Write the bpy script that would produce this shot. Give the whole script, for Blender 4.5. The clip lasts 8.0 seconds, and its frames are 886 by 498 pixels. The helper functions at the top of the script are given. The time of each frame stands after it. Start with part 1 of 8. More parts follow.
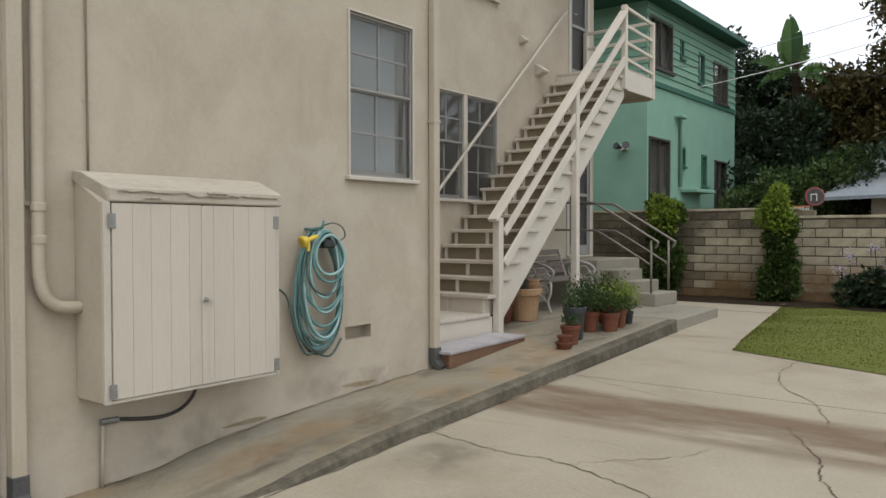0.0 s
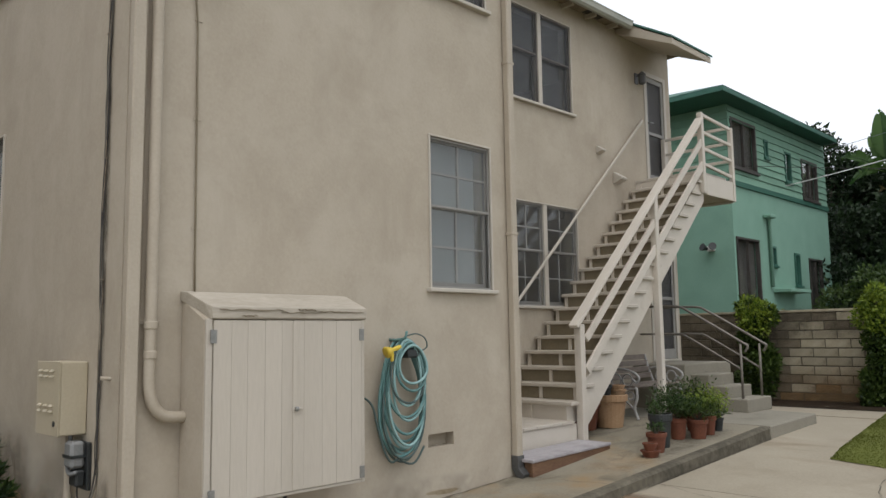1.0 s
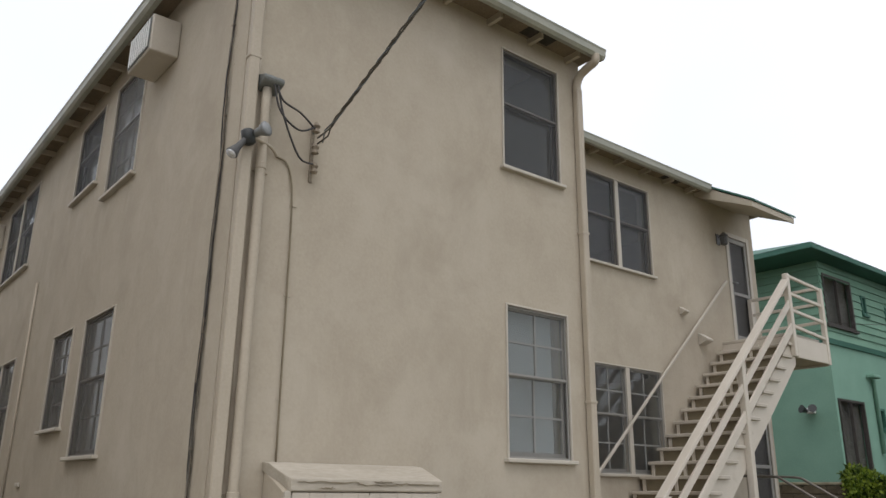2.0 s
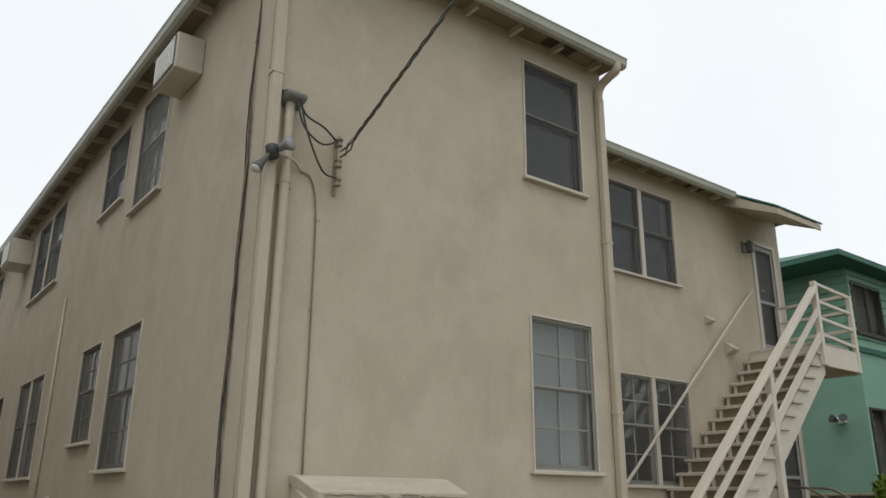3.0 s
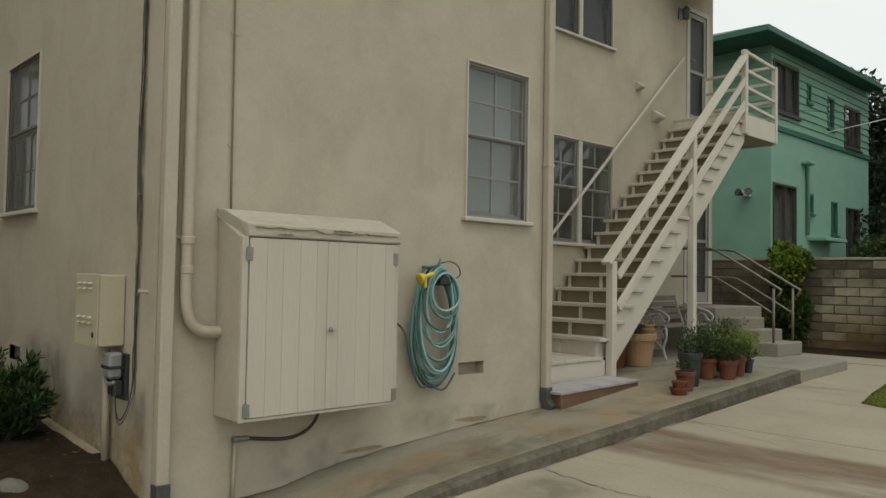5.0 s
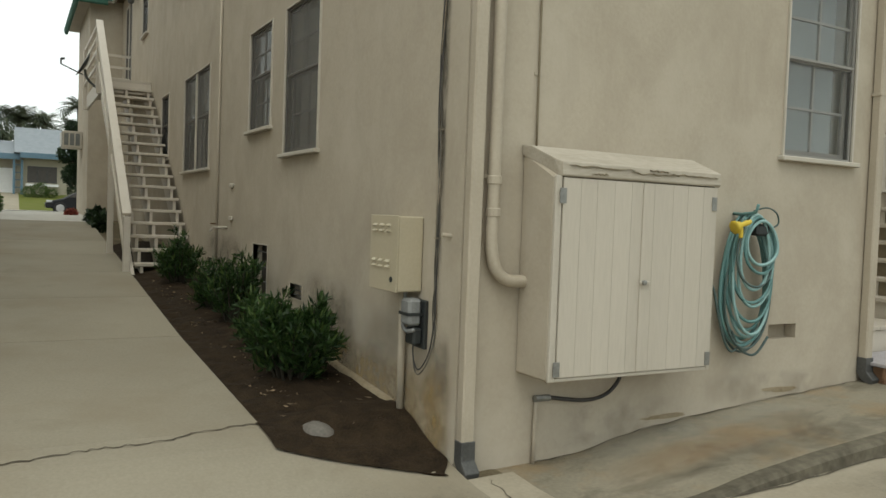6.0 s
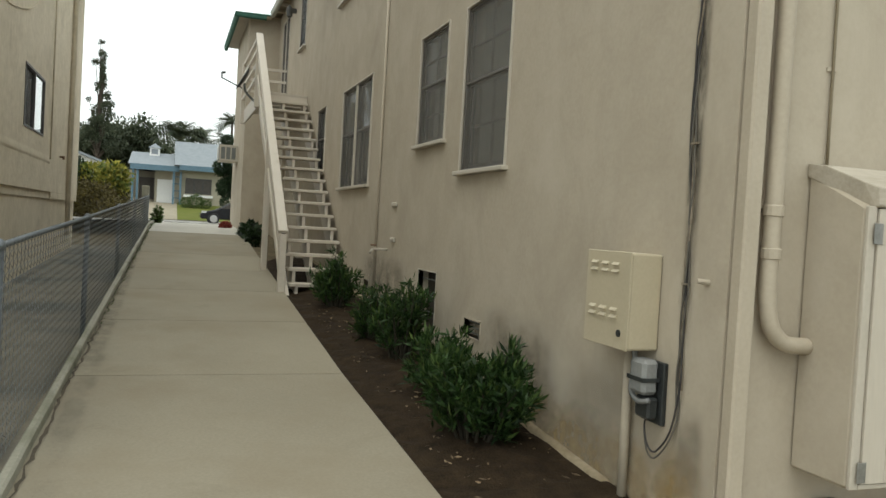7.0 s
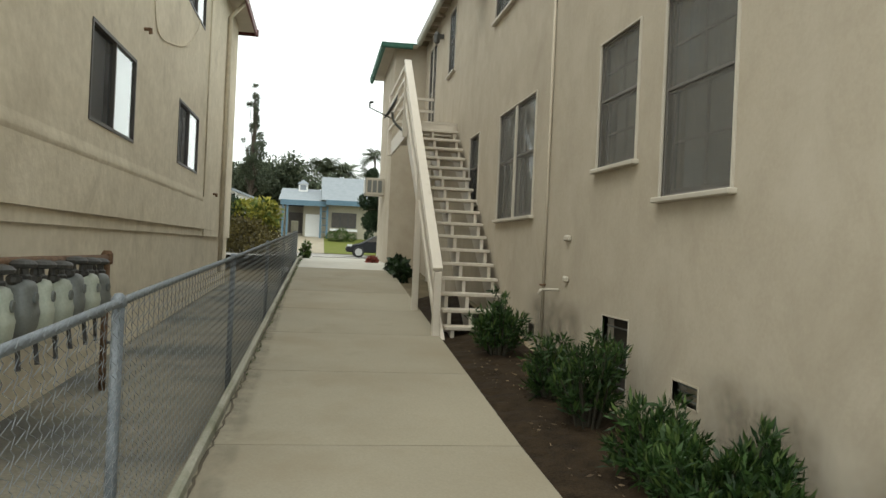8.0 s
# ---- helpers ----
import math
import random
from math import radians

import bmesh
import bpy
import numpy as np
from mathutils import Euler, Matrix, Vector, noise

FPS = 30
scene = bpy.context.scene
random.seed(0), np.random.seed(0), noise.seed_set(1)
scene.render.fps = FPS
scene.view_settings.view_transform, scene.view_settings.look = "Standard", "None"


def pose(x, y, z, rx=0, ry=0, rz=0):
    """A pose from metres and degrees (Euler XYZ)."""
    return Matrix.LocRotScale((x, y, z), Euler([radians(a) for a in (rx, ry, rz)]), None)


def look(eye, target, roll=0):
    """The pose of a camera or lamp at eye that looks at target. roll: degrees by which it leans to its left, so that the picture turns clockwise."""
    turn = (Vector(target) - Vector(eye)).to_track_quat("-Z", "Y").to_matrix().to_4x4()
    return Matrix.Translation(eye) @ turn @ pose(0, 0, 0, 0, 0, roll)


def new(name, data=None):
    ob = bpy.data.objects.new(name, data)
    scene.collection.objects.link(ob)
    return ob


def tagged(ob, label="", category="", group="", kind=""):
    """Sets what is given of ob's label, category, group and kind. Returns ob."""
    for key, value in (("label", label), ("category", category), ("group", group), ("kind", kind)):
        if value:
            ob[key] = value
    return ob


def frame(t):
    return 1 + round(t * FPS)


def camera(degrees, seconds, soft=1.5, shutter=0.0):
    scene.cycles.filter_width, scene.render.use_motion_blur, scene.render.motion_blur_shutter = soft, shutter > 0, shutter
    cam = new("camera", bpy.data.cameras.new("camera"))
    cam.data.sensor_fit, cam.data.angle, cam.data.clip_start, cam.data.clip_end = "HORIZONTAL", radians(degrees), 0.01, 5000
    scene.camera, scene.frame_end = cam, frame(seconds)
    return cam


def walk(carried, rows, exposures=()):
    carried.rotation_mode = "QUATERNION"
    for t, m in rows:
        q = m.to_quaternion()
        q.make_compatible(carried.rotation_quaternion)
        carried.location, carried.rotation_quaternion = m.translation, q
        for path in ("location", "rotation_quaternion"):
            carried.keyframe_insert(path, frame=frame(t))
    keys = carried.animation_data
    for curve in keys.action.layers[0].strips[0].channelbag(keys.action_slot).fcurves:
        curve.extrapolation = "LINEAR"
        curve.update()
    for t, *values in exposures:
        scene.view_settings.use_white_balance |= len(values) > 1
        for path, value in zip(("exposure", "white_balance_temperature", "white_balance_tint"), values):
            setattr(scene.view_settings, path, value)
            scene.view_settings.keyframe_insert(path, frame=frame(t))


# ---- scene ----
cam = camera(59.0, 8.0)
PATH = [
    (0, (0.937, 0.76, 1.456), (-0.3, 2.332, 1.412), -0.1),
    (0.5, (1.051, 0.64, 1.448), (-0.215, 2.188, 1.479), 0.1),
    (1, (1.193, 0.611, 1.506), (-0.206, 2.024, 1.726), -0.9),
    (1.5, (1.339, 0.585, 1.543), (-0.157, 1.859, 1.916), 0.8),
    (2, (1.407, 0.533, 1.646), (-0.082, 1.731, 2.236), 0.6),
    (2.2, (1.415, 0.513, 1.671), (-0.074, 1.689, 2.305), 1.1),
    (3.3, (1.399, 0.532, 1.621), (-0.132, 1.678, 2.207), 0.1),
    (3.5, (1.392, 0.569, 1.575), (-0.135, 1.753, 2.093), 0.1),
    (4, (1.354, 0.644, 1.511), (-0.144, 1.927, 1.841), 0.6),
    (4.2, (1.353, 0.667, 1.494), (-0.119, 1.997, 1.749), 0.9),
    (5.3, (0.874, 0.574, 1.357), (-0.613, 1.912, 1.366), 1.4),
    (5.5, (0.699, 0.551, 1.348), (-0.857, 1.807, 1.295), 2.2),
    (5.8, (0.388, 0.486, 1.349), (-1.282, 1.582, 1.245), 3.0),
    (6, (0.205, 0.405, 1.37), (-1.544, 1.371, 1.292), 2.1),
    (6.5, (-0.339, 0.402, 1.4), (-2.222, 1.072, 1.323), 1.5),
    (6.6, (-0.413, 0.328, 1.406), (-2.303, 0.981, 1.349), 1.9),
    (7, (-0.89, 0.385, 1.449), (-2.777, 1.046, 1.393), 3.3),
    (7.2, (-1.134, 0.424, 1.475), (-3.039, 1.03, 1.508), 2.9),
    (7.5, (-1.416, 0.391, 1.506), (-3.354, 0.882, 1.529), 3.1),
    (8, (-2.02, 0.363, 1.496), (-3.994, 0.68, 1.499), 2.6),
]
EXPOSURES = [(0, 0.19, 6350, 11), (1, 0.05, 6300, 12), (2.2, -0.03, 6350, 13), (3.5, -0.23, 6520, 4), (4.2, -0.3, 6560, 2), (5.5, -0.13, 6800, 2), (6, 0.05, 6650, 2), (6.5, 0.16, 6600, 3), (7.5, 0.51, 6600, 2), (8, 0.59, 6650, 2)]
walk(cam, [(t, look(eye, target, roll)) for t, eye, target, roll in PATH], EXPOSURES)


# ---- world and light ----
world = bpy.data.worlds.new("overcast_sky")
scene.world = world
world.use_nodes = True
wn, wl = world.node_tree.nodes, world.node_tree.links
wn.clear()
sky = wn.new("ShaderNodeTexSky")
sky.sky_type = "NISHITA"
sky.sun_disc = False
sky.sun_elevation, sky.sun_rotation = radians(64), radians(128)
sky.air_density, sky.dust_density = 1.0, 4.0
dim = wn.new("ShaderNodeVectorMath")
dim.operation = "SCALE"
dim.inputs["Scale"].default_value = 0.12
cloud_noise = wn.new("ShaderNodeTexNoise")
cloud_noise.inputs["Scale"].default_value = 2.2
cloud_noise.inputs["Detail"].default_value = 4.0
cloud_ramp = wn.new("ShaderNodeValToRGB")
cloud_ramp.color_ramp.elements[0].position, cloud_ramp.color_ramp.elements[1].position = 0.35, 0.7
cloud_ramp.color_ramp.elements[0].color = (1.08, 1.12, 1.15, 1)
cloud_ramp.color_ramp.elements[1].color = (1.18, 1.20, 1.21, 1)
veil = wn.new("ShaderNodeMixRGB")
veil.inputs["Fac"].default_value = 0.88
back = wn.new("ShaderNodeBackground")
back.inputs["Strength"].default_value = 1.0
wout = wn.new("ShaderNodeOutputWorld")
wl.new(sky.outputs["Color"], dim.inputs[0])
wl.new(cloud_noise.outputs["Fac"], cloud_ramp.inputs["Fac"])
wl.new(dim.outputs["Vector"], veil.inputs["Color1"])
wl.new(cloud_ramp.outputs["Color"], veil.inputs["Color2"])
wl.new(veil.outputs["Color"], back.inputs["Color"])
wl.new(back.outputs["Background"], wout.inputs["Surface"])

sun_data = bpy.data.lights.new("sun", "SUN")
sun_data.energy, sun_data.angle, sun_data.color = 0.9, radians(35), (1.0, 0.96, 0.9)
sun = new("sun", sun_data)
sun.matrix_world = look((7, -5.5, 18), (0, 0, 0))


# ---- materials ----
def mat(name, c1, c2=None, rough=0.8, metal=0.0, scale=6.0, fine=60.0, bump=0.15, dist=0.004, spec=0.5,
        blotch=None, blotch_scale=0.8, blotch_lo=0.5, blotch_hi=0.75, vary=0.0, stretch=(1, 1, 1), rough_var=0.08, island=False, streak=None, streak_stretch=(0.25, 1.2, 1), streak_scale=1.0, streak_lo=0.5, streak_hi=0.7):
    """Two colours mixed by grain at two scales, a third as blotches, bump and uneven gloss."""
    m = bpy.data.materials.new(name)
    m.use_nodes = True
    n, l = m.node_tree.nodes, m.node_tree.links
    p = n["Principled BSDF"]
    p.inputs["Metallic"].default_value = metal
    p.inputs["Specular IOR Level"].default_value = spec
    tc = n.new("ShaderNodeTexCoord")
    mp = n.new("ShaderNodeMapping")
    mp.inputs["Scale"].default_value = stretch
    l.new(tc.outputs["Object"], mp.inputs["Vector"])
    big = n.new("ShaderNodeTexNoise")
    big.inputs["Scale"].default_value, big.inputs["Detail"].default_value = scale, 5.0
    small = n.new("ShaderNodeTexNoise")
    small.inputs["Scale"].default_value, small.inputs["Detail"].default_value = fine, 3.0
    l.new(mp.outputs["Vector"], big.inputs["Vector"])
    l.new(mp.outputs["Vector"], small.inputs["Vector"])
    both = n.new("ShaderNodeMath")
    both.operation = "MULTIPLY_ADD"
    both.inputs[1].default_value = 0.45
    l.new(small.outputs["Fac"], both.inputs[0])
    half = n.new("ShaderNodeMath")
    half.operation = "MULTIPLY"
    half.inputs[1].default_value = 0.55
    l.new(big.outputs["Fac"], half.inputs[0])
    l.new(half.outputs[0], both.inputs[2])
    ramp = n.new("ShaderNodeValToRGB")
    ramp.color_ramp.elements[0].position, ramp.color_ramp.elements[1].position = 0.36, 0.64
    ramp.color_ramp.elements[0].color = (*c1, 1)
    ramp.color_ramp.elements[1].color = (*(c2 or c1), 1)
    l.new(both.outputs[0], ramp.inputs["Fac"])
    col = ramp.outputs["Color"]
    if blotch:
        bn = n.new("ShaderNodeTexNoise")
        bn.inputs["Scale"].default_value, bn.inputs["Detail"].default_value = blotch_scale, 6.0
        bn.inputs["Roughness"].default_value = 0.62
        l.new(mp.outputs["Vector"], bn.inputs["Vector"])
        br = n.new("ShaderNodeValToRGB")
        br.color_ramp.elements[0].position, br.color_ramp.elements[1].position = blotch_lo, blotch_hi
        l.new(bn.outputs["Fac"], br.inputs["Fac"])
        mx = n.new("ShaderNodeMixRGB")
        mx.inputs["Color2"].default_value = (*blotch, 1)
        l.new(br.outputs["Color"], mx.inputs["Fac"])
        l.new(col, mx.inputs["Color1"])
        col = mx.outputs["Color"]
    if streak:
        sm = n.new("ShaderNodeMapping")
        sm.inputs["Scale"].default_value = streak_stretch
        l.new(tc.outputs["Object"], sm.inputs["Vector"])
        sn = n.new("ShaderNodeTexNoise")
        sn.inputs["Scale"].default_value, sn.inputs["Detail"].default_value = streak_scale, 7.0
        sn.inputs["Roughness"].default_value = 0.68
        sn.inputs["Distortion"].default_value = 0.5
        l.new(sm.outputs["Vector"], sn.inputs["Vector"])
        sr = n.new("ShaderNodeValToRGB")
        sr.color_ramp.elements[0].position, sr.color_ramp.elements[1].position = streak_lo, streak_hi
        l.new(sn.outputs["Fac"], sr.inputs["Fac"])
        sx = n.new("ShaderNodeMixRGB")
        sx.inputs["Color2"].default_value = (*streak, 1)
        l.new(sr.outputs["Color"], sx.inputs["Fac"])
        l.new(col, sx.inputs["Color1"])
        col = sx.outputs["Color"]
    if vary:
        hs = n.new("ShaderNodeHueSaturation")
        mr = n.new("ShaderNodeMapRange")
        mr.inputs["To Min"].default_value, mr.inputs["To Max"].default_value = 1 - vary, 1 + vary
        if island:
            gi = n.new("ShaderNodeNewGeometry")
            l.new(gi.outputs["Random Per Island"], mr.inputs["Value"])
        else:
            oi = n.new("ShaderNodeObjectInfo")
            l.new(oi.outputs["Random"], mr.inputs["Value"])
        l.new(mr.outputs["Result"], hs.inputs["Value"])
        l.new(col, hs.inputs["Color"])
        col = hs.outputs["Color"]
    l.new(col, p.inputs["Base Color"])
    rr = n.new("ShaderNodeMapRange")
    rr.inputs["To Min"].default_value = max(0.02, rough - rough_var)
    rr.inputs["To Max"].default_value = min(1.0, rough + rough_var)
    l.new(big.outputs["Fac"], rr.inputs["Value"])
    l.new(rr.outputs["Result"], p.inputs["Roughness"])
    if bump:
        bp = n.new("ShaderNodeBump")
        bp.inputs["Strength"].default_value, bp.inputs["Distance"].default_value = bump, dist
        l.new(both.outputs[0], bp.inputs["Height"])
        l.new(bp.outputs["Normal"], p.inputs["Normal"])
    return m


def glass_mat(name, tint=(0.9, 0.95, 0.95)):
    m = bpy.data.materials.new(name)
    m.use_nodes = True
    p = m.node_tree.nodes["Principled BSDF"]
    p.inputs["Base Color"].default_value = (*tint, 1)
    p.inputs["Roughness"].default_value = 0.02
    p.inputs["Transmission Weight"].default_value = 1.0
    p.inputs["IOR"].default_value = 1.45
    return m


def screen_mat(name, colour, cover):
    """Woven insect screen: a fine mesh that lets part of the light through."""
    m = bpy.data.materials.new(name)
    m.use_nodes = True
    n, l = m.node_tree.nodes, m.node_tree.links
    p = n["Principled BSDF"]
    p.inputs["Base Color"].default_value = (*colour, 1)
    p.inputs["Roughness"].default_value = 0.6
    tr = n.new("ShaderNodeBsdfTransparent")
    mx = n.new("ShaderNodeMixShader")
    mx.inputs["Fac"].default_value = cover
    l.new(tr.outputs[0], mx.inputs[1])
    l.new(p.outputs[0], mx.inputs[2])
    l.new(mx.outputs[0], n["Material Output"].inputs["Surface"])
    return m


def stain_mat(name, colour, strength, axes="XY", scale=3.0, lo=0.35, hi=0.65, stretch=(1, 1, 1)):
    """A soft-edged stain: patchy colour that thins out towards its rim."""
    m = bpy.data.materials.new(name)
    m.use_nodes = True
    n, l = m.node_tree.nodes, m.node_tree.links
    p = n["Principled BSDF"]
    p.inputs["Base Color"].default_value = (*colour, 1)
    p.inputs["Roughness"].default_value = 0.9
    tc = n.new("ShaderNodeTexCoord")
    sep = n.new("ShaderNodeSeparateXYZ")
    l.new(tc.outputs["Generated"], sep.inputs[0])
    fac = None
    for ax in axes:
        tri = n.new("ShaderNodeMath")
        tri.operation = "PINGPONG"
        tri.inputs[1].default_value = 0.5
        l.new(sep.outputs[ax], tri.inputs[0])
        edge = n.new("ShaderNodeMapRange")
        edge.interpolation_type = "SMOOTHSTEP"
        edge.inputs["From Min"].default_value, edge.inputs["From Max"].default_value = 0.02, 0.34
        l.new(tri.outputs[0], edge.inputs["Value"])
        if fac is None:
            fac = edge.outputs["Result"]
        else:
            mul = n.new("ShaderNodeMath")
            mul.operation = "MULTIPLY"
            l.new(fac, mul.inputs[0])
            l.new(edge.outputs["Result"], mul.inputs[1])
            fac = mul.outputs[0]
    mp = n.new("ShaderNodeMapping")
    mp.inputs["Scale"].default_value = stretch
    l.new(tc.outputs["Object"], mp.inputs["Vector"])
    nz = n.new("ShaderNodeTexNoise")
    nz.inputs["Scale"].default_value, nz.inputs["Detail"].default_value, nz.inputs["Roughness"].default_value = scale, 7.0, 0.65
    l.new(mp.outputs["Vector"], nz.inputs["Vector"])
    patch = n.new("ShaderNodeMapRange")
    patch.inputs["From Min"].default_value, patch.inputs["From Max"].default_value = lo, hi
    l.new(nz.outputs["Fac"], patch.inputs["Value"])
    mul = n.new("ShaderNodeMath")
    mul.operation = "MULTIPLY"
    l.new(fac, mul.inputs[0])
    l.new(patch.outputs["Result"], mul.inputs[1])
    amount = n.new("ShaderNodeMath")
    amount.operation = "MULTIPLY"
    amount.inputs[1].default_value = strength
    l.new(mul.outputs[0], amount.inputs[0])
    tr = n.new("ShaderNodeBsdfTransparent")
    mx = n.new("ShaderNodeMixShader")
    l.new(amount.outputs[0], mx.inputs["Fac"])
    l.new(tr.outputs[0], mx.inputs[1])
    l.new(p.outputs[0], mx.inputs[2])
    l.new(mx.outputs[0], n["Material Output"].inputs["Surface"])
    return m


def leaf_mat(name, c1, c2, rough=0.45, trans=0.25, vary=0.35):
    m = bpy.data.materials.new(name)
    m.use_nodes = True
    n, l = m.node_tree.nodes, m.node_tree.links
    p = n["Principled BSDF"]
    geo = n.new("ShaderNodeNewGeometry")
    ramp = n.new("ShaderNodeValToRGB")
    ramp.color_ramp.elements[0].color = (*c1, 1)
    ramp.color_ramp.elements[1].color = (*c2, 1)
    l.new(geo.outputs["Random Per Island"], ramp.inputs["Fac"])
    tc = n.new("ShaderNodeTexCoord")
    nz = n.new("ShaderNodeTexNoise")
    nz.inputs["Scale"].default_value = 1.3
    l.new(tc.outputs["Object"], nz.inputs["Vector"])
    mr = n.new("ShaderNodeMapRange")
    mr.inputs["To Min"].default_value, mr.inputs["To Max"].default_value = 1 - vary, 1 + vary
    l.new(nz.outputs["Fac"], mr.inputs["Value"])
    hs = n.new("ShaderNodeHueSaturation")
    l.new(mr.outputs["Result"], hs.inputs["Value"])
    l.new(ramp.outputs["Color"], hs.inputs["Color"])
    l.new(hs.outputs["Color"], p.inputs["Base Color"])
    p.inputs["Roughness"].default_value = rough
    p.inputs["Specular IOR Level"].default_value = 0.3
    tl = n.new("ShaderNodeBsdfTranslucent")
    l.new(hs.outputs["Color"], tl.inputs["Color"])
    mx = n.new("ShaderNodeMixShader")
    mx.inputs["Fac"].default_value = trans
    l.new(p.outputs[0], mx.inputs[1])
    l.new(tl.outputs[0], mx.inputs[2])
    l.new(mx.outputs[0], n["Material Output"].inputs["Surface"])
    return m


STUCCO = mat("beige_stucco", (0.400, 0.350, 0.275), (0.445, 0.393, 0.312), rough=0.92, scale=1.7, fine=40, bump=0.35, dist=0.006, spec=0.25,
             blotch=(0.465, 0.415, 0.335), blotch_scale=2.3, blotch_lo=0.45, blotch_hi=0.72, streak=(0.352, 0.304, 0.235), streak_stretch=(1, 1, 0.7), streak_scale=1.5, streak_lo=0.48, streak_hi=0.80)
PIPEP = mat("wall_coloured_paint", (0.385, 0.335, 0.258), (0.435, 0.380, 0.298), rough=0.6, scale=3, fine=50, bump=0.1, dist=0.002)
PATCH = mat("darker_patched_stucco", (0.315, 0.275, 0.213), (0.36, 0.318, 0.248), rough=0.95, scale=5, fine=45, bump=0.5, dist=0.006, spec=0.2)
STUCCO_N = mat("rough_tan_stucco", (0.56, 0.49, 0.37), (0.67, 0.595, 0.465), rough=0.95, scale=1.6, fine=9, bump=0.7, dist=0.022, spec=0.2,
               blotch=(0.46, 0.395, 0.295), blotch_scale=0.9, blotch_lo=0.5, blotch_hi=0.8, streak=(0.42, 0.36, 0.265), streak_stretch=(1.0, 1.0, 0.8), streak_scale=1.1, streak_lo=0.56, streak_hi=0.8)
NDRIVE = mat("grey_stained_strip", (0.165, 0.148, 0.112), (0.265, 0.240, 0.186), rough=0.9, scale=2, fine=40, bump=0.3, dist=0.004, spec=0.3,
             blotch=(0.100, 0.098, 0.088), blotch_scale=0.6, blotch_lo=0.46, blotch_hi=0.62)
FOOTING = mat("stained_footing", (0.205, 0.160, 0.098), (0.315, 0.262, 0.180), rough=0.95, scale=4, fine=30, bump=0.5, dist=0.01, spec=0.2)
CREAM = mat("cream_paint", (0.440, 0.400, 0.332), (0.485, 0.443, 0.372), rough=0.55, scale=3, fine=50, bump=0.12, dist=0.002,
            blotch=(0.410, 0.369, 0.303), blotch_scale=2.5, blotch_lo=0.62, blotch_hi=0.85)
PLANKPAINT = mat("cream_plank_paint", (0.455, 0.412, 0.342), (0.505, 0.458, 0.384), rough=0.6, scale=4, fine=70, bump=0.2, dist=0.002,
                 stretch=(1, 1, 0.12), vary=0.03)
LID = mat("weathered_lid_paint", (0.361, 0.320, 0.254), (0.459, 0.414, 0.340), rough=0.8, scale=7, fine=60, bump=0.5, dist=0.006,
          stretch=(1, 0.25, 1))
TRIM = mat("cream_trim_paint", (0.440, 0.402, 0.336), (0.485, 0.446, 0.378), rough=0.5, scale=5, fine=60, bump=0.1, dist=0.002)
STAIRP = mat("stair_paint", (0.525, 0.476, 0.402), (0.574, 0.525, 0.451), rough=0.5, scale=4, fine=60, bump=0.12, dist=0.002,
             blotch=(0.410, 0.361, 0.287), blotch_scale=3.0, blotch_lo=0.62, blotch_hi=0.85)
TREADP = mat("worn_tread_paint", (0.441, 0.395, 0.327), (0.502, 0.456, 0.388), rough=0.6, scale=6, fine=60, bump=0.2, dist=0.002,
             blotch=(0.319, 0.274, 0.213), blotch_scale=4.0, blotch_lo=0.6, blotch_hi=0.8)
DARKIRON = mat("dark_iron", (0.03, 0.03, 0.028), (0.07, 0.065, 0.06), rough=0.6, bump=0.2)
OLIVEBROWN = mat("dark_olive_brown", (0.172, 0.140, 0.088), (0.216, 0.180, 0.116), rough=0.7, scale=5, fine=50, bump=0.15, dist=0.002)
DECKP = mat("grey_deck_paint", (0.332, 0.311, 0.318), (0.398, 0.374, 0.378), rough=0.6, scale=5, fine=60, bump=0.2, dist=0.002,
            blotch=(0.239, 0.219, 0.219), blotch_scale=3.0)
BAREWOOD = mat("bare_reddish_wood", (0.105, 0.053, 0.028), (0.186, 0.102, 0.053), rough=0.75, scale=5, fine=60, bump=0.35, dist=0.003, stretch=(0.3, 0.3, 1.5))
GALV = mat("galvanised_steel", (0.116, 0.133, 0.150), (0.184, 0.204, 0.224), rough=0.6, metal=0.35, scale=8, fine=80, bump=0.1, dist=0.001)
WIRE = mat("dull_zinc_wire", (0.15, 0.165, 0.18), (0.22, 0.24, 0.255), rough=0.7, scale=8, fine=80, bump=0)
HINGE = mat("zinc_hinge", (0.216, 0.216, 0.204), (0.300, 0.300, 0.282), rough=0.45, metal=0.6, scale=20, fine=90, bump=0.1, dist=0.001)
GUTTER = mat("pale_gutter_paint", (0.31, 0.315, 0.265), (0.38, 0.38, 0.32), rough=0.5, scale=3, fine=40, bump=0.1, dist=0.002,
             blotch=(0.25, 0.27, 0.23), blotch_scale=2.0)
SHINGLE = mat("green_roof_shingle", (0.03, 0.10, 0.075), (0.06, 0.15, 0.11), rough=0.9, scale=8, fine=60, bump=0.6, dist=0.01)
SHEATH = mat("dark_brown_roof_boards", (0.165, 0.128, 0.085), (0.245, 0.195, 0.135), rough=0.85, scale=5, fine=50, bump=0.3, dist=0.003, blotch=(0.105, 0.080, 0.052), blotch_scale=2.5)
SOFFIT = mat("soffit_paint", (0.400, 0.352, 0.272), (0.456, 0.404, 0.320), rough=0.7, scale=4, fine=50, bump=0.1, dist=0.002)
DARKVENT = mat("dark_vent", (0.03, 0.027, 0.022), (0.06, 0.05, 0.04), rough=0.9, bump=0.1)
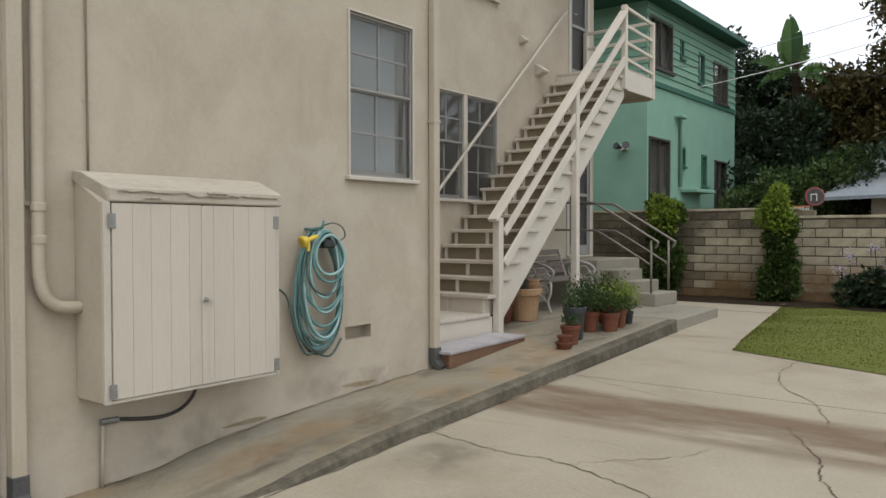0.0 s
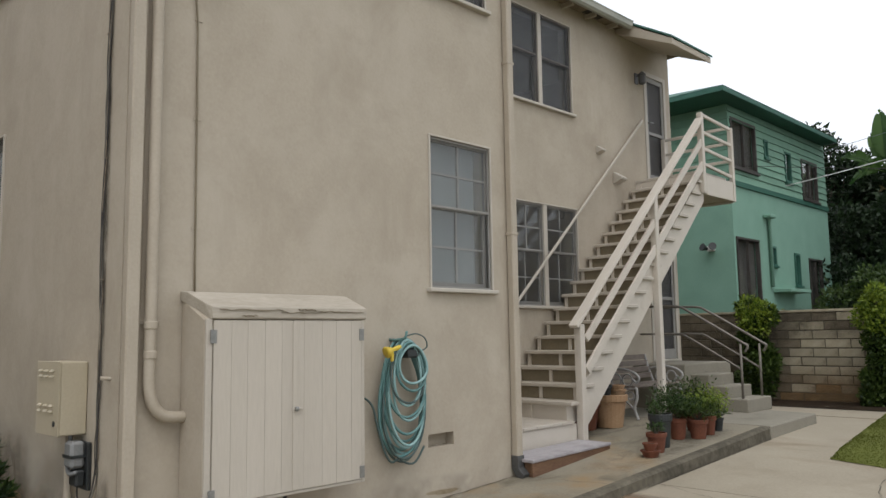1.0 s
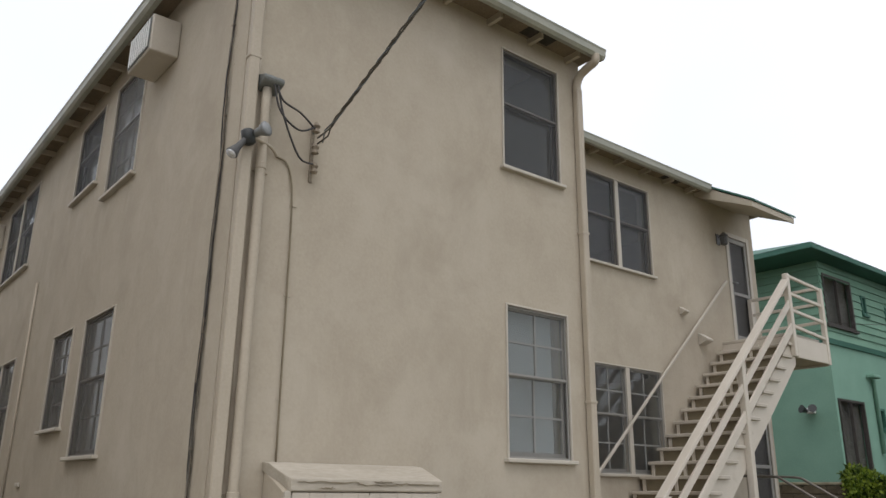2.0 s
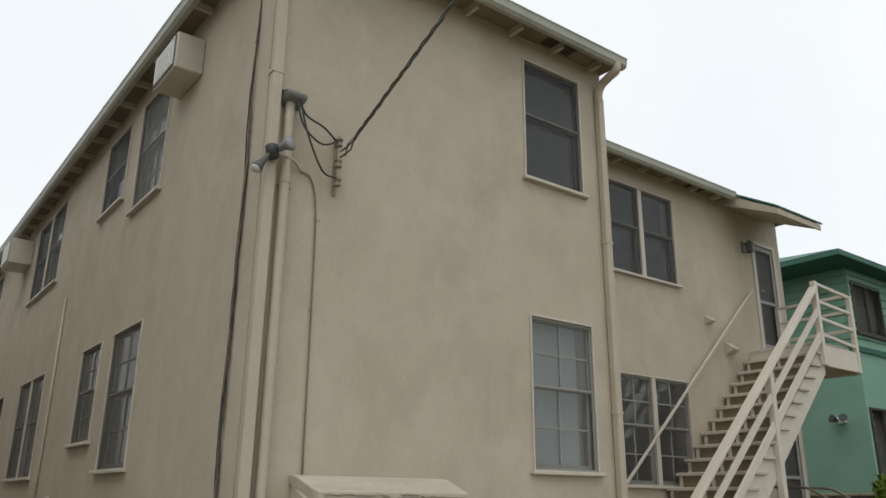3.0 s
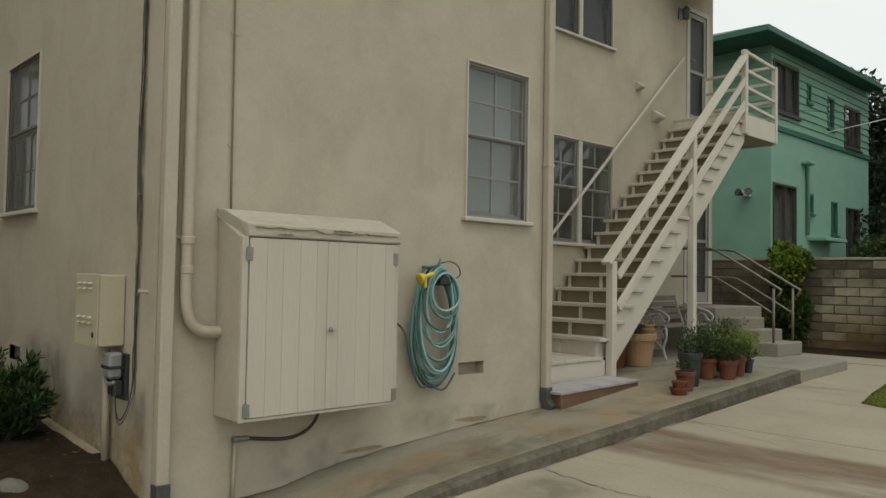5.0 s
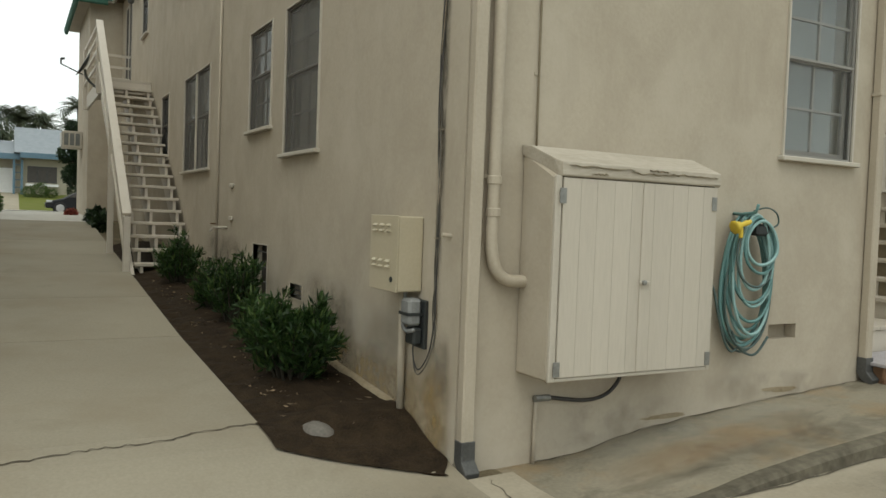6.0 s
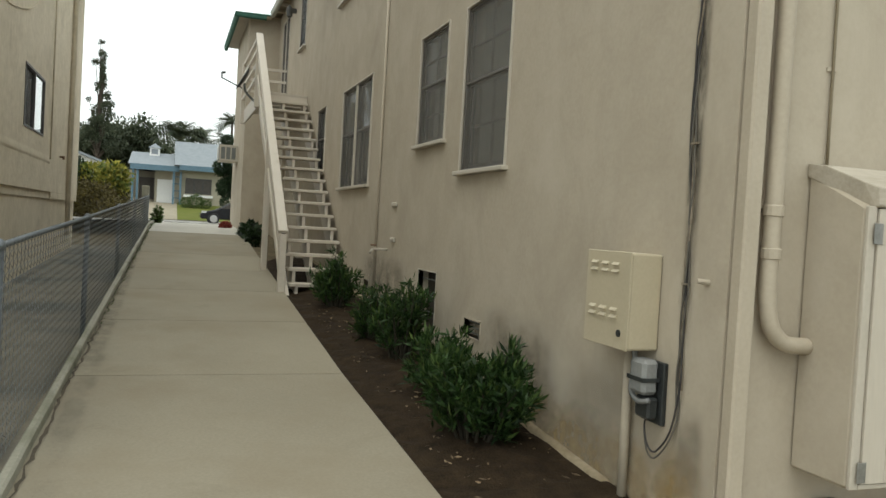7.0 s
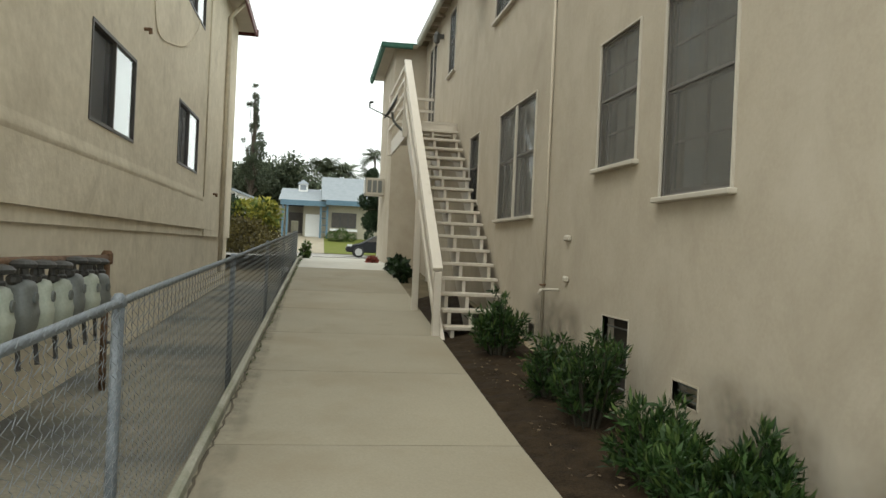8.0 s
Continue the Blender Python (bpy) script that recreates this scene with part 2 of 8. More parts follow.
CONC = mat("driveway_concrete", (0.287, 0.251, 0.187), (0.351, 0.310, 0.235), rough=0.85, scale=1.3, fine=45, bump=0.25, dist=0.004, spec=0.3,
           blotch=(0.232, 0.195, 0.137), blotch_scale=0.8, blotch_lo=0.53, blotch_hi=0.78, streak=(0.200, 0.146, 0.090), streak_stretch=(0.22, 0.8, 1), streak_scale=0.9, streak_lo=0.56, streak_hi=0.76)
PATHC = mat("path_concrete", (0.250, 0.221, 0.165), (0.300, 0.268, 0.203), rough=0.88, scale=0.9, fine=55, bump=0.25, dist=0.003, spec=0.3,
            blotch=(0.233, 0.195, 0.136), blotch_scale=0.7, blotch_lo=0.48, blotch_hi=0.75, vary=0.06, streak=(0.205, 0.178, 0.128), streak_stretch=(0.9, 0.6, 1), streak_scale=1.4, streak_lo=0.58, streak_hi=0.82)
PALEC = mat("pale_pavement_concrete", (0.42, 0.405, 0.36), (0.50, 0.48, 0.43), rough=0.9, scale=2, fine=40, bump=0.2, dist=0.003, blotch=(0.35, 0.335, 0.29), blotch_scale=0.8)
WALKC = mat("stained_walk_concrete", (0.200, 0.178, 0.130), (0.268, 0.238, 0.178), rough=0.8, scale=1.8, fine=40, bump=0.35, dist=0.005, spec=0.35,
            blotch=(0.262, 0.180, 0.092), blotch_scale=1.1, blotch_lo=0.50, blotch_hi=0.68, streak=(0.115, 0.098, 0.068), streak_stretch=(1.3, 0.7, 1), streak_scale=2.2, streak_lo=0.52, streak_hi=0.72)
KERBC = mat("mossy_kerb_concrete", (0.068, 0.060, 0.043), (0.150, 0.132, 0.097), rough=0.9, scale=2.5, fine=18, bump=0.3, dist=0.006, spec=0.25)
KERBL = mat("pale_kerb_concrete", (0.288, 0.280, 0.224), (0.376, 0.360, 0.296), rough=0.9, scale=3, fine=40, bump=0.4, dist=0.005,
            blotch=(0.128, 0.136, 0.080), blotch_scale=1.6)
STEPC = mat("step_concrete", (0.208, 0.190, 0.148), (0.268, 0.246, 0.193), rough=0.88, scale=3, fine=50, bump=0.3, dist=0.004,
            blotch=(0.148, 0.137, 0.101), blotch_scale=1.5)
CRACK = mat("dark_crack", (0.06, 0.05, 0.035), (0.11, 0.09, 0.06), rough=1.0, bump=0)
ASPHALT = mat("street_asphalt", (0.20, 0.19, 0.175), (0.27, 0.255, 0.235), rough=0.9, scale=2, fine=80, bump=0.2)
SOIL = mat("dark_bed_soil", (0.014, 0.009, 0.005), (0.040, 0.027, 0.015), rough=1.0, scale=9, fine=70, bump=1.0, dist=0.02, spec=0.15)
EARTH = mat("yard_earth", (0.10, 0.08, 0.05), (0.17, 0.14, 0.09), rough=1.0, scale=3, fine=50, bump=0.5, dist=0.01, spec=0.15)
TURF = mat("lawn_turf", (0.096, 0.112, 0.022), (0.124, 0.138, 0.030), rough=0.95, scale=2, fine=60, bump=0.3, dist=0.01, spec=0.15,
           blotch=(0.128, 0.132, 0.038), blotch_scale=1.2)
BLOCK = mat("grey_concrete_block", (0.290, 0.252, 0.175), (0.390, 0.346, 0.252), rough=0.92, scale=7, fine=60, bump=0.4, dist=0.005, vary=0.20, spec=0.2,
            blotch=(0.150, 0.125, 0.085), blotch_scale=2.2, blotch_lo=0.50, blotch_hi=0.72)
BLOCKLOW = mat("rusty_stained_block", (0.150, 0.088, 0.036), (0.250, 0.170, 0.088), rough=0.92, scale=7, fine=60, bump=0.4, dist=0.005, vary=0.15, spec=0.2)
BLOCKDARK = mat("dark_brown_block", (0.120, 0.098, 0.066), (0.188, 0.158, 0.112), rough=0.92, scale=7, fine=60, bump=0.4, dist=0.005, vary=0.12, spec=0.2)
MORTAR = mat("mortar", (0.050, 0.043, 0.030), (0.095, 0.082, 0.060), rough=0.95, scale=6, fine=60, bump=0.4, dist=0.004)
GREENW = mat("mint_stucco", (0.190, 0.340, 0.260), (0.228, 0.390, 0.305), rough=0.9, scale=2, fine=40, bump=0.25, dist=0.005, spec=0.25)
GREENS = mat("green_siding", (0.15, 0.285, 0.205), (0.185, 0.33, 0.24), rough=0.75, scale=3, fine=50, bump=0.15, dist=0.003, vary=0.08)
GREENT = mat("dark_green_trim", (0.025, 0.10, 0.07), (0.04, 0.135, 0.095), rough=0.6, scale=4, fine=40, bump=0.1)
GLASS = glass_mat("window_glass")
SCREEN = screen_mat("dark_insect_screen", (0.055, 0.055, 0.055), 0.50)
SCREEN2 = screen_mat("grey_insect_screen", (0.145, 0.139, 0.127), 0.57)
SCREEN3 = screen_mat("fine_pale_screen", (0.20, 0.195, 0.18), 0.22)
BARS = mat("pale_glazing_bar", (0.27, 0.268, 0.25), (0.33, 0.325, 0.305), rough=0.6, bump=0.05)
DARKSASH = mat("dark_sash_paint", (0.11, 0.10, 0.09), (0.155, 0.14, 0.125), rough=0.6, bump=0.05)
GREYSASH = mat("grey_sash_paint", (0.235, 0.225, 0.205), (0.29, 0.28, 0.255), rough=0.6, bump=0.05)
BLIND = mat("grey_window_blind", (0.270, 0.280, 0.282), (0.325, 0.332, 0.328), rough=0.8, scale=3, fine=30, bump=0.1)
CURTAIN = mat("grey_curtain", (0.25, 0.24, 0.22), (0.34, 0.325, 0.295), rough=0.95, scale=3, fine=30, bump=0.2)
INTERIOR = mat("dim_interior", (0.20, 0.18, 0.15), (0.26, 0.24, 0.20), rough=0.95, bump=0)
TERRA = mat("terracotta", (0.125, 0.038, 0.018), (0.180, 0.062, 0.030), rough=0.85, scale=6, fine=50, bump=0.2, dist=0.002, vary=0.15)
TERRAP = mat("pale_terracotta", (0.336, 0.200, 0.104), (0.416, 0.272, 0.152), rough=0.85, scale=6, fine=50, bump=0.2, dist=0.002)
BLACKP = mat("black_plastic", (0.018, 0.02, 0.02), (0.03, 0.035, 0.035), rough=0.45, bump=0.05)
CABLE = mat("black_cable", (0.02, 0.019, 0.018), (0.045, 0.04, 0.038), rough=0.6, bump=0.05)
CABLEG = mat("weathered_cable", (0.075, 0.068, 0.055), (0.13, 0.12, 0.10), rough=0.7, bump=0.1)
IRON = mat("pale_painted_iron", (0.31, 0.305, 0.285), (0.41, 0.40, 0.38), rough=0.6, bump=0.15)
SLAT = mat("weathered_bench_slat", (0.13, 0.105, 0.085), (0.21, 0.175, 0.145), rough=0.8, bump=0.2, stretch=(1, 0.2, 1))
RAILM = mat("grey_steel_rail", (0.145, 0.130, 0.108), (0.215, 0.195, 0.165), rough=0.5, metal=0.3, bump=0.1)
HOSEA = mat("teal_hose", (0.085, 0.19, 0.185), (0.125, 0.25, 0.24), rough=0.45, scale=12, bump=0.05)
HOSEB = mat("pale_aqua_hose", (0.21, 0.36, 0.35), (0.28, 0.43, 0.42), rough=0.45, scale=12, bump=0.05)
HOSED = mat("dark_green_hose", (0.05, 0.085, 0.08), (0.08, 0.12, 0.11), rough=0.5, scale=12, bump=0.05)
YELLOW = mat("yellow_plastic", (0.55, 0.40, 0.03), (0.62, 0.46, 0.05), rough=0.5, bump=0.05)
BOXTAN = mat("tan_metal_box", (0.426, 0.373, 0.267), (0.467, 0.410, 0.295), rough=0.5, scale=3, bump=0.06)
GREYM = mat("grey_meter_metal", (0.13, 0.14, 0.135), (0.19, 0.20, 0.19), rough=0.5, metal=0.2, scale=6, bump=0.1)
GREYL = mat("grey_plastic_cover", (0.165, 0.170, 0.170), (0.235, 0.240, 0.235), rough=0.5, scale=6, bump=0.1)
METERP = mat("pale_green_meter", (0.34, 0.37, 0.30), (0.46, 0.49, 0.41), rough=0.55, scale=8, bump=0.1, vary=0.2)
RUST = mat("rusty_pipe", (0.10, 0.055, 0.03), (0.20, 0.12, 0.07), rough=0.9, metal=0.2, scale=12, bump=0.3)
OLDCLAY = mat("weathered_tan_clay", (0.13, 0.10, 0.07), (0.30, 0.255, 0.19), rough=0.85, scale=18, fine=60, bump=0.3)
DAMP = stain_mat("damp_darkened_stucco", (0.24, 0.212, 0.165), 0.55, "XZ", 1.6, 0.25, 0.55)
STONE = mat("grey_stone", (0.105, 0.095, 0.081), (0.175, 0.158, 0.136), rough=0.9, scale=7, fine=50, bump=0.6, dist=0.01)
LEAFO = leaf_mat("oleander_leaf", (0.007, 0.022, 0.005), (0.034, 0.072, 0.016), rough=0.55)
LEAFY = leaf_mat("lime_shrub_leaf", (0.07, 0.13, 0.015), (0.27, 0.34, 0.04), rough=0.5, trans=0.35)
CLIMB = leaf_mat("climber_leaf", (0.014, 0.034, 0.006), (0.078, 0.120, 0.022), rough=0.5, trans=0.3)
LEAFD = leaf_mat("dark_tree_leaf", (0.008, 0.018, 0.008), (0.03, 0.055, 0.02), rough=0.5, vary=0.5)
LEAFB = leaf_mat("brownish_tree_leaf", (0.035, 0.028, 0.008), (0.105, 0.085, 0.022), rough=0.6, vary=0.5)
LEAFM = leaf_mat("mid_green_leaf", (0.03, 0.06, 0.014), (0.09, 0.135, 0.035), rough=0.5, vary=0.4)
LEAFF = leaf_mat("far_tree_leaf", (0.035, 0.05, 0.028), (0.09, 0.105, 0.06), rough=0.6, vary=0.4)
BANANA = leaf_mat("broad_banana_leaf", (0.02, 0.06, 0.014), (0.085, 0.155, 0.035), rough=0.4, trans=0.4)
POTLEAF = leaf_mat("pot_plant_leaf", (0.012, 0.032, 0.009), (0.062, 0.105, 0.025), rough=0.5, trans=0.3)
BLADE = leaf_mat("grass_blade", (0.110, 0.126, 0.025), (0.128, 0.142, 0.030), rough=0.9, trans=0.5, vary=0.06)
YELLEAF = leaf_mat("yellowing_shrub_leaf", (0.06, 0.10, 0.02), (0.36, 0.32, 0.06), rough=0.6, trans=0.3)
REDLEAF = leaf_mat("red_shrub_leaf", (0.16, 0.03, 0.025), (0.30, 0.07, 0.05), rough=0.6, trans=0.2)
STEM = mat("dark_green_stem", (0.018, 0.016, 0.010), (0.040, 0.034, 0.020), rough=0.9, bump=0.3)
BARK = mat("tree_bark", (0.05, 0.038, 0.028), (0.10, 0.08, 0.06), rough=0.95, bump=0.6, dist=0.01, stretch=(1, 1, 0.3))
FLOWER = leaf_mat("pale_violet_petal", (0.35, 0.30, 0.42), (0.55, 0.50, 0.60), rough=0.6)
FARWALL = mat("cream_far_wall", (0.34, 0.31, 0.235), (0.38, 0.35, 0.27), rough=0.9, bump=0.1)
FARROOF = mat("pale_grey_shingle", (0.19, 0.215, 0.235), (0.25, 0.275, 0.295), rough=0.9, scale=3, fine=20, bump=0.4, dist=0.02)
FARBLUE = mat("slate_blue_trim", (0.075, 0.14, 0.19), (0.10, 0.175, 0.23), rough=0.6, bump=0.05)
WHITE = mat("white_paint", (0.70, 0.70, 0.68), (0.76, 0.76, 0.74), rough=0.6, bump=0.05)
CARPAINT = mat("black_car_paint", (0.012, 0.013, 0.015), (0.018, 0.019, 0.022), rough=0.22, rough_var=0.03, bump=0, spec=0.3)
TYRE = mat("tyre_rubber", (0.015, 0.015, 0.015), (0.025, 0.025, 0.025), rough=0.9, bump=0.05)
RIM = mat("alloy_rim", (0.5, 0.5, 0.5), (0.6, 0.6, 0.6), rough=0.3, metal=0.8, bump=0)
BRONZE = mat("dark_bronze_frame", (0.05, 0.045, 0.04), (0.08, 0.07, 0.06), rough=0.5, metal=0.3, bump=0)
REDTRIM = mat("dark_red_eave", (0.09, 0.02, 0.02), (0.13, 0.035, 0.03), rough=0.6, bump=0.1)
PLASTER = mat("lamp_housing", (0.05, 0.05, 0.048), (0.09, 0.09, 0.085), rough=0.5, bump=0.05)
BULB = mat("grey_frosted_bulb", (0.20, 0.21, 0.215), (0.27, 0.28, 0.28), rough=0.35, bump=0)
LAMPGLASS = mat("silvered_lamp_face", (0.62, 0.64, 0.66), (0.72, 0.74, 0.76), rough=0.15, metal=0.5, bump=0)
STAIN_BROWN = stain_mat("brown_run_stain", (0.165, 0.105, 0.06), 0.72, "XY", 2.0, 0.30, 0.60, (0.35, 1.6, 1))
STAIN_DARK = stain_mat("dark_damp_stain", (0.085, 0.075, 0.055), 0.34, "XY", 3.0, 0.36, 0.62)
STAIN_ORANGE = stain_mat("orange_rust_stain", (0.29, 0.18, 0.085), 0.42, "XY", 2.6, 0.34, 0.62)
STAIN_PALE = stain_mat("pale_worn_patch", (0.36, 0.335, 0.27), 0.6, "XY", 3.0, 0.36, 0.62)
GRIME_SIDE = stain_mat("grey_wall_grime", (0.215, 0.185, 0.14), 0.6, "XZ", 2.6, 0.30, 0.6)
GRIME_RUN = stain_mat("dark_wall_grime_run", (0.10, 0.088, 0.068), 0.75, "XZ", 9.0, 0.34, 0.62, (1, 1, 0.35))
RUST_SIDE = stain_mat("ochre_wall_stain", (0.33, 0.235, 0.105), 0.8, "XZ", 3.0, 0.30, 0.6)
RUST_WALL = stain_mat("rusty_block_stain", (0.19, 0.115, 0.05), 0.85, "XZ", 1.6, 0.22, 0.6)
DARK_WALL = stain_mat("patchy_dark_block", (0.070, 0.058, 0.038), 0.6, "XZ", 2.2, 0.30, 0.62)
GRIME_BACK = stain_mat("grey_back_wall_grime", (0.215, 0.185, 0.14), 0.34, "YZ", 3.0, 0.38, 0.66)


# ---- building helpers ----
PLACE = {}


def thing(name, m, label, category, group="", kind=""):
    ob = new(name)
    ob.matrix_basis = m
    PLACE[ob] = m
    ob.empty_display_size = 0.1
    return tagged(ob, label, category, group, kind)


def part(name, bm, material, parent=None, label="", local=False, bevel=0.0, smooth=False, kind=""):
    """Links a bmesh as one mesh object under a thing or a part. It is given in world coordinates, or in its parent's if local."""
    if bevel:
        bmesh.ops.bevel(bm, geom=list(bm.edges), offset=bevel, segments=1, affect="EDGES", clamp_overlap=True)
    me = bpy.data.meshes.new(name)
    bm.normal_update()
    bm.to_mesh(me)
    bm.free()
    me.materials.append(material)
    if smooth:
        me.polygons.foreach_set("use_smooth", [True] * len(me.polygons))
    return link(name, me, parent, label, local, kind)


def link(name, me, parent=None, label="", local=False, kind="", m=None):
    ob = new(name, me)
    m = m or Matrix()
    if parent:
        ob.parent = parent
        ob.matrix_basis = m if local else PLACE[parent].inverted() @ m
        PLACE[ob] = PLACE[parent] @ ob.matrix_basis
    else:
        ob.matrix_basis = m
        PLACE[ob] = m
    if label:
        ob["label"] = label
    if kind:
        ob["kind"] = kind
    return ob


def structure(name, bm, material, label, category, bevel=0.0, smooth=False):
    return tagged(part(name, bm, material, None, "", False, bevel, smooth), label, category, "", "structure")


def box(bm, x0, x1, y0, y1, z0, z1, m=None):
    c = [Vector((x, y, z)) for z in (z0, z1) for y in (y0, y1) for x in (x0, x1)]
    v = [bm.verts.new(m @ p if m else p) for p in c]
    for f in ((0, 2, 3, 1), (4, 5, 7, 6), (0, 1, 5, 4), (2, 6, 7, 3), (0, 4, 6, 2), (1, 3, 7, 5)):
        bm.faces.new([v[i] for i in f])
    return bm


def boxes(*rows, m=None):
    bm = bmesh.new()
    for r in rows:
        box(bm, *r, m=m)
    return bm


def beam(bm, a, b, w, h, up=(0, 0, 1)):
    """A straight bar from a to b, w wide and h high."""
    a, b = Vector(a), Vector(b)
    d = (b - a).normalized()
    side = d.cross(Vector(up)).normalized()
    top = side.cross(d).normalized()
    v = [bm.verts.new(p + side * s * w / 2 + top * t * h / 2) for p in (a, b) for s, t in ((-1, -1), (1, -1), (1, 1), (-1, 1))]
    for f in ((3, 2, 1, 0), (4, 5, 6, 7), (0, 1, 5, 4), (1, 2, 6, 5), (2, 3, 7, 6), (3, 0, 4, 7)):
        bm.faces.new([v[i] for i in f])
    return bm


def tube(bm, pts, r, n=8, closed=False):
    pts = [Vector(p) for p in pts]
    rings, prev = [], None
    k = len(pts)
    for i, p in enumerate(pts):
        a = pts[(i - 1) % k] if closed or i else p
        b = pts[(i + 1) % k] if closed or i < k - 1 else p
        d = (b - a).normalized()
        if prev is None:
            prev = d.orthogonal().normalized()
        s = (prev - d * prev.dot(d))
        s = s.normalized() if s.length > 1e-6 else d.orthogonal().normalized()
        prev = s
        t = d.cross(s)
        rr = r[i] if isinstance(r, (list, tuple)) else r
        rings.append([bm.verts.new(p + (s * math.cos(q) + t * math.sin(q)) * rr) for q in [2 * math.pi * j / n for j in range(n)]])
    for i in range(k if closed else k - 1):
        a, b = rings[i], rings[(i + 1) % k]
        for j in range(n):
            bm.faces.new((a[j], a[(j + 1) % n], b[(j + 1) % n], b[j]))
    if not closed:
        bm.faces.new(rings[0][::-1])
        bm.faces.new(rings[-1])
    return bm


def curve_points(ctrl, steps=6, closed=False):
    """Points of a smooth line through the control points."""
    c = [Vector(p) for p in ctrl]
    k, out = len(c), []
    for i in range(k if closed else k - 1):
        p0, p1 = c[(i - 1) % k] if closed or i else c[0], c[i]
        p2, p3 = c[(i + 1) % k], c[(i + 2) % k] if closed or i + 2 < k else c[-1]
        for j in range(steps):
            t = j / steps
            out.append(0.5 * (2 * p1 + (p2 - p0) * t + (2 * p0 - 5 * p1 + 4 * p2 - p3) * t * t + (3 * p1 - p0 - 3 * p2 + p3) * t ** 3))
    if not closed:
        out.append(c[-1])
    return out


def prism(bm, poly, axis, a, b):
    """A flat outline, given in the two other axes in order, drawn out along an axis from a to b."""
    def at(u, v, w):
        return {"x": (w, u, v), "y": (u, w, v), "z": (u, v, w)}[axis]
    lo = [bm.verts.new(at(u, v, a)) for u, v in poly]
    hi = [bm.verts.new(at(u, v, b)) for u, v in poly]
    faces = [bm.faces.new(lo), bm.faces.new(hi[::-1])]
    k = len(poly)
    for i in range(k):
        faces.append(bm.faces.new((lo[(i + 1) % k], lo[i], hi[i], hi[(i + 1) % k])))
    bmesh.ops.recalc_face_normals(bm, faces=faces)
    return bm


def lathe(bm, profile, n=20, at=(0, 0, 0)):
    rings = []
    for r, z in profile:
        rings.append([bm.verts.new((at[0] + r * math.cos(2 * math.pi * j / n), at[1] + r * math.sin(2 * math.pi * j / n), at[2] + z)) for j in range(n)])
    for a, b in zip(rings, rings[1:]):
        for j in range(n):
            bm.faces.new((a[j], a[(j + 1) % n], b[(j + 1) % n], b[j]))
    bm.faces.new(rings[0][::-1])
    bm.faces.new(rings[-1])
    return bm


def panel_cells(u0, u1, z0, z1, holes):
    """The rectangles of a wall that its openings leave."""
    cuts = sorted({u0, u1, *[c for h in holes for c in h[:2] if u0 < c < u1]})
    for a, b in zip(cuts, cuts[1:]):
        mid, z = (a + b) / 2, z0
        for h in sorted((h for h in holes if h[0] < mid < h[1]), key=lambda h: h[2]):
            if h[2] > z:
                yield a, b, z, h[2]
            z = h[3]
        if z < z1:
            yield a, b, z, z1


def wall(name, axis, at, depth, u0, u1, z0, z1, holes, material, label):
    """A wall with thickness along x or y, whose outer face is at 'at'; holes are (u0, u1, z0, z1)."""
    bm = bmesh.new()
    lo, hi = min(at, at + depth), max(at, at + depth)
    for a, b, c, d in panel_cells(u0, u1, z0, z1, holes):
        box(bm, a, b, lo, hi, c, d) if axis == "x" else box(bm, lo, hi, a, b, c, d)
    bmesh.ops.remove_doubles(bm, verts=bm.verts, dist=0.0005)
    return structure(name, bm, material, label, "wall")


def leaf_mesh(name, centres, dirs, lengths, widths, rng, bend=0.25, fold=0.0):
    """Many small leaves, each a bent blade of its own."""
    n = len(centres)
    d = dirs / np.maximum(np.linalg.norm(dirs, axis=1, keepdims=True), 1e-9)
    r = rng.normal(size=(n, 3))
    s = np.cross(d, r)
    s /= np.maximum(np.linalg.norm(s, axis=1, keepdims=True), 1e-9)
    u = np.cross(s, d)
    L, W = np.asarray(lengths).reshape(-1, 1), np.asarray(widths).reshape(-1, 1)
    base = centres
    mid = centres + d * L * 0.5
    tip = centres + d * L - u * L * bend
    v = np.stack([base, mid + s * W * 0.5, tip, mid - s * W * 0.5], axis=1).reshape(-1, 3)
    i = np.arange(n) * 4
    f = np.concatenate([np.stack([i, i + 1, i + 3], 1), np.stack([i + 1, i + 2, i + 3], 1)])
    me = bpy.data.meshes.new(name)
    me.from_pydata(v.tolist(), [], f.tolist())
    me.update()
    return me


def leaves(name, parent, material, centres, dirs, lengths, widths, rng, bend=0.25, label=""):
    me = leaf_mesh(name, centres, dirs, lengths, widths, rng, bend)
    me.materials.append(material)
    return link(name, me, parent, label)


def unit(rng, n):
    v = rng.normal(size=(n, 3))
    return v / np.linalg.norm(v, axis=1, keepdims=True)


# ---- the lie of the land ----
XB, YS, XR, Y1, Y2, XF, YF, XW = -3.66, 2.66, -5.11, 6.50, 12.45, -20.0, 1.95, -23.3


def step01(x):
    x = min(max(x, 0.0), 1.0)
    return x * x * (3 - 2 * x)


def strip_z(x):
    """The neighbour's strip behind the fence lies lower than the path."""
    return 0.17 - 0.0257 * (x + 10.83)


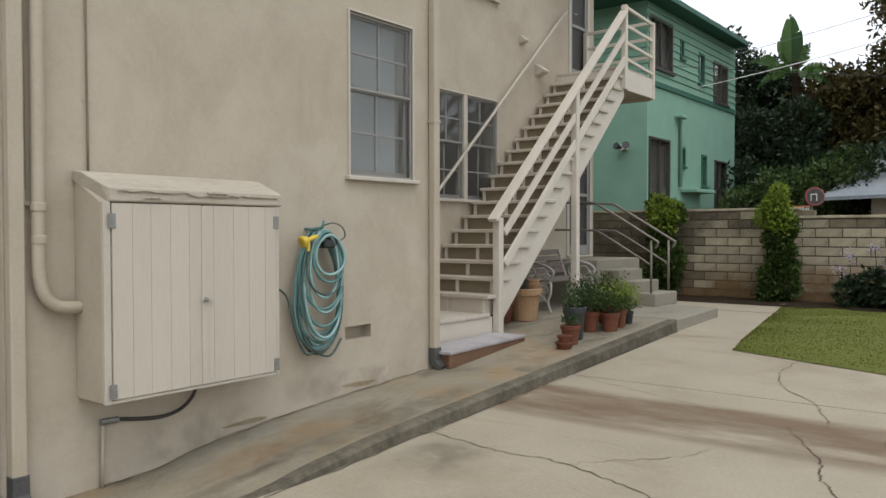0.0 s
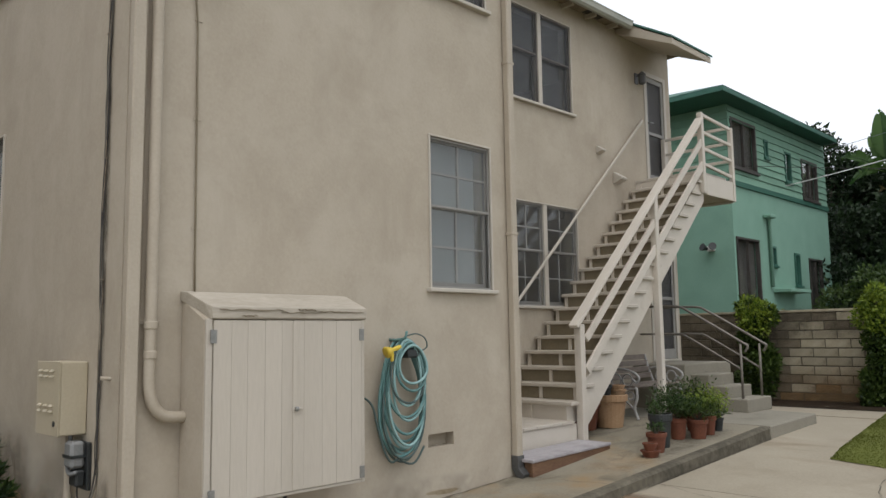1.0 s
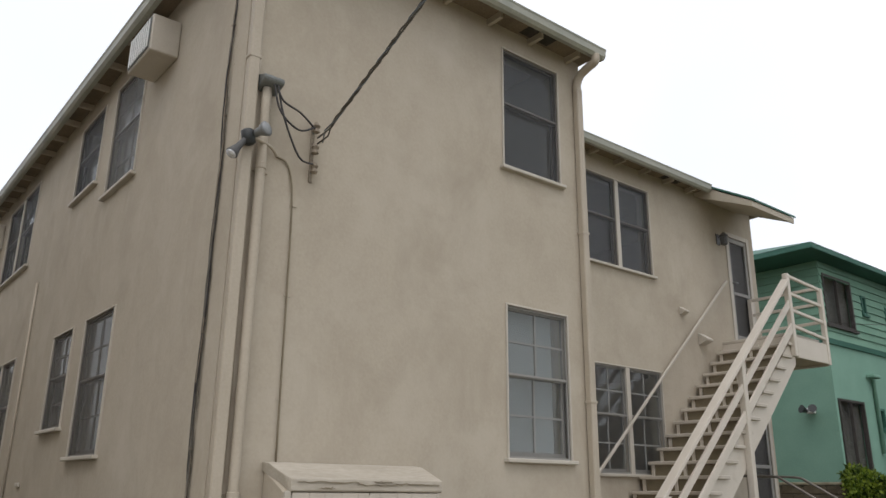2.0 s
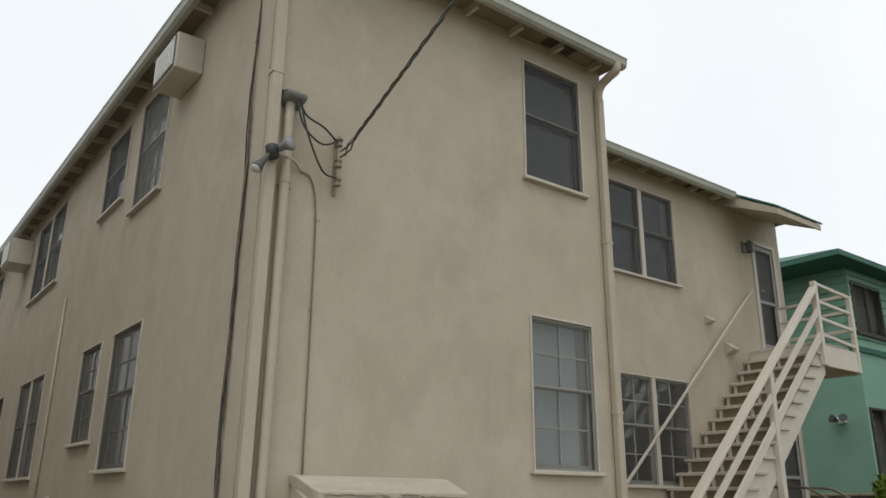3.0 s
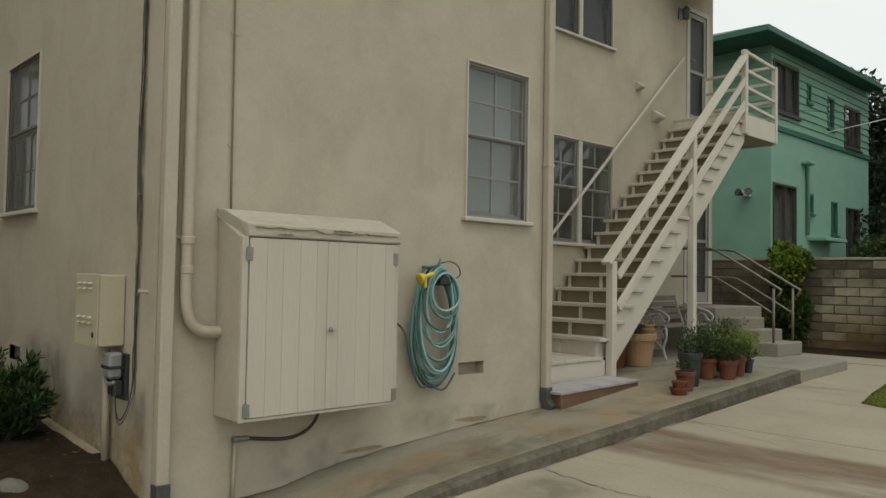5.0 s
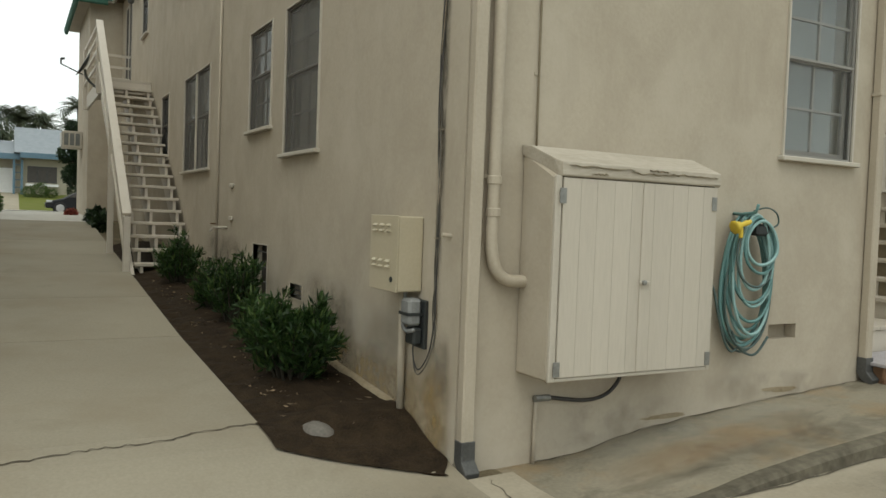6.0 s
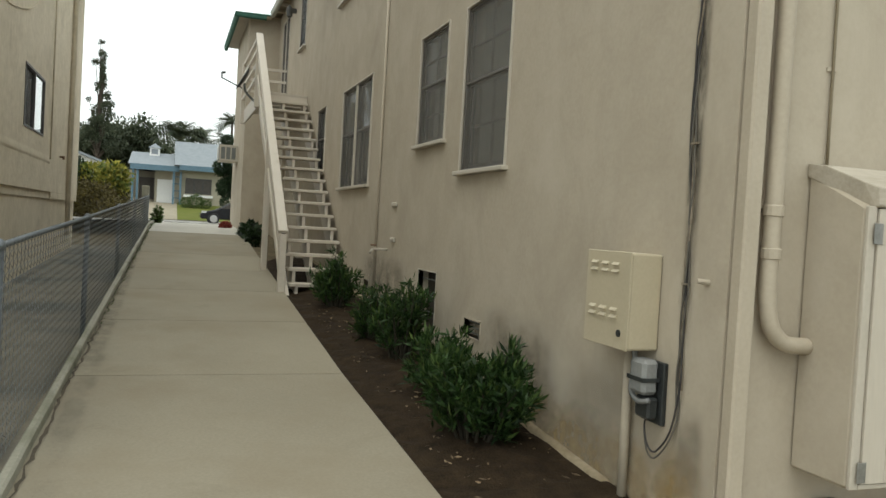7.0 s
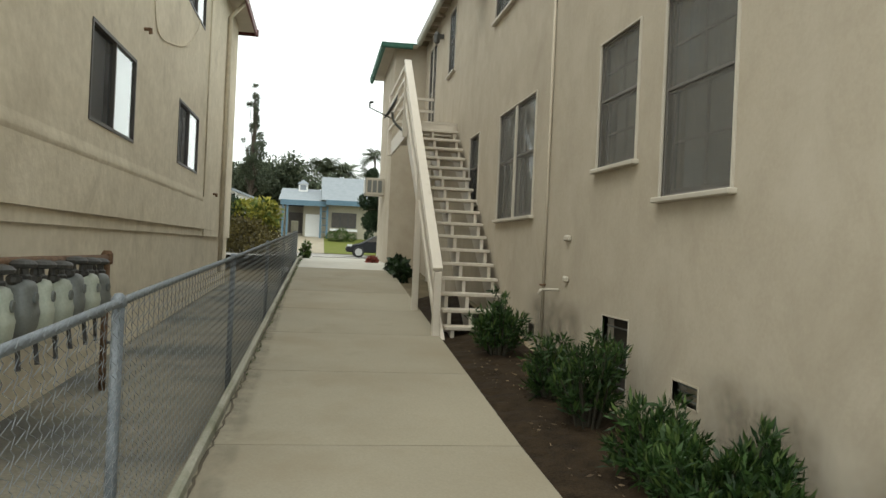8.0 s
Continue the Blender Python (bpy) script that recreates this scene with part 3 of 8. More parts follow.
def ground_z(x, y):
    yard = float(np.interp(y, [-60, -2, 2.7, 4.3, 9.6, 11.5, 80], [-0.4, -0.15, -0.11, -0.035, 0.26, 0.28, 0.55]))
    path = float(np.interp(x, [-120, -62, -51, -48, -40, -30, -24, -20, -3.6, 0], [3.8, 2.19, 0.93, 0.84, 0.80, 1.03, 1.16, 1.11, 0.0, -0.15]))
    w = step01((-3.2 - x) / 1.0) * max(step01((3.6 - y) / 0.8), step01((-19 - x) / 3))
    z = yard + (path - yard) * w
    if y < -0.3 and -26 < x < -3.9:
        z += (min(strip_z(x), z) + 0.05 - z) * step01((x + 26) / 3) * step01((-3.9 - x) / 0.8)
    return z


def skew(x):
    """The path and its fence run slightly askew of the house wall."""
    return 0.016 * (-6.0 - x)


def walk_z(y):
    return float(np.interp(y, [2.9, 3.5, 4.0, 4.6, 5.3, 6.35, 9.8, 12.5], [-0.115, -0.095, 0.0, 0.065, 0.115, 0.178, 0.40, 0.40]))


def sheet(name, xs, ys, height, material, label, category, drop=0.0, inside=None, thick=0.0, parent=None, shear=None):
    """A sheet over a grid that follows the ground, with its rim turned down where it has thickness."""
    bm = bmesh.new()
    grid = {}
    for i, x in enumerate(xs):
        for j, y in enumerate(ys):
            yy = y + (shear(x) if shear else 0.0)
            grid[i, j] = bm.verts.new((x, yy, height(x, yy) + drop))
    for i in range(len(xs) - 1):
        for j in range(len(ys) - 1):
            cx, cy = (xs[i] + xs[i + 1]) / 2, (ys[j] + ys[j + 1]) / 2
            if inside is None or inside(cx, cy):
                bm.faces.new((grid[i, j], grid[i + 1, j], grid[i + 1, j + 1], grid[i, j + 1]))
    bmesh.ops.delete(bm, geom=[v for v in bm.verts if not v.link_faces], context="VERTS")
    if thick:
        rim = [e for e in bm.edges if e.is_boundary]
        made = bmesh.ops.extrude_edge_only(bm, edges=rim)["geom"]
        for v in made:
            if isinstance(v, bmesh.types.BMVert):
                v.co.z -= thick
        bmesh.ops.recalc_face_normals(bm, faces=bm.faces)
    if parent:
        return part(name, bm, material, parent, label)
    return structure(name, bm, material, label, category)


# ---- ground and paving ----
def spread(a, b, step):
    k = max(1, int(round((b - a) / step)))
    return [a + (b - a) * i / k for i in range(k + 1)]


FAR = [-400, -200, -120, -90, -70, -62, -56, -51, -48, -44, -40, -35, -30, -27, -24, -22]
sheet("ground", FAR + spread(-20, 14, 1.0) + [20, 40, 90, 200, 400], [-400, -200, -90, -50, -30, -18, -12, -8] + spread(-6, 16, 0.8) + [20, 28, 45, 90, 200, 400],
      ground_z, EARTH, "bare brown earth of the yards", "ground", drop=-0.09)

# rear driveway, cast in three bays with open joints
driveway = thing("driveway", pose(2, 4, 0), "cracked tan concrete driveway with rust stains", "driveway", kind="structure")


def lawn_edge(x):
    return 8.95 - 0.32 * (x + 1.7)


sheet("slab", spread(-3.75, 13, 0.25), spread(-7, 7.2, 0.25), ground_z, CONC, "", "", inside=lambda x, y: not (x < -2.63 and y > 2.9) and not (x < -3.62 and y > 2.0),
      thick=0.12, parent=driveway)
sheet("slab", spread(-3.2, 13, 0.2), spread(7.215, 13.6, 0.2), ground_z, CONC, "", "", inside=lambda x, y: not (x < -2.63 and y < 9.8) and not (x < -3.1 and y < 12.0),
      thick=0.12, parent=driveway)
bm = bmesh.new()
grid = {}
NU, NV = 60, 28
for i in range(NU + 1):
    for j in range(NV + 1):
        t = j / NV
        left = -1.7 - 0.13 * 5.4 * t
        x = left + (14 - left) * (i / NU) ** 1.3
        edge = lawn_edge(x) + 0.02 * noise.noise(Vector((x * 3, 0, 0)))
        y = edge + (13.5 - edge) * t
        grid[i, j] = bm.verts.new((x, y, ground_z(x, y) + 0.008 + 0.006 * noise.noise(Vector((x * 1.5, y * 1.5, 0)))))
for i in range(NU):
    for j in range(NV):
        bm.faces.new((grid[i, j], grid[i + 1, j], grid[i + 1, j + 1], grid[i, j + 1]))
lawn = structure("lawn", bm, TURF, "short green lawn beside the driveway", "lawn")


def crack(parent, pts, width, seed, lift=0.004, height=ground_z):
    """A ragged open crack that follows the slab."""
    rng = random.Random(seed)
    bm = bmesh.new()
    line = curve_points([(x, y, 0) for x, y in pts], 10)
    prev = None
    for i, p in enumerate(line):
        a, b = line[max(i - 1, 0)], line[min(i + 1, len(line) - 1)]
        d = (b - a).normalized()
        s = Vector((-d.y, d.x, 0))
        p = p + s * rng.uniform(-0.018, 0.018)
        w = width * rng.uniform(0.35, 1.3) * (0.25 if i in (0, len(line) - 1) else 1)
        row = [bm.verts.new((q.x, q.y, height(q.x, q.y) + lift)) for q in (p - s * w / 2, p + s * w / 2)]
        if prev:
            bm.faces.new((prev[0], row[0], row[1], prev[1]))
        prev = row
    return part("crack", bm, CRACK, parent)


crack(driveway, [(-2.6, 5.12), (-1.97, 5.03), (-1.59, 5.05), (-1.06, 4.92), (-0.6, 4.7), (0.1, 4.1), (0.8, 3.3)], 0.010, 1)
crack(driveway, [(-0.58, 6.54), (-0.34, 6.17), (-0.19, 5.88), (-0.12, 5.58), (0.0, 5.36), (0.03, 5.1), (0.15, 4.6), (0.3, 3.6)], 0.011, 2)
crack(driveway, [(-1.0, 8.7), (-1.03, 8.2), (-0.87, 7.65), (-0.53, 7.22), (-0.34, 6.78), (-0.23, 6.51), (0.1, 6.48)], 0.008, 3)
crack(driveway, [(-2.6, 7.2), (-1.9, 6.95), (-1.2, 6.7), (-0.9, 6.4)], 0.006, 4)
crack(driveway, [(-1.45, 5.02), (-1.25, 5.25), (-0.95, 5.5), (-0.8, 5.8)], 0.005, 5)

# raised walk along the back of the house, its kerb and the newer slab
walk_way = thing("raised_walk", pose(-3.1, 7, 0.2), "raised stained concrete walk along the house wall", "walk", kind="structure")
sheet("walk_top", spread(XB, -2.74, 0.155), spread(2.95, 9.8, 0.15), lambda x, y: walk_z(y) + 0.002, WALKC, "", "", inside=lambda x, y: True, thick=0.25, parent=walk_way)
sheet("walk_top", spread(XR, XB, 0.2), spread(Y1, 9.8, 0.2), lambda x, y: walk_z(y) + 0.002, WALKC, "", "", thick=0.1, parent=walk_way)
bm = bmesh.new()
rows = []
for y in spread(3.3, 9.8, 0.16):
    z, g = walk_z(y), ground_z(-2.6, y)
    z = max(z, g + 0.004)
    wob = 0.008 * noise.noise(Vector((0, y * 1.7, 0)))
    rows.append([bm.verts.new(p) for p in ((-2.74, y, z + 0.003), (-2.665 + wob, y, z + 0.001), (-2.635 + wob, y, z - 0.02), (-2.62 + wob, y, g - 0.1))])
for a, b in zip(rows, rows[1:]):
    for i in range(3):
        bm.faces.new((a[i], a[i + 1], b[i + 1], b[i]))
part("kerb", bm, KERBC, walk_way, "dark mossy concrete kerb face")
newer = thing("entry_slab", pose(-3.9, 11, 0.3), "newer grey concrete slab below the entry steps", "slab", kind="structure")
bm = bmesh.new()
prism(bm, [(XR, 9.815), (-2.63, 9.815), (-2.74, 11.55), (XR, 12.0)], "z", 0.0, 0.407)
part("slab", bm, STEPC, newer, bevel=0.012)
crack(walk_way, [(-3.64, 6.45), (-3.2, 6.5), (-2.75, 6.6)], 0.008, 7, height=lambda x, y: walk_z(y) + 0.002)

sheet("back_pavement", spread(-5.0, -2.2, 0.35), spread(12.42, 13.9, 0.37), lambda x, y: ground_z(x, y) + 0.008, CONC, "pale concrete strip before the block wall", "pavement", thick=0.06)

# entry steps with their steel rails
steps = thing("entry_steps", pose(-4.2, 11.5, 0.43), "grey concrete entry steps up to a door", "steps")
for x, back, z in ((-3.46, -3.742, 0.585), (-3.74, -4.002, 0.745), (-4.0, -4.272, 0.90), (-4.27, XR + 0.002, 1.045)):
    bm = boxes((back, x, 11.12 if z < 1.0 else 10.95, 11.9 if z < 1.0 else 12.4, 0.40, z))
    part("step", bm, STEPC, steps, bevel=0.012)


def steel_rail(y, low):
    rail = thing("steel_handrail", pose(-3.55, y, 0.585), "grey steel pipe handrail of the entry steps", "handrail", group="rails of the entry steps")
    bm = bmesh.new()
    tube(bm, [(-3.56, y, 0.58), (-3.56, y, 1.33)], 0.018, 8)
    part("post", bm, RAILM, rail, smooth=True)
    bm = bmesh.new()
    tube(bm, curve_points([(-3.50, y, 1.22), (-3.46, y, 1.30), (-3.55, y, 1.36), (-4.3, y, 1.80), (-4.52, y, 1.88), (XR + 0.01, y, 1.89)], 4), 0.018, 8)
    part("top_rail", bm, RAILM, rail, smooth=True)
    bm = bmesh.new()
    tube(bm, curve_points([(-3.56, y, 0.98), (-4.3, y, 1.41), (-4.5, y, 1.47), (XR + 0.01, y, 1.48)], 4), 0.015, 8)
    part("lower_rail", bm, RAILM, rail, smooth=True)


steel_rail(11.20, True)
steel_rail(11.82, True)

# side path in bays, its kerb, the planting bed
path = thing("side_path", pose(-12, 0.8, 0.5), "pale concrete path between the house and the fence", "path", kind="structure")


def bed_in(x):
    """How far the bed edge draws in on the path."""
    return 0.058 * min(1.0, max(0.0, (-4.45 - x) / 2.55))


cuts = [-2.2, -4.45, -7.0, -9.05, -10.95, -12.8, -14.7, -16.6, -18.5, -21.0, -23.5]
for a, b in zip(cuts, cuts[1:]):
    if a > -4:
        sheet("slab", spread(b + 0.0008, -2.3, 0.15), spread(-0.2, 2.655, 0.15), ground_z, PATHC, "", "", drop=0.006, thick=0.1, parent=path)
    else:
        sheet("slab", spread(b + 0.006, a - (0.0008 if a > -5 else 0.006), 0.3), spread(-0.25, 1.78 if a > -5 else 1.722, 0.25), ground_z, PATHC if a > -18 else PALEC, "", "", drop=0.006, thick=0.1, parent=path, shear=(lambda x: skew(x) - bed_in(x)) if a > -5 else skew)
crack(path, [(-4.50, 1.76), (-4.45, 1.43), (-4.36, 1.16), (-4.33, 0.80), (-4.27, 0.50), (-4.24, 0.1), (-4.30, -0.2)], 0.016, 11, lift=0.011)
crack(path, [(x, skew(x) - 0.232) for x in spread(-18.0, -3.4, 0.8)], 0.020, 31, lift=0.012)
crack(driveway, [(-3.46, 2.78), (-3.1, 2.76), (-2.8, 2.71), (-2.45, 2.60)], 0.009, 12)
bm = bmesh.new()
rows = []
for x in spread(-22.5, -2.6, 0.3):
    g = ground_z(x, 0.5)
    wob = 0.012 * noise.noise(Vector((x * 1.1, 0, 3)))
    k = skew(x) - 0.05
    rows.append([bm.verts.new(p) for p in ((x, k - 0.20 + wob, g - 0.05), (x, k - 0.205 + wob, g + 0.055), (x, k - 0.22 + wob, g + 0.068), (x, k - 0.25, g + 0.066), (x, k - 0.262, g + 0.05), (x, k - 0.262, g - 0.75))])
for a, b in zip(rows, rows[1:]):
    for i in range(5):
        bm.faces.new((a[i], b[i], b[i + 1], a[i + 1]))
structure("path_kerb", bm, KERBL, "narrow mossy concrete kerb under the fence", "kerb")
bm = bmesh.new()
grid = {}
bed_x = spread(-14.2, -4.3, 0.15) + spread(-4.22, -3.54, 0.04)
for i, x in enumerate(bed_x):
    low = 1.763 - bed_in(x) + skew(x) + (0.80 * ((x + 4.06) / 0.50) ** 1.25 if x > -4.06 else 0.0) + 0.012 * noise.noise(Vector((x * 5, 0, 0)))
    for j in range(11):
        y = low + (max(2.645 - max(0.0, x + 3.69) * 0.8, low + 0.004) - low) * j / 10
        lift = 0.020 - 0.028 * step01((-4.5 - x) / 0.1) + 0.075 * step01(j / 6) * step01((-3.9 - x) / 0.5)
        grid[i, j] = bm.verts.new((x, y, ground_z(x, y) + lift + (0.028 * noise.noise(Vector((x * 5, y * 5, 0))) if j else 0)))
for i in range(len(bed_x) - 1):
    for j in range(10):
        bm.faces.new((grid[i, j], grid[i + 1, j], grid[i + 1, j + 1], grid[i, j + 1]))
structure("planting_bed", bm, SOIL, "bare dark soil planting bed against the wall", "planting bed")
bm = bmesh.new()
foot = []
for x in spread(-14, -4.02, 0.25):
    g = ground_z(x, 2.5) + 0.085 + 0.012 * noise.noise(Vector((x * 2, 0, 0))) - 0.09 * step01((x + 4.5) / 0.45)
    foot.append([bm.verts.new((x, y, z)) for y, z in ((YS - 0.006, g + 0.012), (YS - 0.05 + 0.008 * noise.noise(Vector((x * 3, 5, 0))), g), (YS - 0.056, g - 0.25))])
for a, b in zip(foot, foot[1:]):
    for i in range(2):
        bm.faces.new((a[i], a[i + 1], b[i + 1], b[i]))
structure("wall_footing", bm, FOOTING, "stained concrete footing at the foot of the wall", "footing", smooth=True)
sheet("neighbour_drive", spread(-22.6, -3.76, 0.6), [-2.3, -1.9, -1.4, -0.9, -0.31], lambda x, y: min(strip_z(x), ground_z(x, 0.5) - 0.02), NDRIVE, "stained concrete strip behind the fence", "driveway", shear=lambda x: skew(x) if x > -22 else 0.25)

# street, verge and far lawn
sheet("street", [-51, -50, -48, -45, -40, -36, -33, -30, -27, -24.5], spread(-60, 60, 10), ground_z, ASPHALT, "pale worn asphalt street", "street", drop=0.01)
sheet("drive_apron", [-24.5, -24, -23.5], spread(-0.6, 8, 0.86), ground_z, PALEC, "pale concrete pavement at the street", "pavement", drop=0.02)
sheet("far_lawn", [-64, -60, -56, -53, -51], spread(0.8, 40, 2), ground_z, TURF, "green front lawn across the street", "lawn", drop=0.05)
sheet("far_driveway", [-70, -64, -60, -56, -53, -51], spread(-6, 0.8, 1), ground_z, PATHC, "pale concrete driveway across the street", "driveway", drop=0.04)


# ---- the house ----
SILL, HEAD, SILL2, HEAD2, EAVE = 1.92, 3.27, 4.64, 5.92, 6.05
TOP = 6.20
win_back = [(5.36, 6.15, SILL, HEAD), (5.35, 6.13, SILL2, HEAD2)]
win_recess = [(8.23, 9.63, SILL - 0.05, HEAD - 0.05), (8.22, 9.61, SILL2 - 0.05, HEAD2 - 0.05)]
door_recess = [(11.68, 12.22, 3.86, 5.63), (11.62, 12.30, 1.08, 3.12)]
win_side = [(-7.06, -6.13, SILL, HEAD), (-8.32, -7.52, 2.23, HEAD), (-12.0, -10.3, SILL, HEAD), (-14.05, -13.35, 2.2, 3.25),
            (-7.08, -6.14, SILL2, HEAD2), (-8.48, -7.54, SILL2 + 0.32, HEAD2), (-12.6, -10.66, SILL2 + 0.02, HEAD2), (-16.6, -15.9, 4.75, HEAD2), (-19.2, -18.2, 3.75, 5.85)]
vents_side = [(-8.05, -7.52, 0.42, 1.03), (-6.76, -6.42, 0.60, 0.73), (-10.25, -10.0, 0.6, 0.76)]
vent_back = [(5.30, 5.61, 0.565, 0.675)]
wall_back = wall("wall_back", "y", XB, -0.2, YS, Y1, -0.35, TOP, win_back + vent_back, STUCCO, "beige stucco back wall with two windows")
wall_side = wall("wall_side", "x", YS, 0.2, XF, XB - 0.2, -0.35, TOP, win_side + vents_side, STUCCO, "long beige stucco side wall with many windows")
wall("wall_return", "x", Y1, -0.2, XR - 0.2, XB - 0.2, -0.35, TOP, [], STUCCO, "beige stucco return wall beside the stairs")
wall("wall_recess", "y", XR, -0.2, Y1, Y2, -0.35, TOP, win_recess + door_recess, STUCCO, "beige stucco recessed wall behind the stairs")
wall("wall_north", "x", Y2, -0.2, XW, XR - 0.2, -0.35, TOP, [], STUCCO, "beige stucco north wall of the house")
wall("wall_bay", "y", XF, -0.2, YF, YS + 0.2, -0.35, TOP, [], STUCCO, "beige stucco end of the projecting front part")
wall("wall_bay_side", "x", YF, 0.2, XW, XF - 0.2, -0.35, TOP, [], STUCCO, "beige stucco side of the projecting front part")
wall("wall_front", "y", XW, 0.2, YF + 0.2, Y2 - 0.2, -0.35, TOP, [], STUCCO, "beige stucco street front of the house")
structure("floor", boxes((XW + 0.2, XB - 0.2, YS + 0.2, Y1 - 0.2, 3.60, 3.70), (XW + 0.2, XR - 0.2, Y1 - 0.2, Y2 - 0.2, 3.60, 3.70)), INTERIOR, "dim upper floor inside the house", "floor")
structure("inner_wall", boxes((XW + 0.2, XB - 0.25, 5.6 - 0.45, 5.6 - 0.35, -0.3, TOP)), INTERIOR, "dim partition wall inside the house", "wall")



def wall_patch(parent, centre, w, h, seed, material, side):
    """A thin ragged patch of bare or mended plaster, standing just proud of the wall."""
    rng = random.Random(seed)
    bm = bmesh.new()
    n = 40
    rim = []
    for i in range(n):
        a = 2 * math.pi * i / n
        k = 0.9 + 0.16 * math.sin(2 * a + seed) + 0.1 * math.sin(3 * a + 2.1 * seed) + 0.05 * math.sin(7 * a + seed) + rng.uniform(-0.03, 0.03)
        u, v = math.cos(a) * w / 2 * k, math.sin(a) * h / 2 * k
        rim.append((centre[0] + u, YS - 0.004, centre[1] + v) if side == "side" else (XB + 0.004, centre[0] + u, centre[1] + v))
    f = bm.faces.new([bm.verts.new(p) for p in (rim if side == "side" else rim)])
    made = bmesh.ops.extrude_face_region(bm, geom=[f])["geom"]
    for v in made:
        if isinstance(v, bmesh.types.BMVert):
            v.co += Vector((0, 0.0035, 0)) if side == "side" else Vector((-0.0035, 0, 0))
    bmesh.ops.recalc_face_normals(bm, faces=bm.faces)
    part("patch", bm, material, parent)


def stain(parent, plane, at, u, v, material):
    """A thin film of dirt on the floor ('z'), the side wall ('y') or the back wall ('x'); u and v are spans."""
    bm = bmesh.new()
    nu, nv = 24, 12
    def place(p, q):
        if plane == "z":
            return (p, q, at(p, q))
        return (p, at, q) if plane == "y" else (at, p, q)
    g = [[bm.verts.new(place(u[0] + (u[1] - u[0]) * i / nu, v[0] + (v[1] - v[0]) * j / nv)) for j in range(nv + 1)] for i in range(nu + 1)]
    for i in range(nu):
        for j in range(nv):
            bm.faces.new((g[i][j], g[i + 1][j], g[i + 1][j + 1], g[i][j + 1]))
    ob = part("stain", bm, material, parent)
    ob.visible_shadow = False


stain(wall_side, "y", YS - 0.003, (-4.10, -3.67), (-0.06, 0.55), RUST_SIDE)
stain(wall_side, "y", YS - 0.0035, (-3.98, -3.72), (0.2, 0.75), GRIME_SIDE)
stain(wall_side, "y", YS - 0.003, (-6.6, -5.0), (0.15, 0.95), GRIME_SIDE)
stain(wall_side, "y", YS - 0.004, (-6.4, -3.67), (-0.05, 0.50), RUST_SIDE)
stain(wall_side, "y", YS - 0.006, (-4.4, -3.665), (-0.35, 0.42), RUST_SIDE)
stain(wall_side, "y", YS - 0.003, (-10.5, -8.2), (0.5, 1.15), GRIME_SIDE)
stain(wall_back, "x", XB + 0.003, (3.2, 4.5), (-0.10, 0.28), GRIME_BACK)
stain(wall_back, "x", XB + 0.003, (4.4, 6.3), (0.08, 0.36), GRIME_BACK)
walk_top = lambda x, y: walk_z(y) + 0.006
drive_top = lambda x, y: ground_z(x, y) + 0.004
stain(walk_way, "z", walk_top, (-3.42, -2.95), (3.2, 5.4), STAIN_ORANGE)
stain(walk_way, "z", lambda x, y: walk_z(y) + 0.0075, (-3.1, -2.70), (3.3, 6.6), STAIN_DARK)
stain(walk_way, "z", lambda x, y: walk_z(y) + 0.009, (-3.66, -3.3), (3.2, 6.2), STAIN_PALE)
stain(walk_way, "z", walk_top, (-3.45, -2.75), (6.7, 8.0), STAIN_ORANGE)
stain(walk_way, "z", lambda x, y: walk_z(y) + 0.0075, (-3.4, -2.72), (7.6, 9.6), STAIN_DARK)
stain(driveway, "z", drive_top, (-5.5, 4.0), (5.75, 6.55), STAIN_BROWN)
stain(driveway, "z", lambda x, y: ground_z(x, y) + 0.006, (-5.2, 3.0), (6.3, 6.85), STAIN_BROWN)
stain(driveway, "z", drive_top, (-2.6, -1.9), (4.3, 5.2), STAIN_DARK)
stain(driveway, "z", drive_top, (-2.0, 2.5), (3.6, 4.5), STAIN_BROWN)
stain(wall_side, "y", YS - 0.0032, (-4.0, -3.86), (0.4, 5.9), GRIME_RUN)
stain(driveway, "z", lambda x, y: ground_z(x, y) + 0.0105, (-3.7, -2.3), (1.7, 2.75), STAIN_DARK)
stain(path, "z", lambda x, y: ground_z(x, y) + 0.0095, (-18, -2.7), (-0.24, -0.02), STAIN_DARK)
crack(walk_way, [(XB + 0.012, 3.2), (XB + 0.016, 4.2), (XB + 0.012, 5.2), (XB + 0.016, 6.36)], 0.014, 21, height=lambda x, y: walk_z(y) + 0.006)
crack(driveway, [(-2.61, 3.6), (-2.615, 5.0), (-2.61, 6.5), (-2.612, 8.0), (-2.61, 9.6)], 0.02, 15)
stain(wall_side, "y", YS - 0.008, (-5.15, -4.15), (-0.45, 0.88), DAMP)
for c, z, w, h, sd in ((5.47, 0.185, 0.40, 0.045, 3), (4.3, 0.085, 0.5, 0.03, 5)):
    wall_patch(wall_back, (c, z), w, h, sd, FOOTING, "back")

# roof: two low hips, fascia gutters, boarded soffit with rafter tails
roof = thing("roof", pose(-15, 7, TOP), "low hipped roof with green shingles and pale gutters", "roof", kind="structure")
OV, OVS = 0.26, 0.20


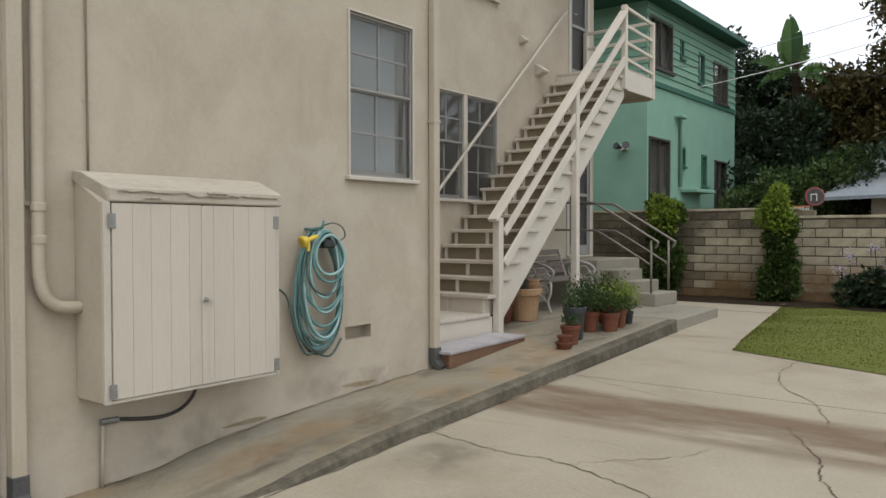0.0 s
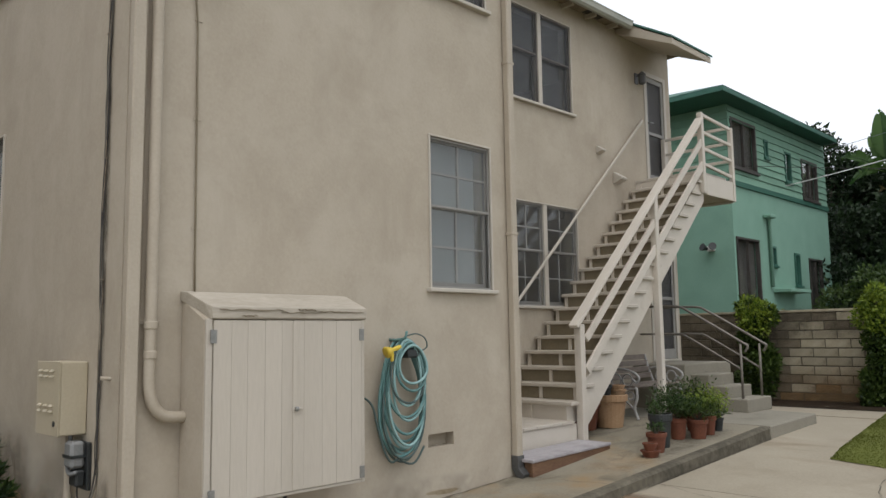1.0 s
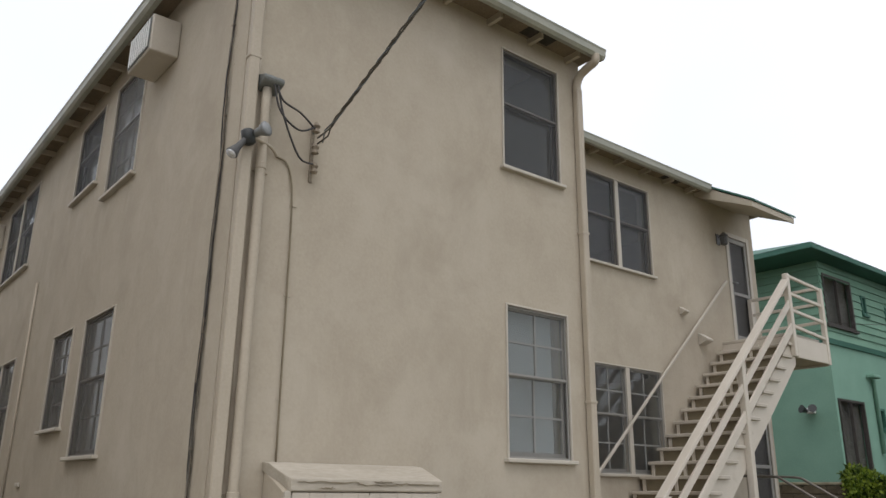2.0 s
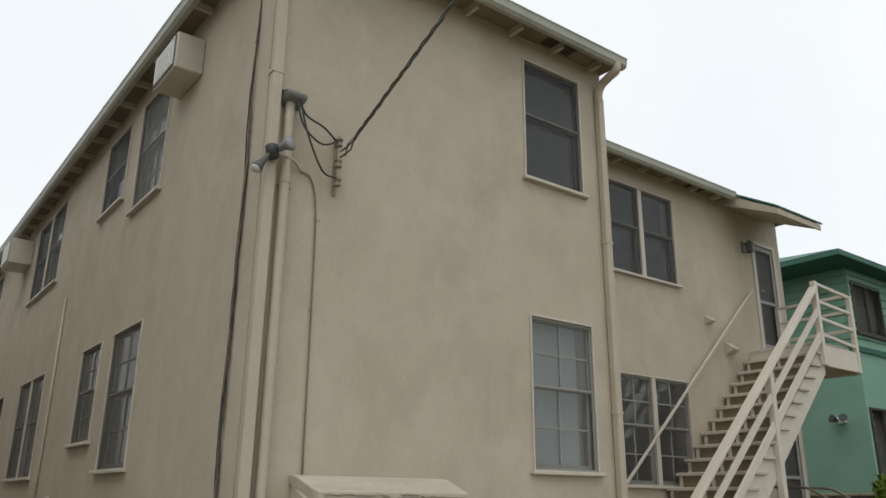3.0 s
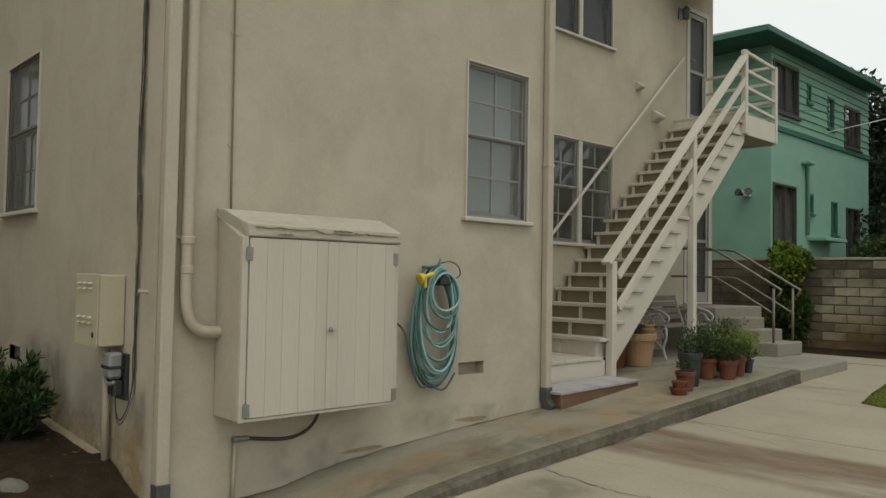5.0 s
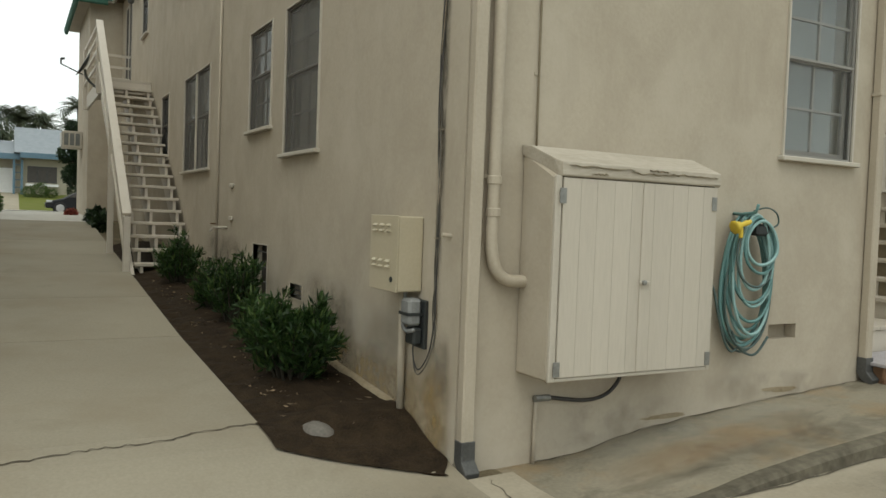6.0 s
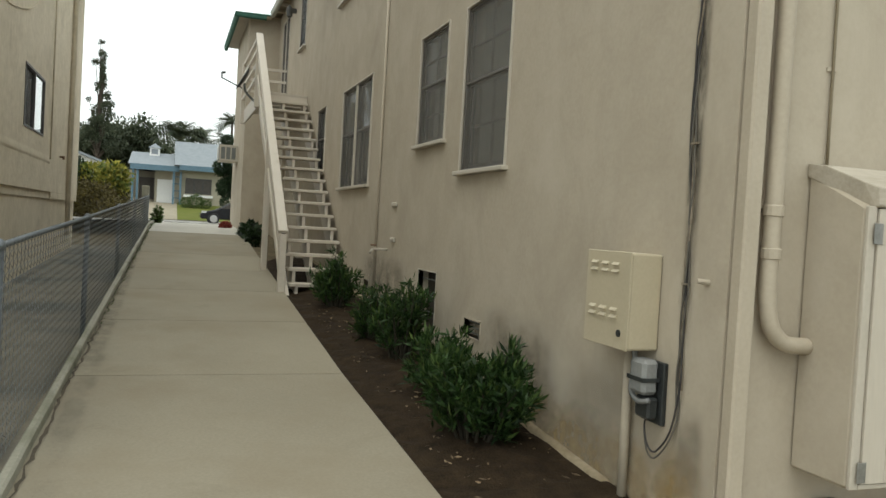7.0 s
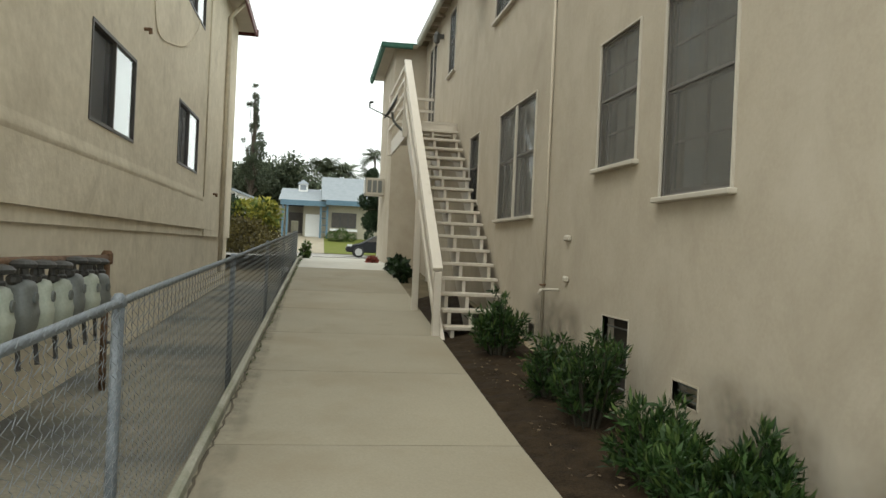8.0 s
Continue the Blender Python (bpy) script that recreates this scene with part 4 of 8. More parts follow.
def hip(bm, x0, x1, y0, y1, z, slope):
    half = min(x1 - x0, y1 - y0) / 2
    base = [bm.verts.new(p) for p in ((x0, y0, z), (x1, y0, z), (x1, y1, z), (x0, y1, z))]
    if x1 - x0 > y1 - y0:
        r = [bm.verts.new((x0 + half, (y0 + y1) / 2, z + half * slope)), bm.verts.new((x1 - half, (y0 + y1) / 2, z + half * slope))]
        for f in ((base[0], base[1], r[1], r[0]), (base[1], base[2], r[1]), (base[2], base[3], r[0], r[1]), (base[3], base[0], r[0])):
            bm.faces.new(f)
    else:
        r = [bm.verts.new(((x0 + x1) / 2, y0 + half, z + half * slope)), bm.verts.new(((x0 + x1) / 2, y1 - half, z + half * slope))]
        for f in ((base[0], base[1], r[0]), (base[1], base[2], r[1], r[0]), (base[2], base[3], r[1]), (base[3], base[0], r[0], r[1])):
            bm.faces.new(f)


bm = bmesh.new()
hip(bm, XW - 0.4, XR + OV, YS - OVS, Y2 + OV, EAVE + 0.165, 0.30)
part("shingles", bm, SHINGLE, roof)
bm = bmesh.new()
hip(bm, -12.0, XB + OV, YS - OVS, Y1 + 0.06, EAVE + 0.166, 0.295)
part("shingles", bm, SHINGLE, roof)
bm = bmesh.new()
hip(bm, XW - 0.5, XF + OV, YF - OV, 6.0, EAVE + 0.10, 0.28)
part("shingles", bm, SHINGLE, roof)
# eave boards, a darker brown than the rafter tails
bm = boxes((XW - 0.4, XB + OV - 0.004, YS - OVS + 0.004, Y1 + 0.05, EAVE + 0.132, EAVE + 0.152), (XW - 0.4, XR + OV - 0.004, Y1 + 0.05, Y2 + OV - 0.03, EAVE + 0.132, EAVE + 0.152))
part("soffit", bm, SHEATH, roof, "dark brown roof boards under the eave")
bm = boxes((XW - 0.5, XF + OV - 0.03, YF - OV + 0.03, YS - OV + 0.03, EAVE + 0.06, EAVE + 0.08))
part("soffit", bm, SOFFIT, roof)


def gutter(a, b, out, material=GUTTER):
    """A half-open metal gutter between two eave corners."""
    a, b, out = Vector(a), Vector(b), Vector(out)
    bm = bmesh.new()
    prof = [(0.0, 0.105), (0.0, 0.0), (0.05, -0.005), (0.080, 0.025), (0.088, 0.085), (0.10, 0.105), (0.088, 0.11), (0.075, 0.085), (0.02, 0.02), (0.01, 0.105)]
    rows = [[bm.verts.new(p + out * u + Vector((0, 0, v))) for u, v in prof] for p in (a, b)]
    for i in range(len(prof)):
        j = (i + 1) % len(prof)
        bm.faces.new((rows[0][i], rows[1][i], rows[1][j], rows[0][j]))
    bm.faces.new(rows[0])
    bm.faces.new(rows[1][::-1])
    bmesh.ops.recalc_face_normals(bm, faces=bm.faces)
    part("gutter", bm, material, roof)


E0 = EAVE
gutter((-19.55, YS - OVS, E0 + 0.02), (XB + OV, YS - OVS, E0 + 0.02), (0, -1, 0))
gutter((XB + OV, YS - OVS - 0.1, E0 + 0.06), (XB + OV, Y1 + 0.06, E0 + 0.06), (1, 0, 0))
gutter((XR + OV, Y1 + 0.08, E0 + 0.045), (XR + OV, 10.80, E0 + 0.045), (1, 0, 0))
gutter((XF + OV, YF - OV - 0.1, E0 - 0.03), (XF + OV, YS - OV - 0.1, E0 - 0.03), (1, 0, 0), SHINGLE)
gutter((XW - 0.5, YF - OV, E0 - 0.03), (XF + OV, YF - OV, E0 - 0.03), (0, -1, 0), SHINGLE)
tail = boxes((-0.02, 0.02, 0.045, 0.238, -0.035, 0.035))
me_tail = bpy.data.meshes.new("rafter_tail")
tail.to_mesh(me_tail)
tail.free()
me_tail.materials.append(SOFFIT)
for x in spread(-19.2, -3.9, 0.61):
    link("rafter_tail", me_tail, roof, m=pose(x, YS - 0.24, EAVE + 0.095))
for y in spread(2.9, 6.3, 0.61):
    link("rafter_tail", me_tail, roof, m=pose(XB + 0.24, y, EAVE + 0.095, 0, 0, 90))
for y in spread(7.2, 10.6, 0.61):
    link("rafter_tail", me_tail, roof, m=pose(XR + 0.24, y, EAVE + 0.095, 0, 0, 90))
for x, y in ((XR, 6.95), (XR, 9.9), (XB, 5.56), (XB, 3.75)):
    part("eave_vent", boxes((x + 0.04, x + 0.20, y, y + 0.40, EAVE + 0.124, EAVE + 0.130)), DARKVENT, roof)

# porch roof that carries on the slope over the upper door
porch = thing("porch_roof", pose(-4.6, 11.8, 5.8), "small projecting roof over the upstairs door with green shingles", "porch roof", kind="structure")
PX, PE = -4.18, EAVE - 0.10
bm = bmesh.new()
prism(bm, [(XR + 0.3, PE + 0.22), (PX + 0.04, PE - 0.17), (PX + 0.04, PE - 0.14), (XR + 0.3, PE + 0.25)], "y", 10.80, 12.08)
part("shingles", bm, SHINGLE, porch)
bm = bmesh.new()
prism(bm, [(XR + 0.002, PE + 0.16), (PX, PE - 0.25), (PX, PE - 0.18), (XR + 0.3, PE + 0.21), (XR + 0.002, PE + 0.23)], "y", 10.84, 12.02)
part("soffit", bm, SOFFIT, porch)
bm = bmesh.new()
prism(bm, [(XR + 0.30, PE + 0.03), (PX + 0.02, PE - 0.265), (PX + 0.02, PE - 0.175), (XR + 0.30, PE + 0.19)], "y", 10.815, 10.838)
part("barge_board", bm, SOFFIT, porch)
bm = boxes((PX + 0.002, PX + 0.025, 10.82, 12.04, PE - 0.265, PE - 0.175))
part("fascia_board", bm, SOFFIT, porch)


# ---- windows and doors ----
COUNT = {"window": 0, "door": 0}


def window(m, w, h, label, lights=1, grid=True, screen="dark", cover="", trim=0.019, sash=DARKSASH, sill=True):
    """A double-hung window set into the wall: x across, -y outward, z up from the sill."""
    COUNT["window"] += 1
    win = thing(f"window_{COUNT['window']}", m, label, "window", kind="structure")
    t = trim
    part("window_frame", boxes((-t, 0, -0.018, 0.10, 0, h + t), (w, w + t, -0.018, 0.10, 0, h + t), (0, w, -0.018, 0.10, h, h + t)), TRIM, win, local=True, bevel=0.004)
    if sill:
        part("window_sill", boxes((-t - 0.035, w + t + 0.035, -0.055, 0.10, -0.036, 0.0)), TRIM, win, local=True, bevel=0.006)
    unit_w = w / lights
    for k in range(lights):
        a, b = k * unit_w + (0.022 if k else 0), (k + 1) * unit_w - (0.054 if k < lights - 1 else 0)
        if k:
            part("mullion", boxes((a - 0.078, a, -0.012, 0.09, 0, h)), TRIM, win, local=True, bevel=0.003)
        for name, z0, z1, y in (("upper_sash", h * 0.525, h, 0.03), ("lower_sash", 0.0, h * 0.555, 0.062)):
            rows = [(a, a + 0.035, y, y + 0.03, z0, z1), (b - 0.035, b, y, y + 0.03, z0, z1), (a + 0.035, b - 0.035, y, y + 0.03, z1 - 0.035, z1),
                    (a + 0.035, b - 0.035, y, y + 0.03, z0, z0 + (0.06 if z0 == 0 else 0.03))]
            if grid:
                cx, cz = (a + b) / 2, (z0 + z1) / 2
                bars = [(cx - 0.009, cx + 0.009, y + 0.004, y + 0.026, z0 + 0.03, z1 - 0.03), (a + 0.035, cx - 0.009, y + 0.004, y + 0.026, cz - 0.009, cz + 0.009),
                         (cx + 0.009, b - 0.035, y + 0.004, y + 0.026, cz - 0.009, cz + 0.009)]
            s = part(name, boxes(*rows), sash, win, local=True)
            if grid:
                part("glazing_grid", boxes(*bars), BARS if sash is GREYSASH else sash, s, local=True)
            pane = part("pane", boxes((a + 0.03, b - 0.03, y + 0.013, y + 0.017, z0 + 0.025, z1 - 0.03)), GLASS, s, local=True)
            pane.visible_shadow = False
        if screen:
            sm = {"dark": SCREEN, "grey": SCREEN2, "fine": SCREEN3}[screen]
            part("screen_frame", boxes((a + 0.002, a + 0.02, 0.004, 0.018, 0.002, h - 0.002), (b - 0.02, b - 0.002, 0.004, 0.018, 0.002, h - 0.002),
                                       (a + 0.02, b - 0.02, 0.004, 0.018, h - 0.02, h - 0.002), (a + 0.02, b - 0.02, 0.004, 0.018, 0.002, 0.02),
                                       (a + 0.02, b - 0.02, 0.004, 0.018, h * 0.54 - 0.01, h * 0.54 + 0.01)), sash, win, local=True)
            bm = bmesh.new()
            v = [bm.verts.new(p) for p in ((a + 0.02, 0.011, 0.02), (b - 0.02, 0.011, 0.02), (b - 0.02, 0.011, h - 0.02), (a + 0.02, 0.011, h - 0.02))]
            bm.faces.new(v)
            part("insect_screen", bm, sm, win, local=True)
        if cover == "blind":
            part("blind", boxes((a + 0.02, b - 0.085, 0.13, 0.135, 0.03, h - 0.01)), BLIND, win, "drawn pale blind", local=True)
        elif cover == "curtain":
            bm = bmesh.new()
            n, rows = 36, []
            for i in range(n + 1):
                x = a + 0.02 + (b - a - 0.04) * i / n
                y = 0.15 + 0.014 * math.sin(i * 1.7) + 0.006 * math.sin(i * 0.6)
                rows.append((bm.verts.new((x, y, 0.02)), bm.verts.new((x, y, h - 0.02))))
            for p, q in zip(rows, rows[1:]):
                bm.faces.new((p[0], q[0], q[1], p[1]))
            part("curtain", bm, CURTAIN, win, "drawn grey curtain", local=True, smooth=True)
    return win


def on_back(y, z, x=XB):
    return pose(x, y, z, 0, 0, 90)


def on_side(x, z, y=YS):
    return pose(x, y, z)


def hole_window(plane, hole, label, **kw):
    u0, u1, z0, z1 = hole
    return window(on_side(u0, z0) if plane == "side" else on_back(u0, z0, plane), u1 - u0, z1 - z0, label, **kw)


hole_window(XB, win_back[0], "double-hung window with pale blinds behind a grid", screen="fine", cover="blind", sash=GREYSASH)
hole_window(XB, win_back[1], "dark screened upstairs double-hung window", grid=False, cover="")
hole_window(XR, win_recess[0], "paired screened windows with divided panes behind the stairs", lights=2, screen="fine", cover="", sash=GREYSASH)
hole_window(XR, win_recess[1], "paired dark screened upstairs windows", lights=2, grid=False)
hole_window("side", win_side[0], "tall screened window with a drawn curtain", screen="grey", cover="curtain")
hole_window("side", win_side[1], "small screened window with a high sill", screen="grey", cover="curtain")
hole_window("side", win_side[2], "wide paired screened windows with white mullion", lights=2, grid=False, screen="grey", cover="curtain")
hole_window("side", win_side[3], "narrow dark window beside the side stairs", grid=False)
hole_window("side", win_side[4], "upstairs screened window under the eave", screen="grey", cover="curtain")
hole_window("side", win_side[5], "small upstairs screened window", grid=False)
hole_window("side", win_side[6], "paired upstairs screened windows", lights=2, grid=False)
hole_window("side", win_side[7], "narrow upstairs window near the side landing", grid=False)
hole_window("side", win_side[8], "tall upstairs window beside the landing", lights=2, grid=False, sill=False)


def door(m, w, h, label):
    """A screen door in its frame: x across, -y outward."""
    COUNT["door"] += 1
    d = thing(f"door_{COUNT['door']}", m, label, "door", kind="structure")
    part("door_frame", boxes((-0.07, 0, -0.02, 0.10, 0, h + 0.07), (w, w + 0.07, -0.02, 0.10, 0, h + 0.07), (0, w, -0.02, 0.10, h, h + 0.07)), TRIM, d, local=True, bevel=0.004)
    part("threshold", boxes((-0.07, w + 0.07, -0.05, 0.10, -0.03, 0.0)), TRIM, d, local=True, bevel=0.004)
    part("door_leaf", boxes((0, w, 0.05, 0.09, 0.005, h)), DARKSASH, d, "dark inner door", local=True)
    rows = [(0.003, 0.06, 0.0, 0.03, 0.005, h - 0.003), (w - 0.06, w - 0.003, 0.0, 0.03, 0.005, h - 0.003), (0.06, w - 0.06, 0.0, 0.03, h - 0.08, h - 0.003),
            (0.06, w - 0.06, 0.0, 0.03, 0.005, 0.16), (0.06, w - 0.06, 0.0, 0.03, h * 0.46, h * 0.46 + 0.05)]
    sd = part("screen_door", boxes(*rows), GREYSASH, d, "grey screen door", local=True, bevel=0.003)
    bm = bmesh.new()
    bm.faces.new([bm.verts.new(p) for p in ((0.06, 0.014, 0.16), (w - 0.06, 0.014, 0.16), (w - 0.06, 0.014, h - 0.08), (0.06, 0.014, h - 0.08))])
    part("insect_screen", bm, SCREEN, sd, local=True)
    bm = bmesh.new()
    tube(bm, [(0.035, -0.005, 1.0), (0.035, -0.05, 1.0)], 0.014, 8)
    tube(bm, [(0.035, -0.05, 1.0), (0.12, -0.05, 1.0)], 0.01, 8)
    part("door_handle", bm, HINGE, sd, "small metal handle", local=True)
    return d


for u0, u1, z0, z1 in door_recess:
    door(on_back(u0, z0, XR), u1 - u0, z1 - z0, "upstairs screen door at the landing" if z0 > 2 else "ground floor screen door above the steps")


def wall_vent(m, w, h, label, slats):
    v = thing("foundation_vent", m, label, "vent", group="vents in the foot of the walls")
    if slats:
        part("vent_frame", boxes((-0.012, 0, -0.006, 0.05, -0.012, h + 0.012), (w, w + 0.012, -0.006, 0.05, -0.012, h + 0.012), (0, w, -0.006, 0.05, h, h + 0.012), (0, w, -0.006, 0.05, -0.012, 0)),
             STUCCO if h < 0.4 else TRIM, v, local=True)
    part("backing", boxes((0, w, 0.10, 0.12, 0, h)), DARKVENT if slats > 3 else PATCH, v, local=True)
    for k in range(slats):
        z = h * (k + 0.5) / slats
        part("slat", boxes((0, w, 0.035, 0.05, z - 0.004, z + 0.004)), GREYM, v, local=True)


wall_vent(on_back(5.30, 0.565), 0.31, 0.11, "small recessed vent low in the wall", 0)
wall_vent(on_side(-8.05, 0.42), 0.53, 0.61, "tall screened crawl space vent behind the bushes", 4)
wall_vent(on_side(-6.76, 0.60), 0.34, 0.13, "small vent behind the bushes", 3)
wall_vent(on_side(-10.25, 0.6), 0.25, 0.16, "small vent near the side stairs", 3)


# ---- back stairs ----
stairs = thing("back_stairs", pose(-4.6, 8, 0.3), "cream-painted wooden outdoor stairs with open risers", "stairs")
RISE, RUN, SX0, SX1 = 0.1818, 0.2034, XR + 0.03, -4.025
LAND, LY0, LY1 = 3.85, 11.25, 12.16


def tread_at(k):
    return LY0 - RUN * k, LAND - RISE * k


tread_me = bpy.data.meshes.new("tread")
bm = boxes((SX0, SX1 + 0.075, -0.03, 0.235, -0.042, 0.0))
bmesh.ops.bevel(bm, geom=list(bm.edges), offset=0.006, segments=1, affect="EDGES")
bm.to_mesh(tread_me)
bm.free()
tread_me.materials.append(TREADP)
for k in range(1, 18):
    y, z = tread_at(k)
    link("tread", tread_me, stairs, m=pose(0, y, z))
# boards behind the treads; the shade of the openings is in their dark colour
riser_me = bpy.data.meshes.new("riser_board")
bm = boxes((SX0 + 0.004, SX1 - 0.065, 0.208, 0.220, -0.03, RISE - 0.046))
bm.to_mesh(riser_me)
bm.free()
riser_me.materials.append(OLIVEBROWN)
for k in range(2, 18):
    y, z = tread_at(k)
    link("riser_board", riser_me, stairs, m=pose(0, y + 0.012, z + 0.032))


def carriage(x0, x1, mat_, label=""):
    """A sawtooth board under the treads."""
    top = []
    for k in range(17, 0, -1):
        y, z = tread_at(k)
        top += [(y, z - 0.043 - (RISE if k == 17 else 0) * 0.3), (y, z - 0.043)] if k == 17 else [(y, tread_at(k + 1)[1] - 0.043), (y, z - 0.043)]
    top += [(LY0, tread_at(1)[1] - 0.043), (LY0, LAND - 0.05)]
    y17, z17 = tread_at(17)
    bottom = [(LY0 + 0.05, LAND - 0.05), (LY0 + 0.05, LAND - 0.34), (y17 + 0.32, z17 - 0.16), (y17 + 0.1, z17 - 0.26), (y17, z17 - 0.26)]
    bm = bmesh.new()
    prism(bm, top + bottom, "x", x0, x1)
    part("carriage", bm, mat_, stairs, label)


for x in (SX0 + 0.03, (SX0 + SX1) / 2 - 0.02):
    carriage(x, x + 0.042, STAIRP)
carriage(SX1 - 0.06, SX1 - 0.012, STAIRP)
# boarding under the lowest tread
y17, z17 = tread_at(17)
part("riser_board", boxes((SX0 + 0.02, SX1 - 0.07, y17 + 0.02, y17 + 0.04, 0.55, z17 - 0.043)), STAIRP, stairs)
# outer skirt board, its foot cut level
bm = bmesh.new()
slope = RISE / RUN
ya, yb = 7.99, LY0 - 0.02


def line_z(y, off):
    return LAND - (LY0 - y) * slope + off


prism(bm, [(ya, 0.38), (8.10, 0.45), (yb, 3.38), (yb, line_z(yb, -0.05)), (ya, line_z(ya, -0.05))], "x", SX1 + 0.0, SX1 + 0.035)
part("skirt_board", bm, STAIRP, stairs, bevel=0.004)
PXR = SX1 + 0.075


def post(y, z0, z1, w=0.09, name="post"):
    part(name, boxes((PXR - w / 2, PXR + w / 2, y - w / 2, y + w / 2, z0, z1)), STAIRP, stairs, bevel=0.006)


post(7.96, 0.27, 1.61)
post(9.72, 0.38, 3.27, 0.085)
post(11.15, 3.48, 4.67, 0.075)
post(12.12, 3.46, 4.61, 0.065)
for y0, z0, y1, z1, w, h, name in ((7.85, 1.58, 11.14, 4.58, 0.12, 0.045, "hand_rail"), (8.07, 1.44, 11.15, 4.25, 0.035, 0.085, "side_rail"), (8.07, 1.09, 11.20, 3.95, 0.035, 0.105, "side_rail")):
    bm = bmesh.new()
    beam(bm, (PXR + (0 if w > 0.1 else 0.01), y0, z0), (PXR + (0 if w > 0.1 else 0.01), y1, z1), w, h)
    part(name, bm, STAIRP, stairs, bevel=0.005)
landing = thing("stair_landing", pose(-4.6, 11.9, 3.7), "cream-painted wooden landing with railings at the upstairs door", "landing")
part("deck", boxes((XR + 0.003, PXR - 0.12, LY0 + 0.0, LY1 + 0.01, LAND - 0.045, LAND)), TREADP, landing, bevel=0.005)
part("fascia_board", boxes((PXR - 0.02, PXR + 0.016, LY0 - 0.02, LY1 + 0.015, 3.47, 3.76)), STAIRP, landing, bevel=0.004)
part("fascia_board", boxes((XR + 0.003, PXR - 0.022, LY1 - 0.03, LY1 + 0.006, LAND - 0.40, LAND - 0.047)), STAIRP, landing)
part("fascia_board", boxes((XR + 0.003, PXR - 0.022, LY0 + 0.005, LY0 + 0.04, LAND - 0.18, LAND - 0.047)), STAIRP, landing)
part("underside", boxes((XR + 0.003, PXR - 0.022, LY0 + 0.045, LY1 - 0.035, LAND - 0.36, LAND - 0.33)), SOFFIT, landing)
for z0, z1 in ((4.65, 4.59), (4.39, 4.34), (4.15, 4.09), (3.92, 3.84)):
    bm = bmesh.new()
    beam(bm, (PXR, 11.15, z0), (PXR, 12.12, z1), 0.035, 0.045)
    part("side_rail", bm, STAIRP, landing, bevel=0.004)
for z in (4.62, 4.38, 4.10):
    bm = bmesh.new()
    beam(bm, (XR + 0.02, LY1 - 0.04, z), (PXR - 0.03, LY1 - 0.04, z), 0.03, 0.045)
    part("end_rail", bm, STAIRP, landing, bevel=0.004)
part("wall_post", boxes((XR + 0.005, XR + 0.07, LY1 - 0.075, LY1 - 0.005, LAND, 4.64)), STAIRP, landing, bevel=0.004)
grab = thing("wall_handrail", pose(XR, 9.8, 3.3), "slim white handrail fixed along the house wall", "handrail")
bm = bmesh.new()
beam(bm, (XR + 0.075, 8.0, 1.725), (XR + 0.075, 11.42, 4.83), 0.03, 0.036)
part("rail", bm, TRIM, grab, bevel=0.006)
for y in (8.9, 10.2, 11.2):
    z = 1.97 + (y - 8.27) * (4.83 - 1.97) / (11.42 - 8.27)
    bm = bmesh.new()
    tube(bm, [(XR, y, z - 0.05), (XR + 0.07, y, z - 0.02)], 0.012, 6)
    part("bracket", bm, TRIM, grab)

# low platform at the foot and the loose box step
plat = thing("stair_platform", pose(-4.6, 7.2, 0.2), "cream-painted platform at the foot of the stairs", "platform")
for k in range(6):
    y = Y1 + 0.006 + k * 0.222
    part("deck_board", boxes((XR + 0.004, SX1 + 0.06, y, y + 0.216, 0.52, 0.555)), TREADP, plat, bevel=0.004)
part("front_board", boxes((SX1 + 0.005, SX1 + 0.04, Y1 + 0.004, 7.90, 0.17, 0.518)), STAIRP, plat, bevel=0.004)
part("end_board", boxes((XR + 0.004, SX1, 7.81, 7.84, 0.30, 0.56)), STAIRP, plat)
BM = pose(-3.46, 6.45, -0.034, 0, 0, 4.3)
bstep = thing("box_step", pose(-3.66, 7.2, 0.24), "loose wooden box step with grey painted top and bare reddish sides", "step")
for x0, x1 in ((-0.40, -0.272), (-0.268, -0.137), (-0.133, 0.012)):
    part("deck_board", boxes((x0, x1, -0.012, 1.47, 0.352, 0.382), m=BM), DECKP, bstep, bevel=0.005)
part("side_board", boxes((-0.024, 0.0, 0.0, 1.46, 0.222, 0.350), m=BM), BAREWOOD, bstep, bevel=0.003)
part("side_board", boxes((-0.39, -0.366, 0.0, 1.46, 0.222, 0.350), m=BM), BAREWOOD, bstep)
for y0 in (0.03, 0.72, 1.43):
    part("cross_piece", boxes((-0.364, -0.026, y0, y0 + 0.024, 0.25, 0.350), m=BM), BAREWOOD, bstep)
for y0, y1, z in ((0.0, 0.08, 0.205), (1.36, 1.44, 0.23)):
    for x0 in (-0.36, -0.07):
        part("foot_block", boxes((x0, x0 + 0.05, y0 + 0.02, y1, z, 0.248), m=BM), BAREWOOD, bstep)


# ---- side stairs ----
sstairs = thing("side_stairs", pose(-12.5, 2.2, 0.5), "cream-painted wooden side stairs with open risers", "stairs")
SR, SRUN, SL, SXL, SYO = 0.181, 0.262, 3.70, -15.35, 1.80
n_side = 17
bm = boxes((-0.235, 0.03, SYO + 0.05, YS - 0.03, -0.042, 0.0))
bmesh.ops.bevel(bm, geom=list(bm.edges), offset=0.006, segments=1, affect="EDGES")
side_tread = bpy.data.meshes.new("tread")
bm.to_mesh(side_tread)
bm.free()
side_tread.materials.append(TREADP)
for k in range(1, n_side + 1):
    link("tread", side_tread, sstairs, m=pose(SXL + SRUN * k, 0, SL - SR * k))
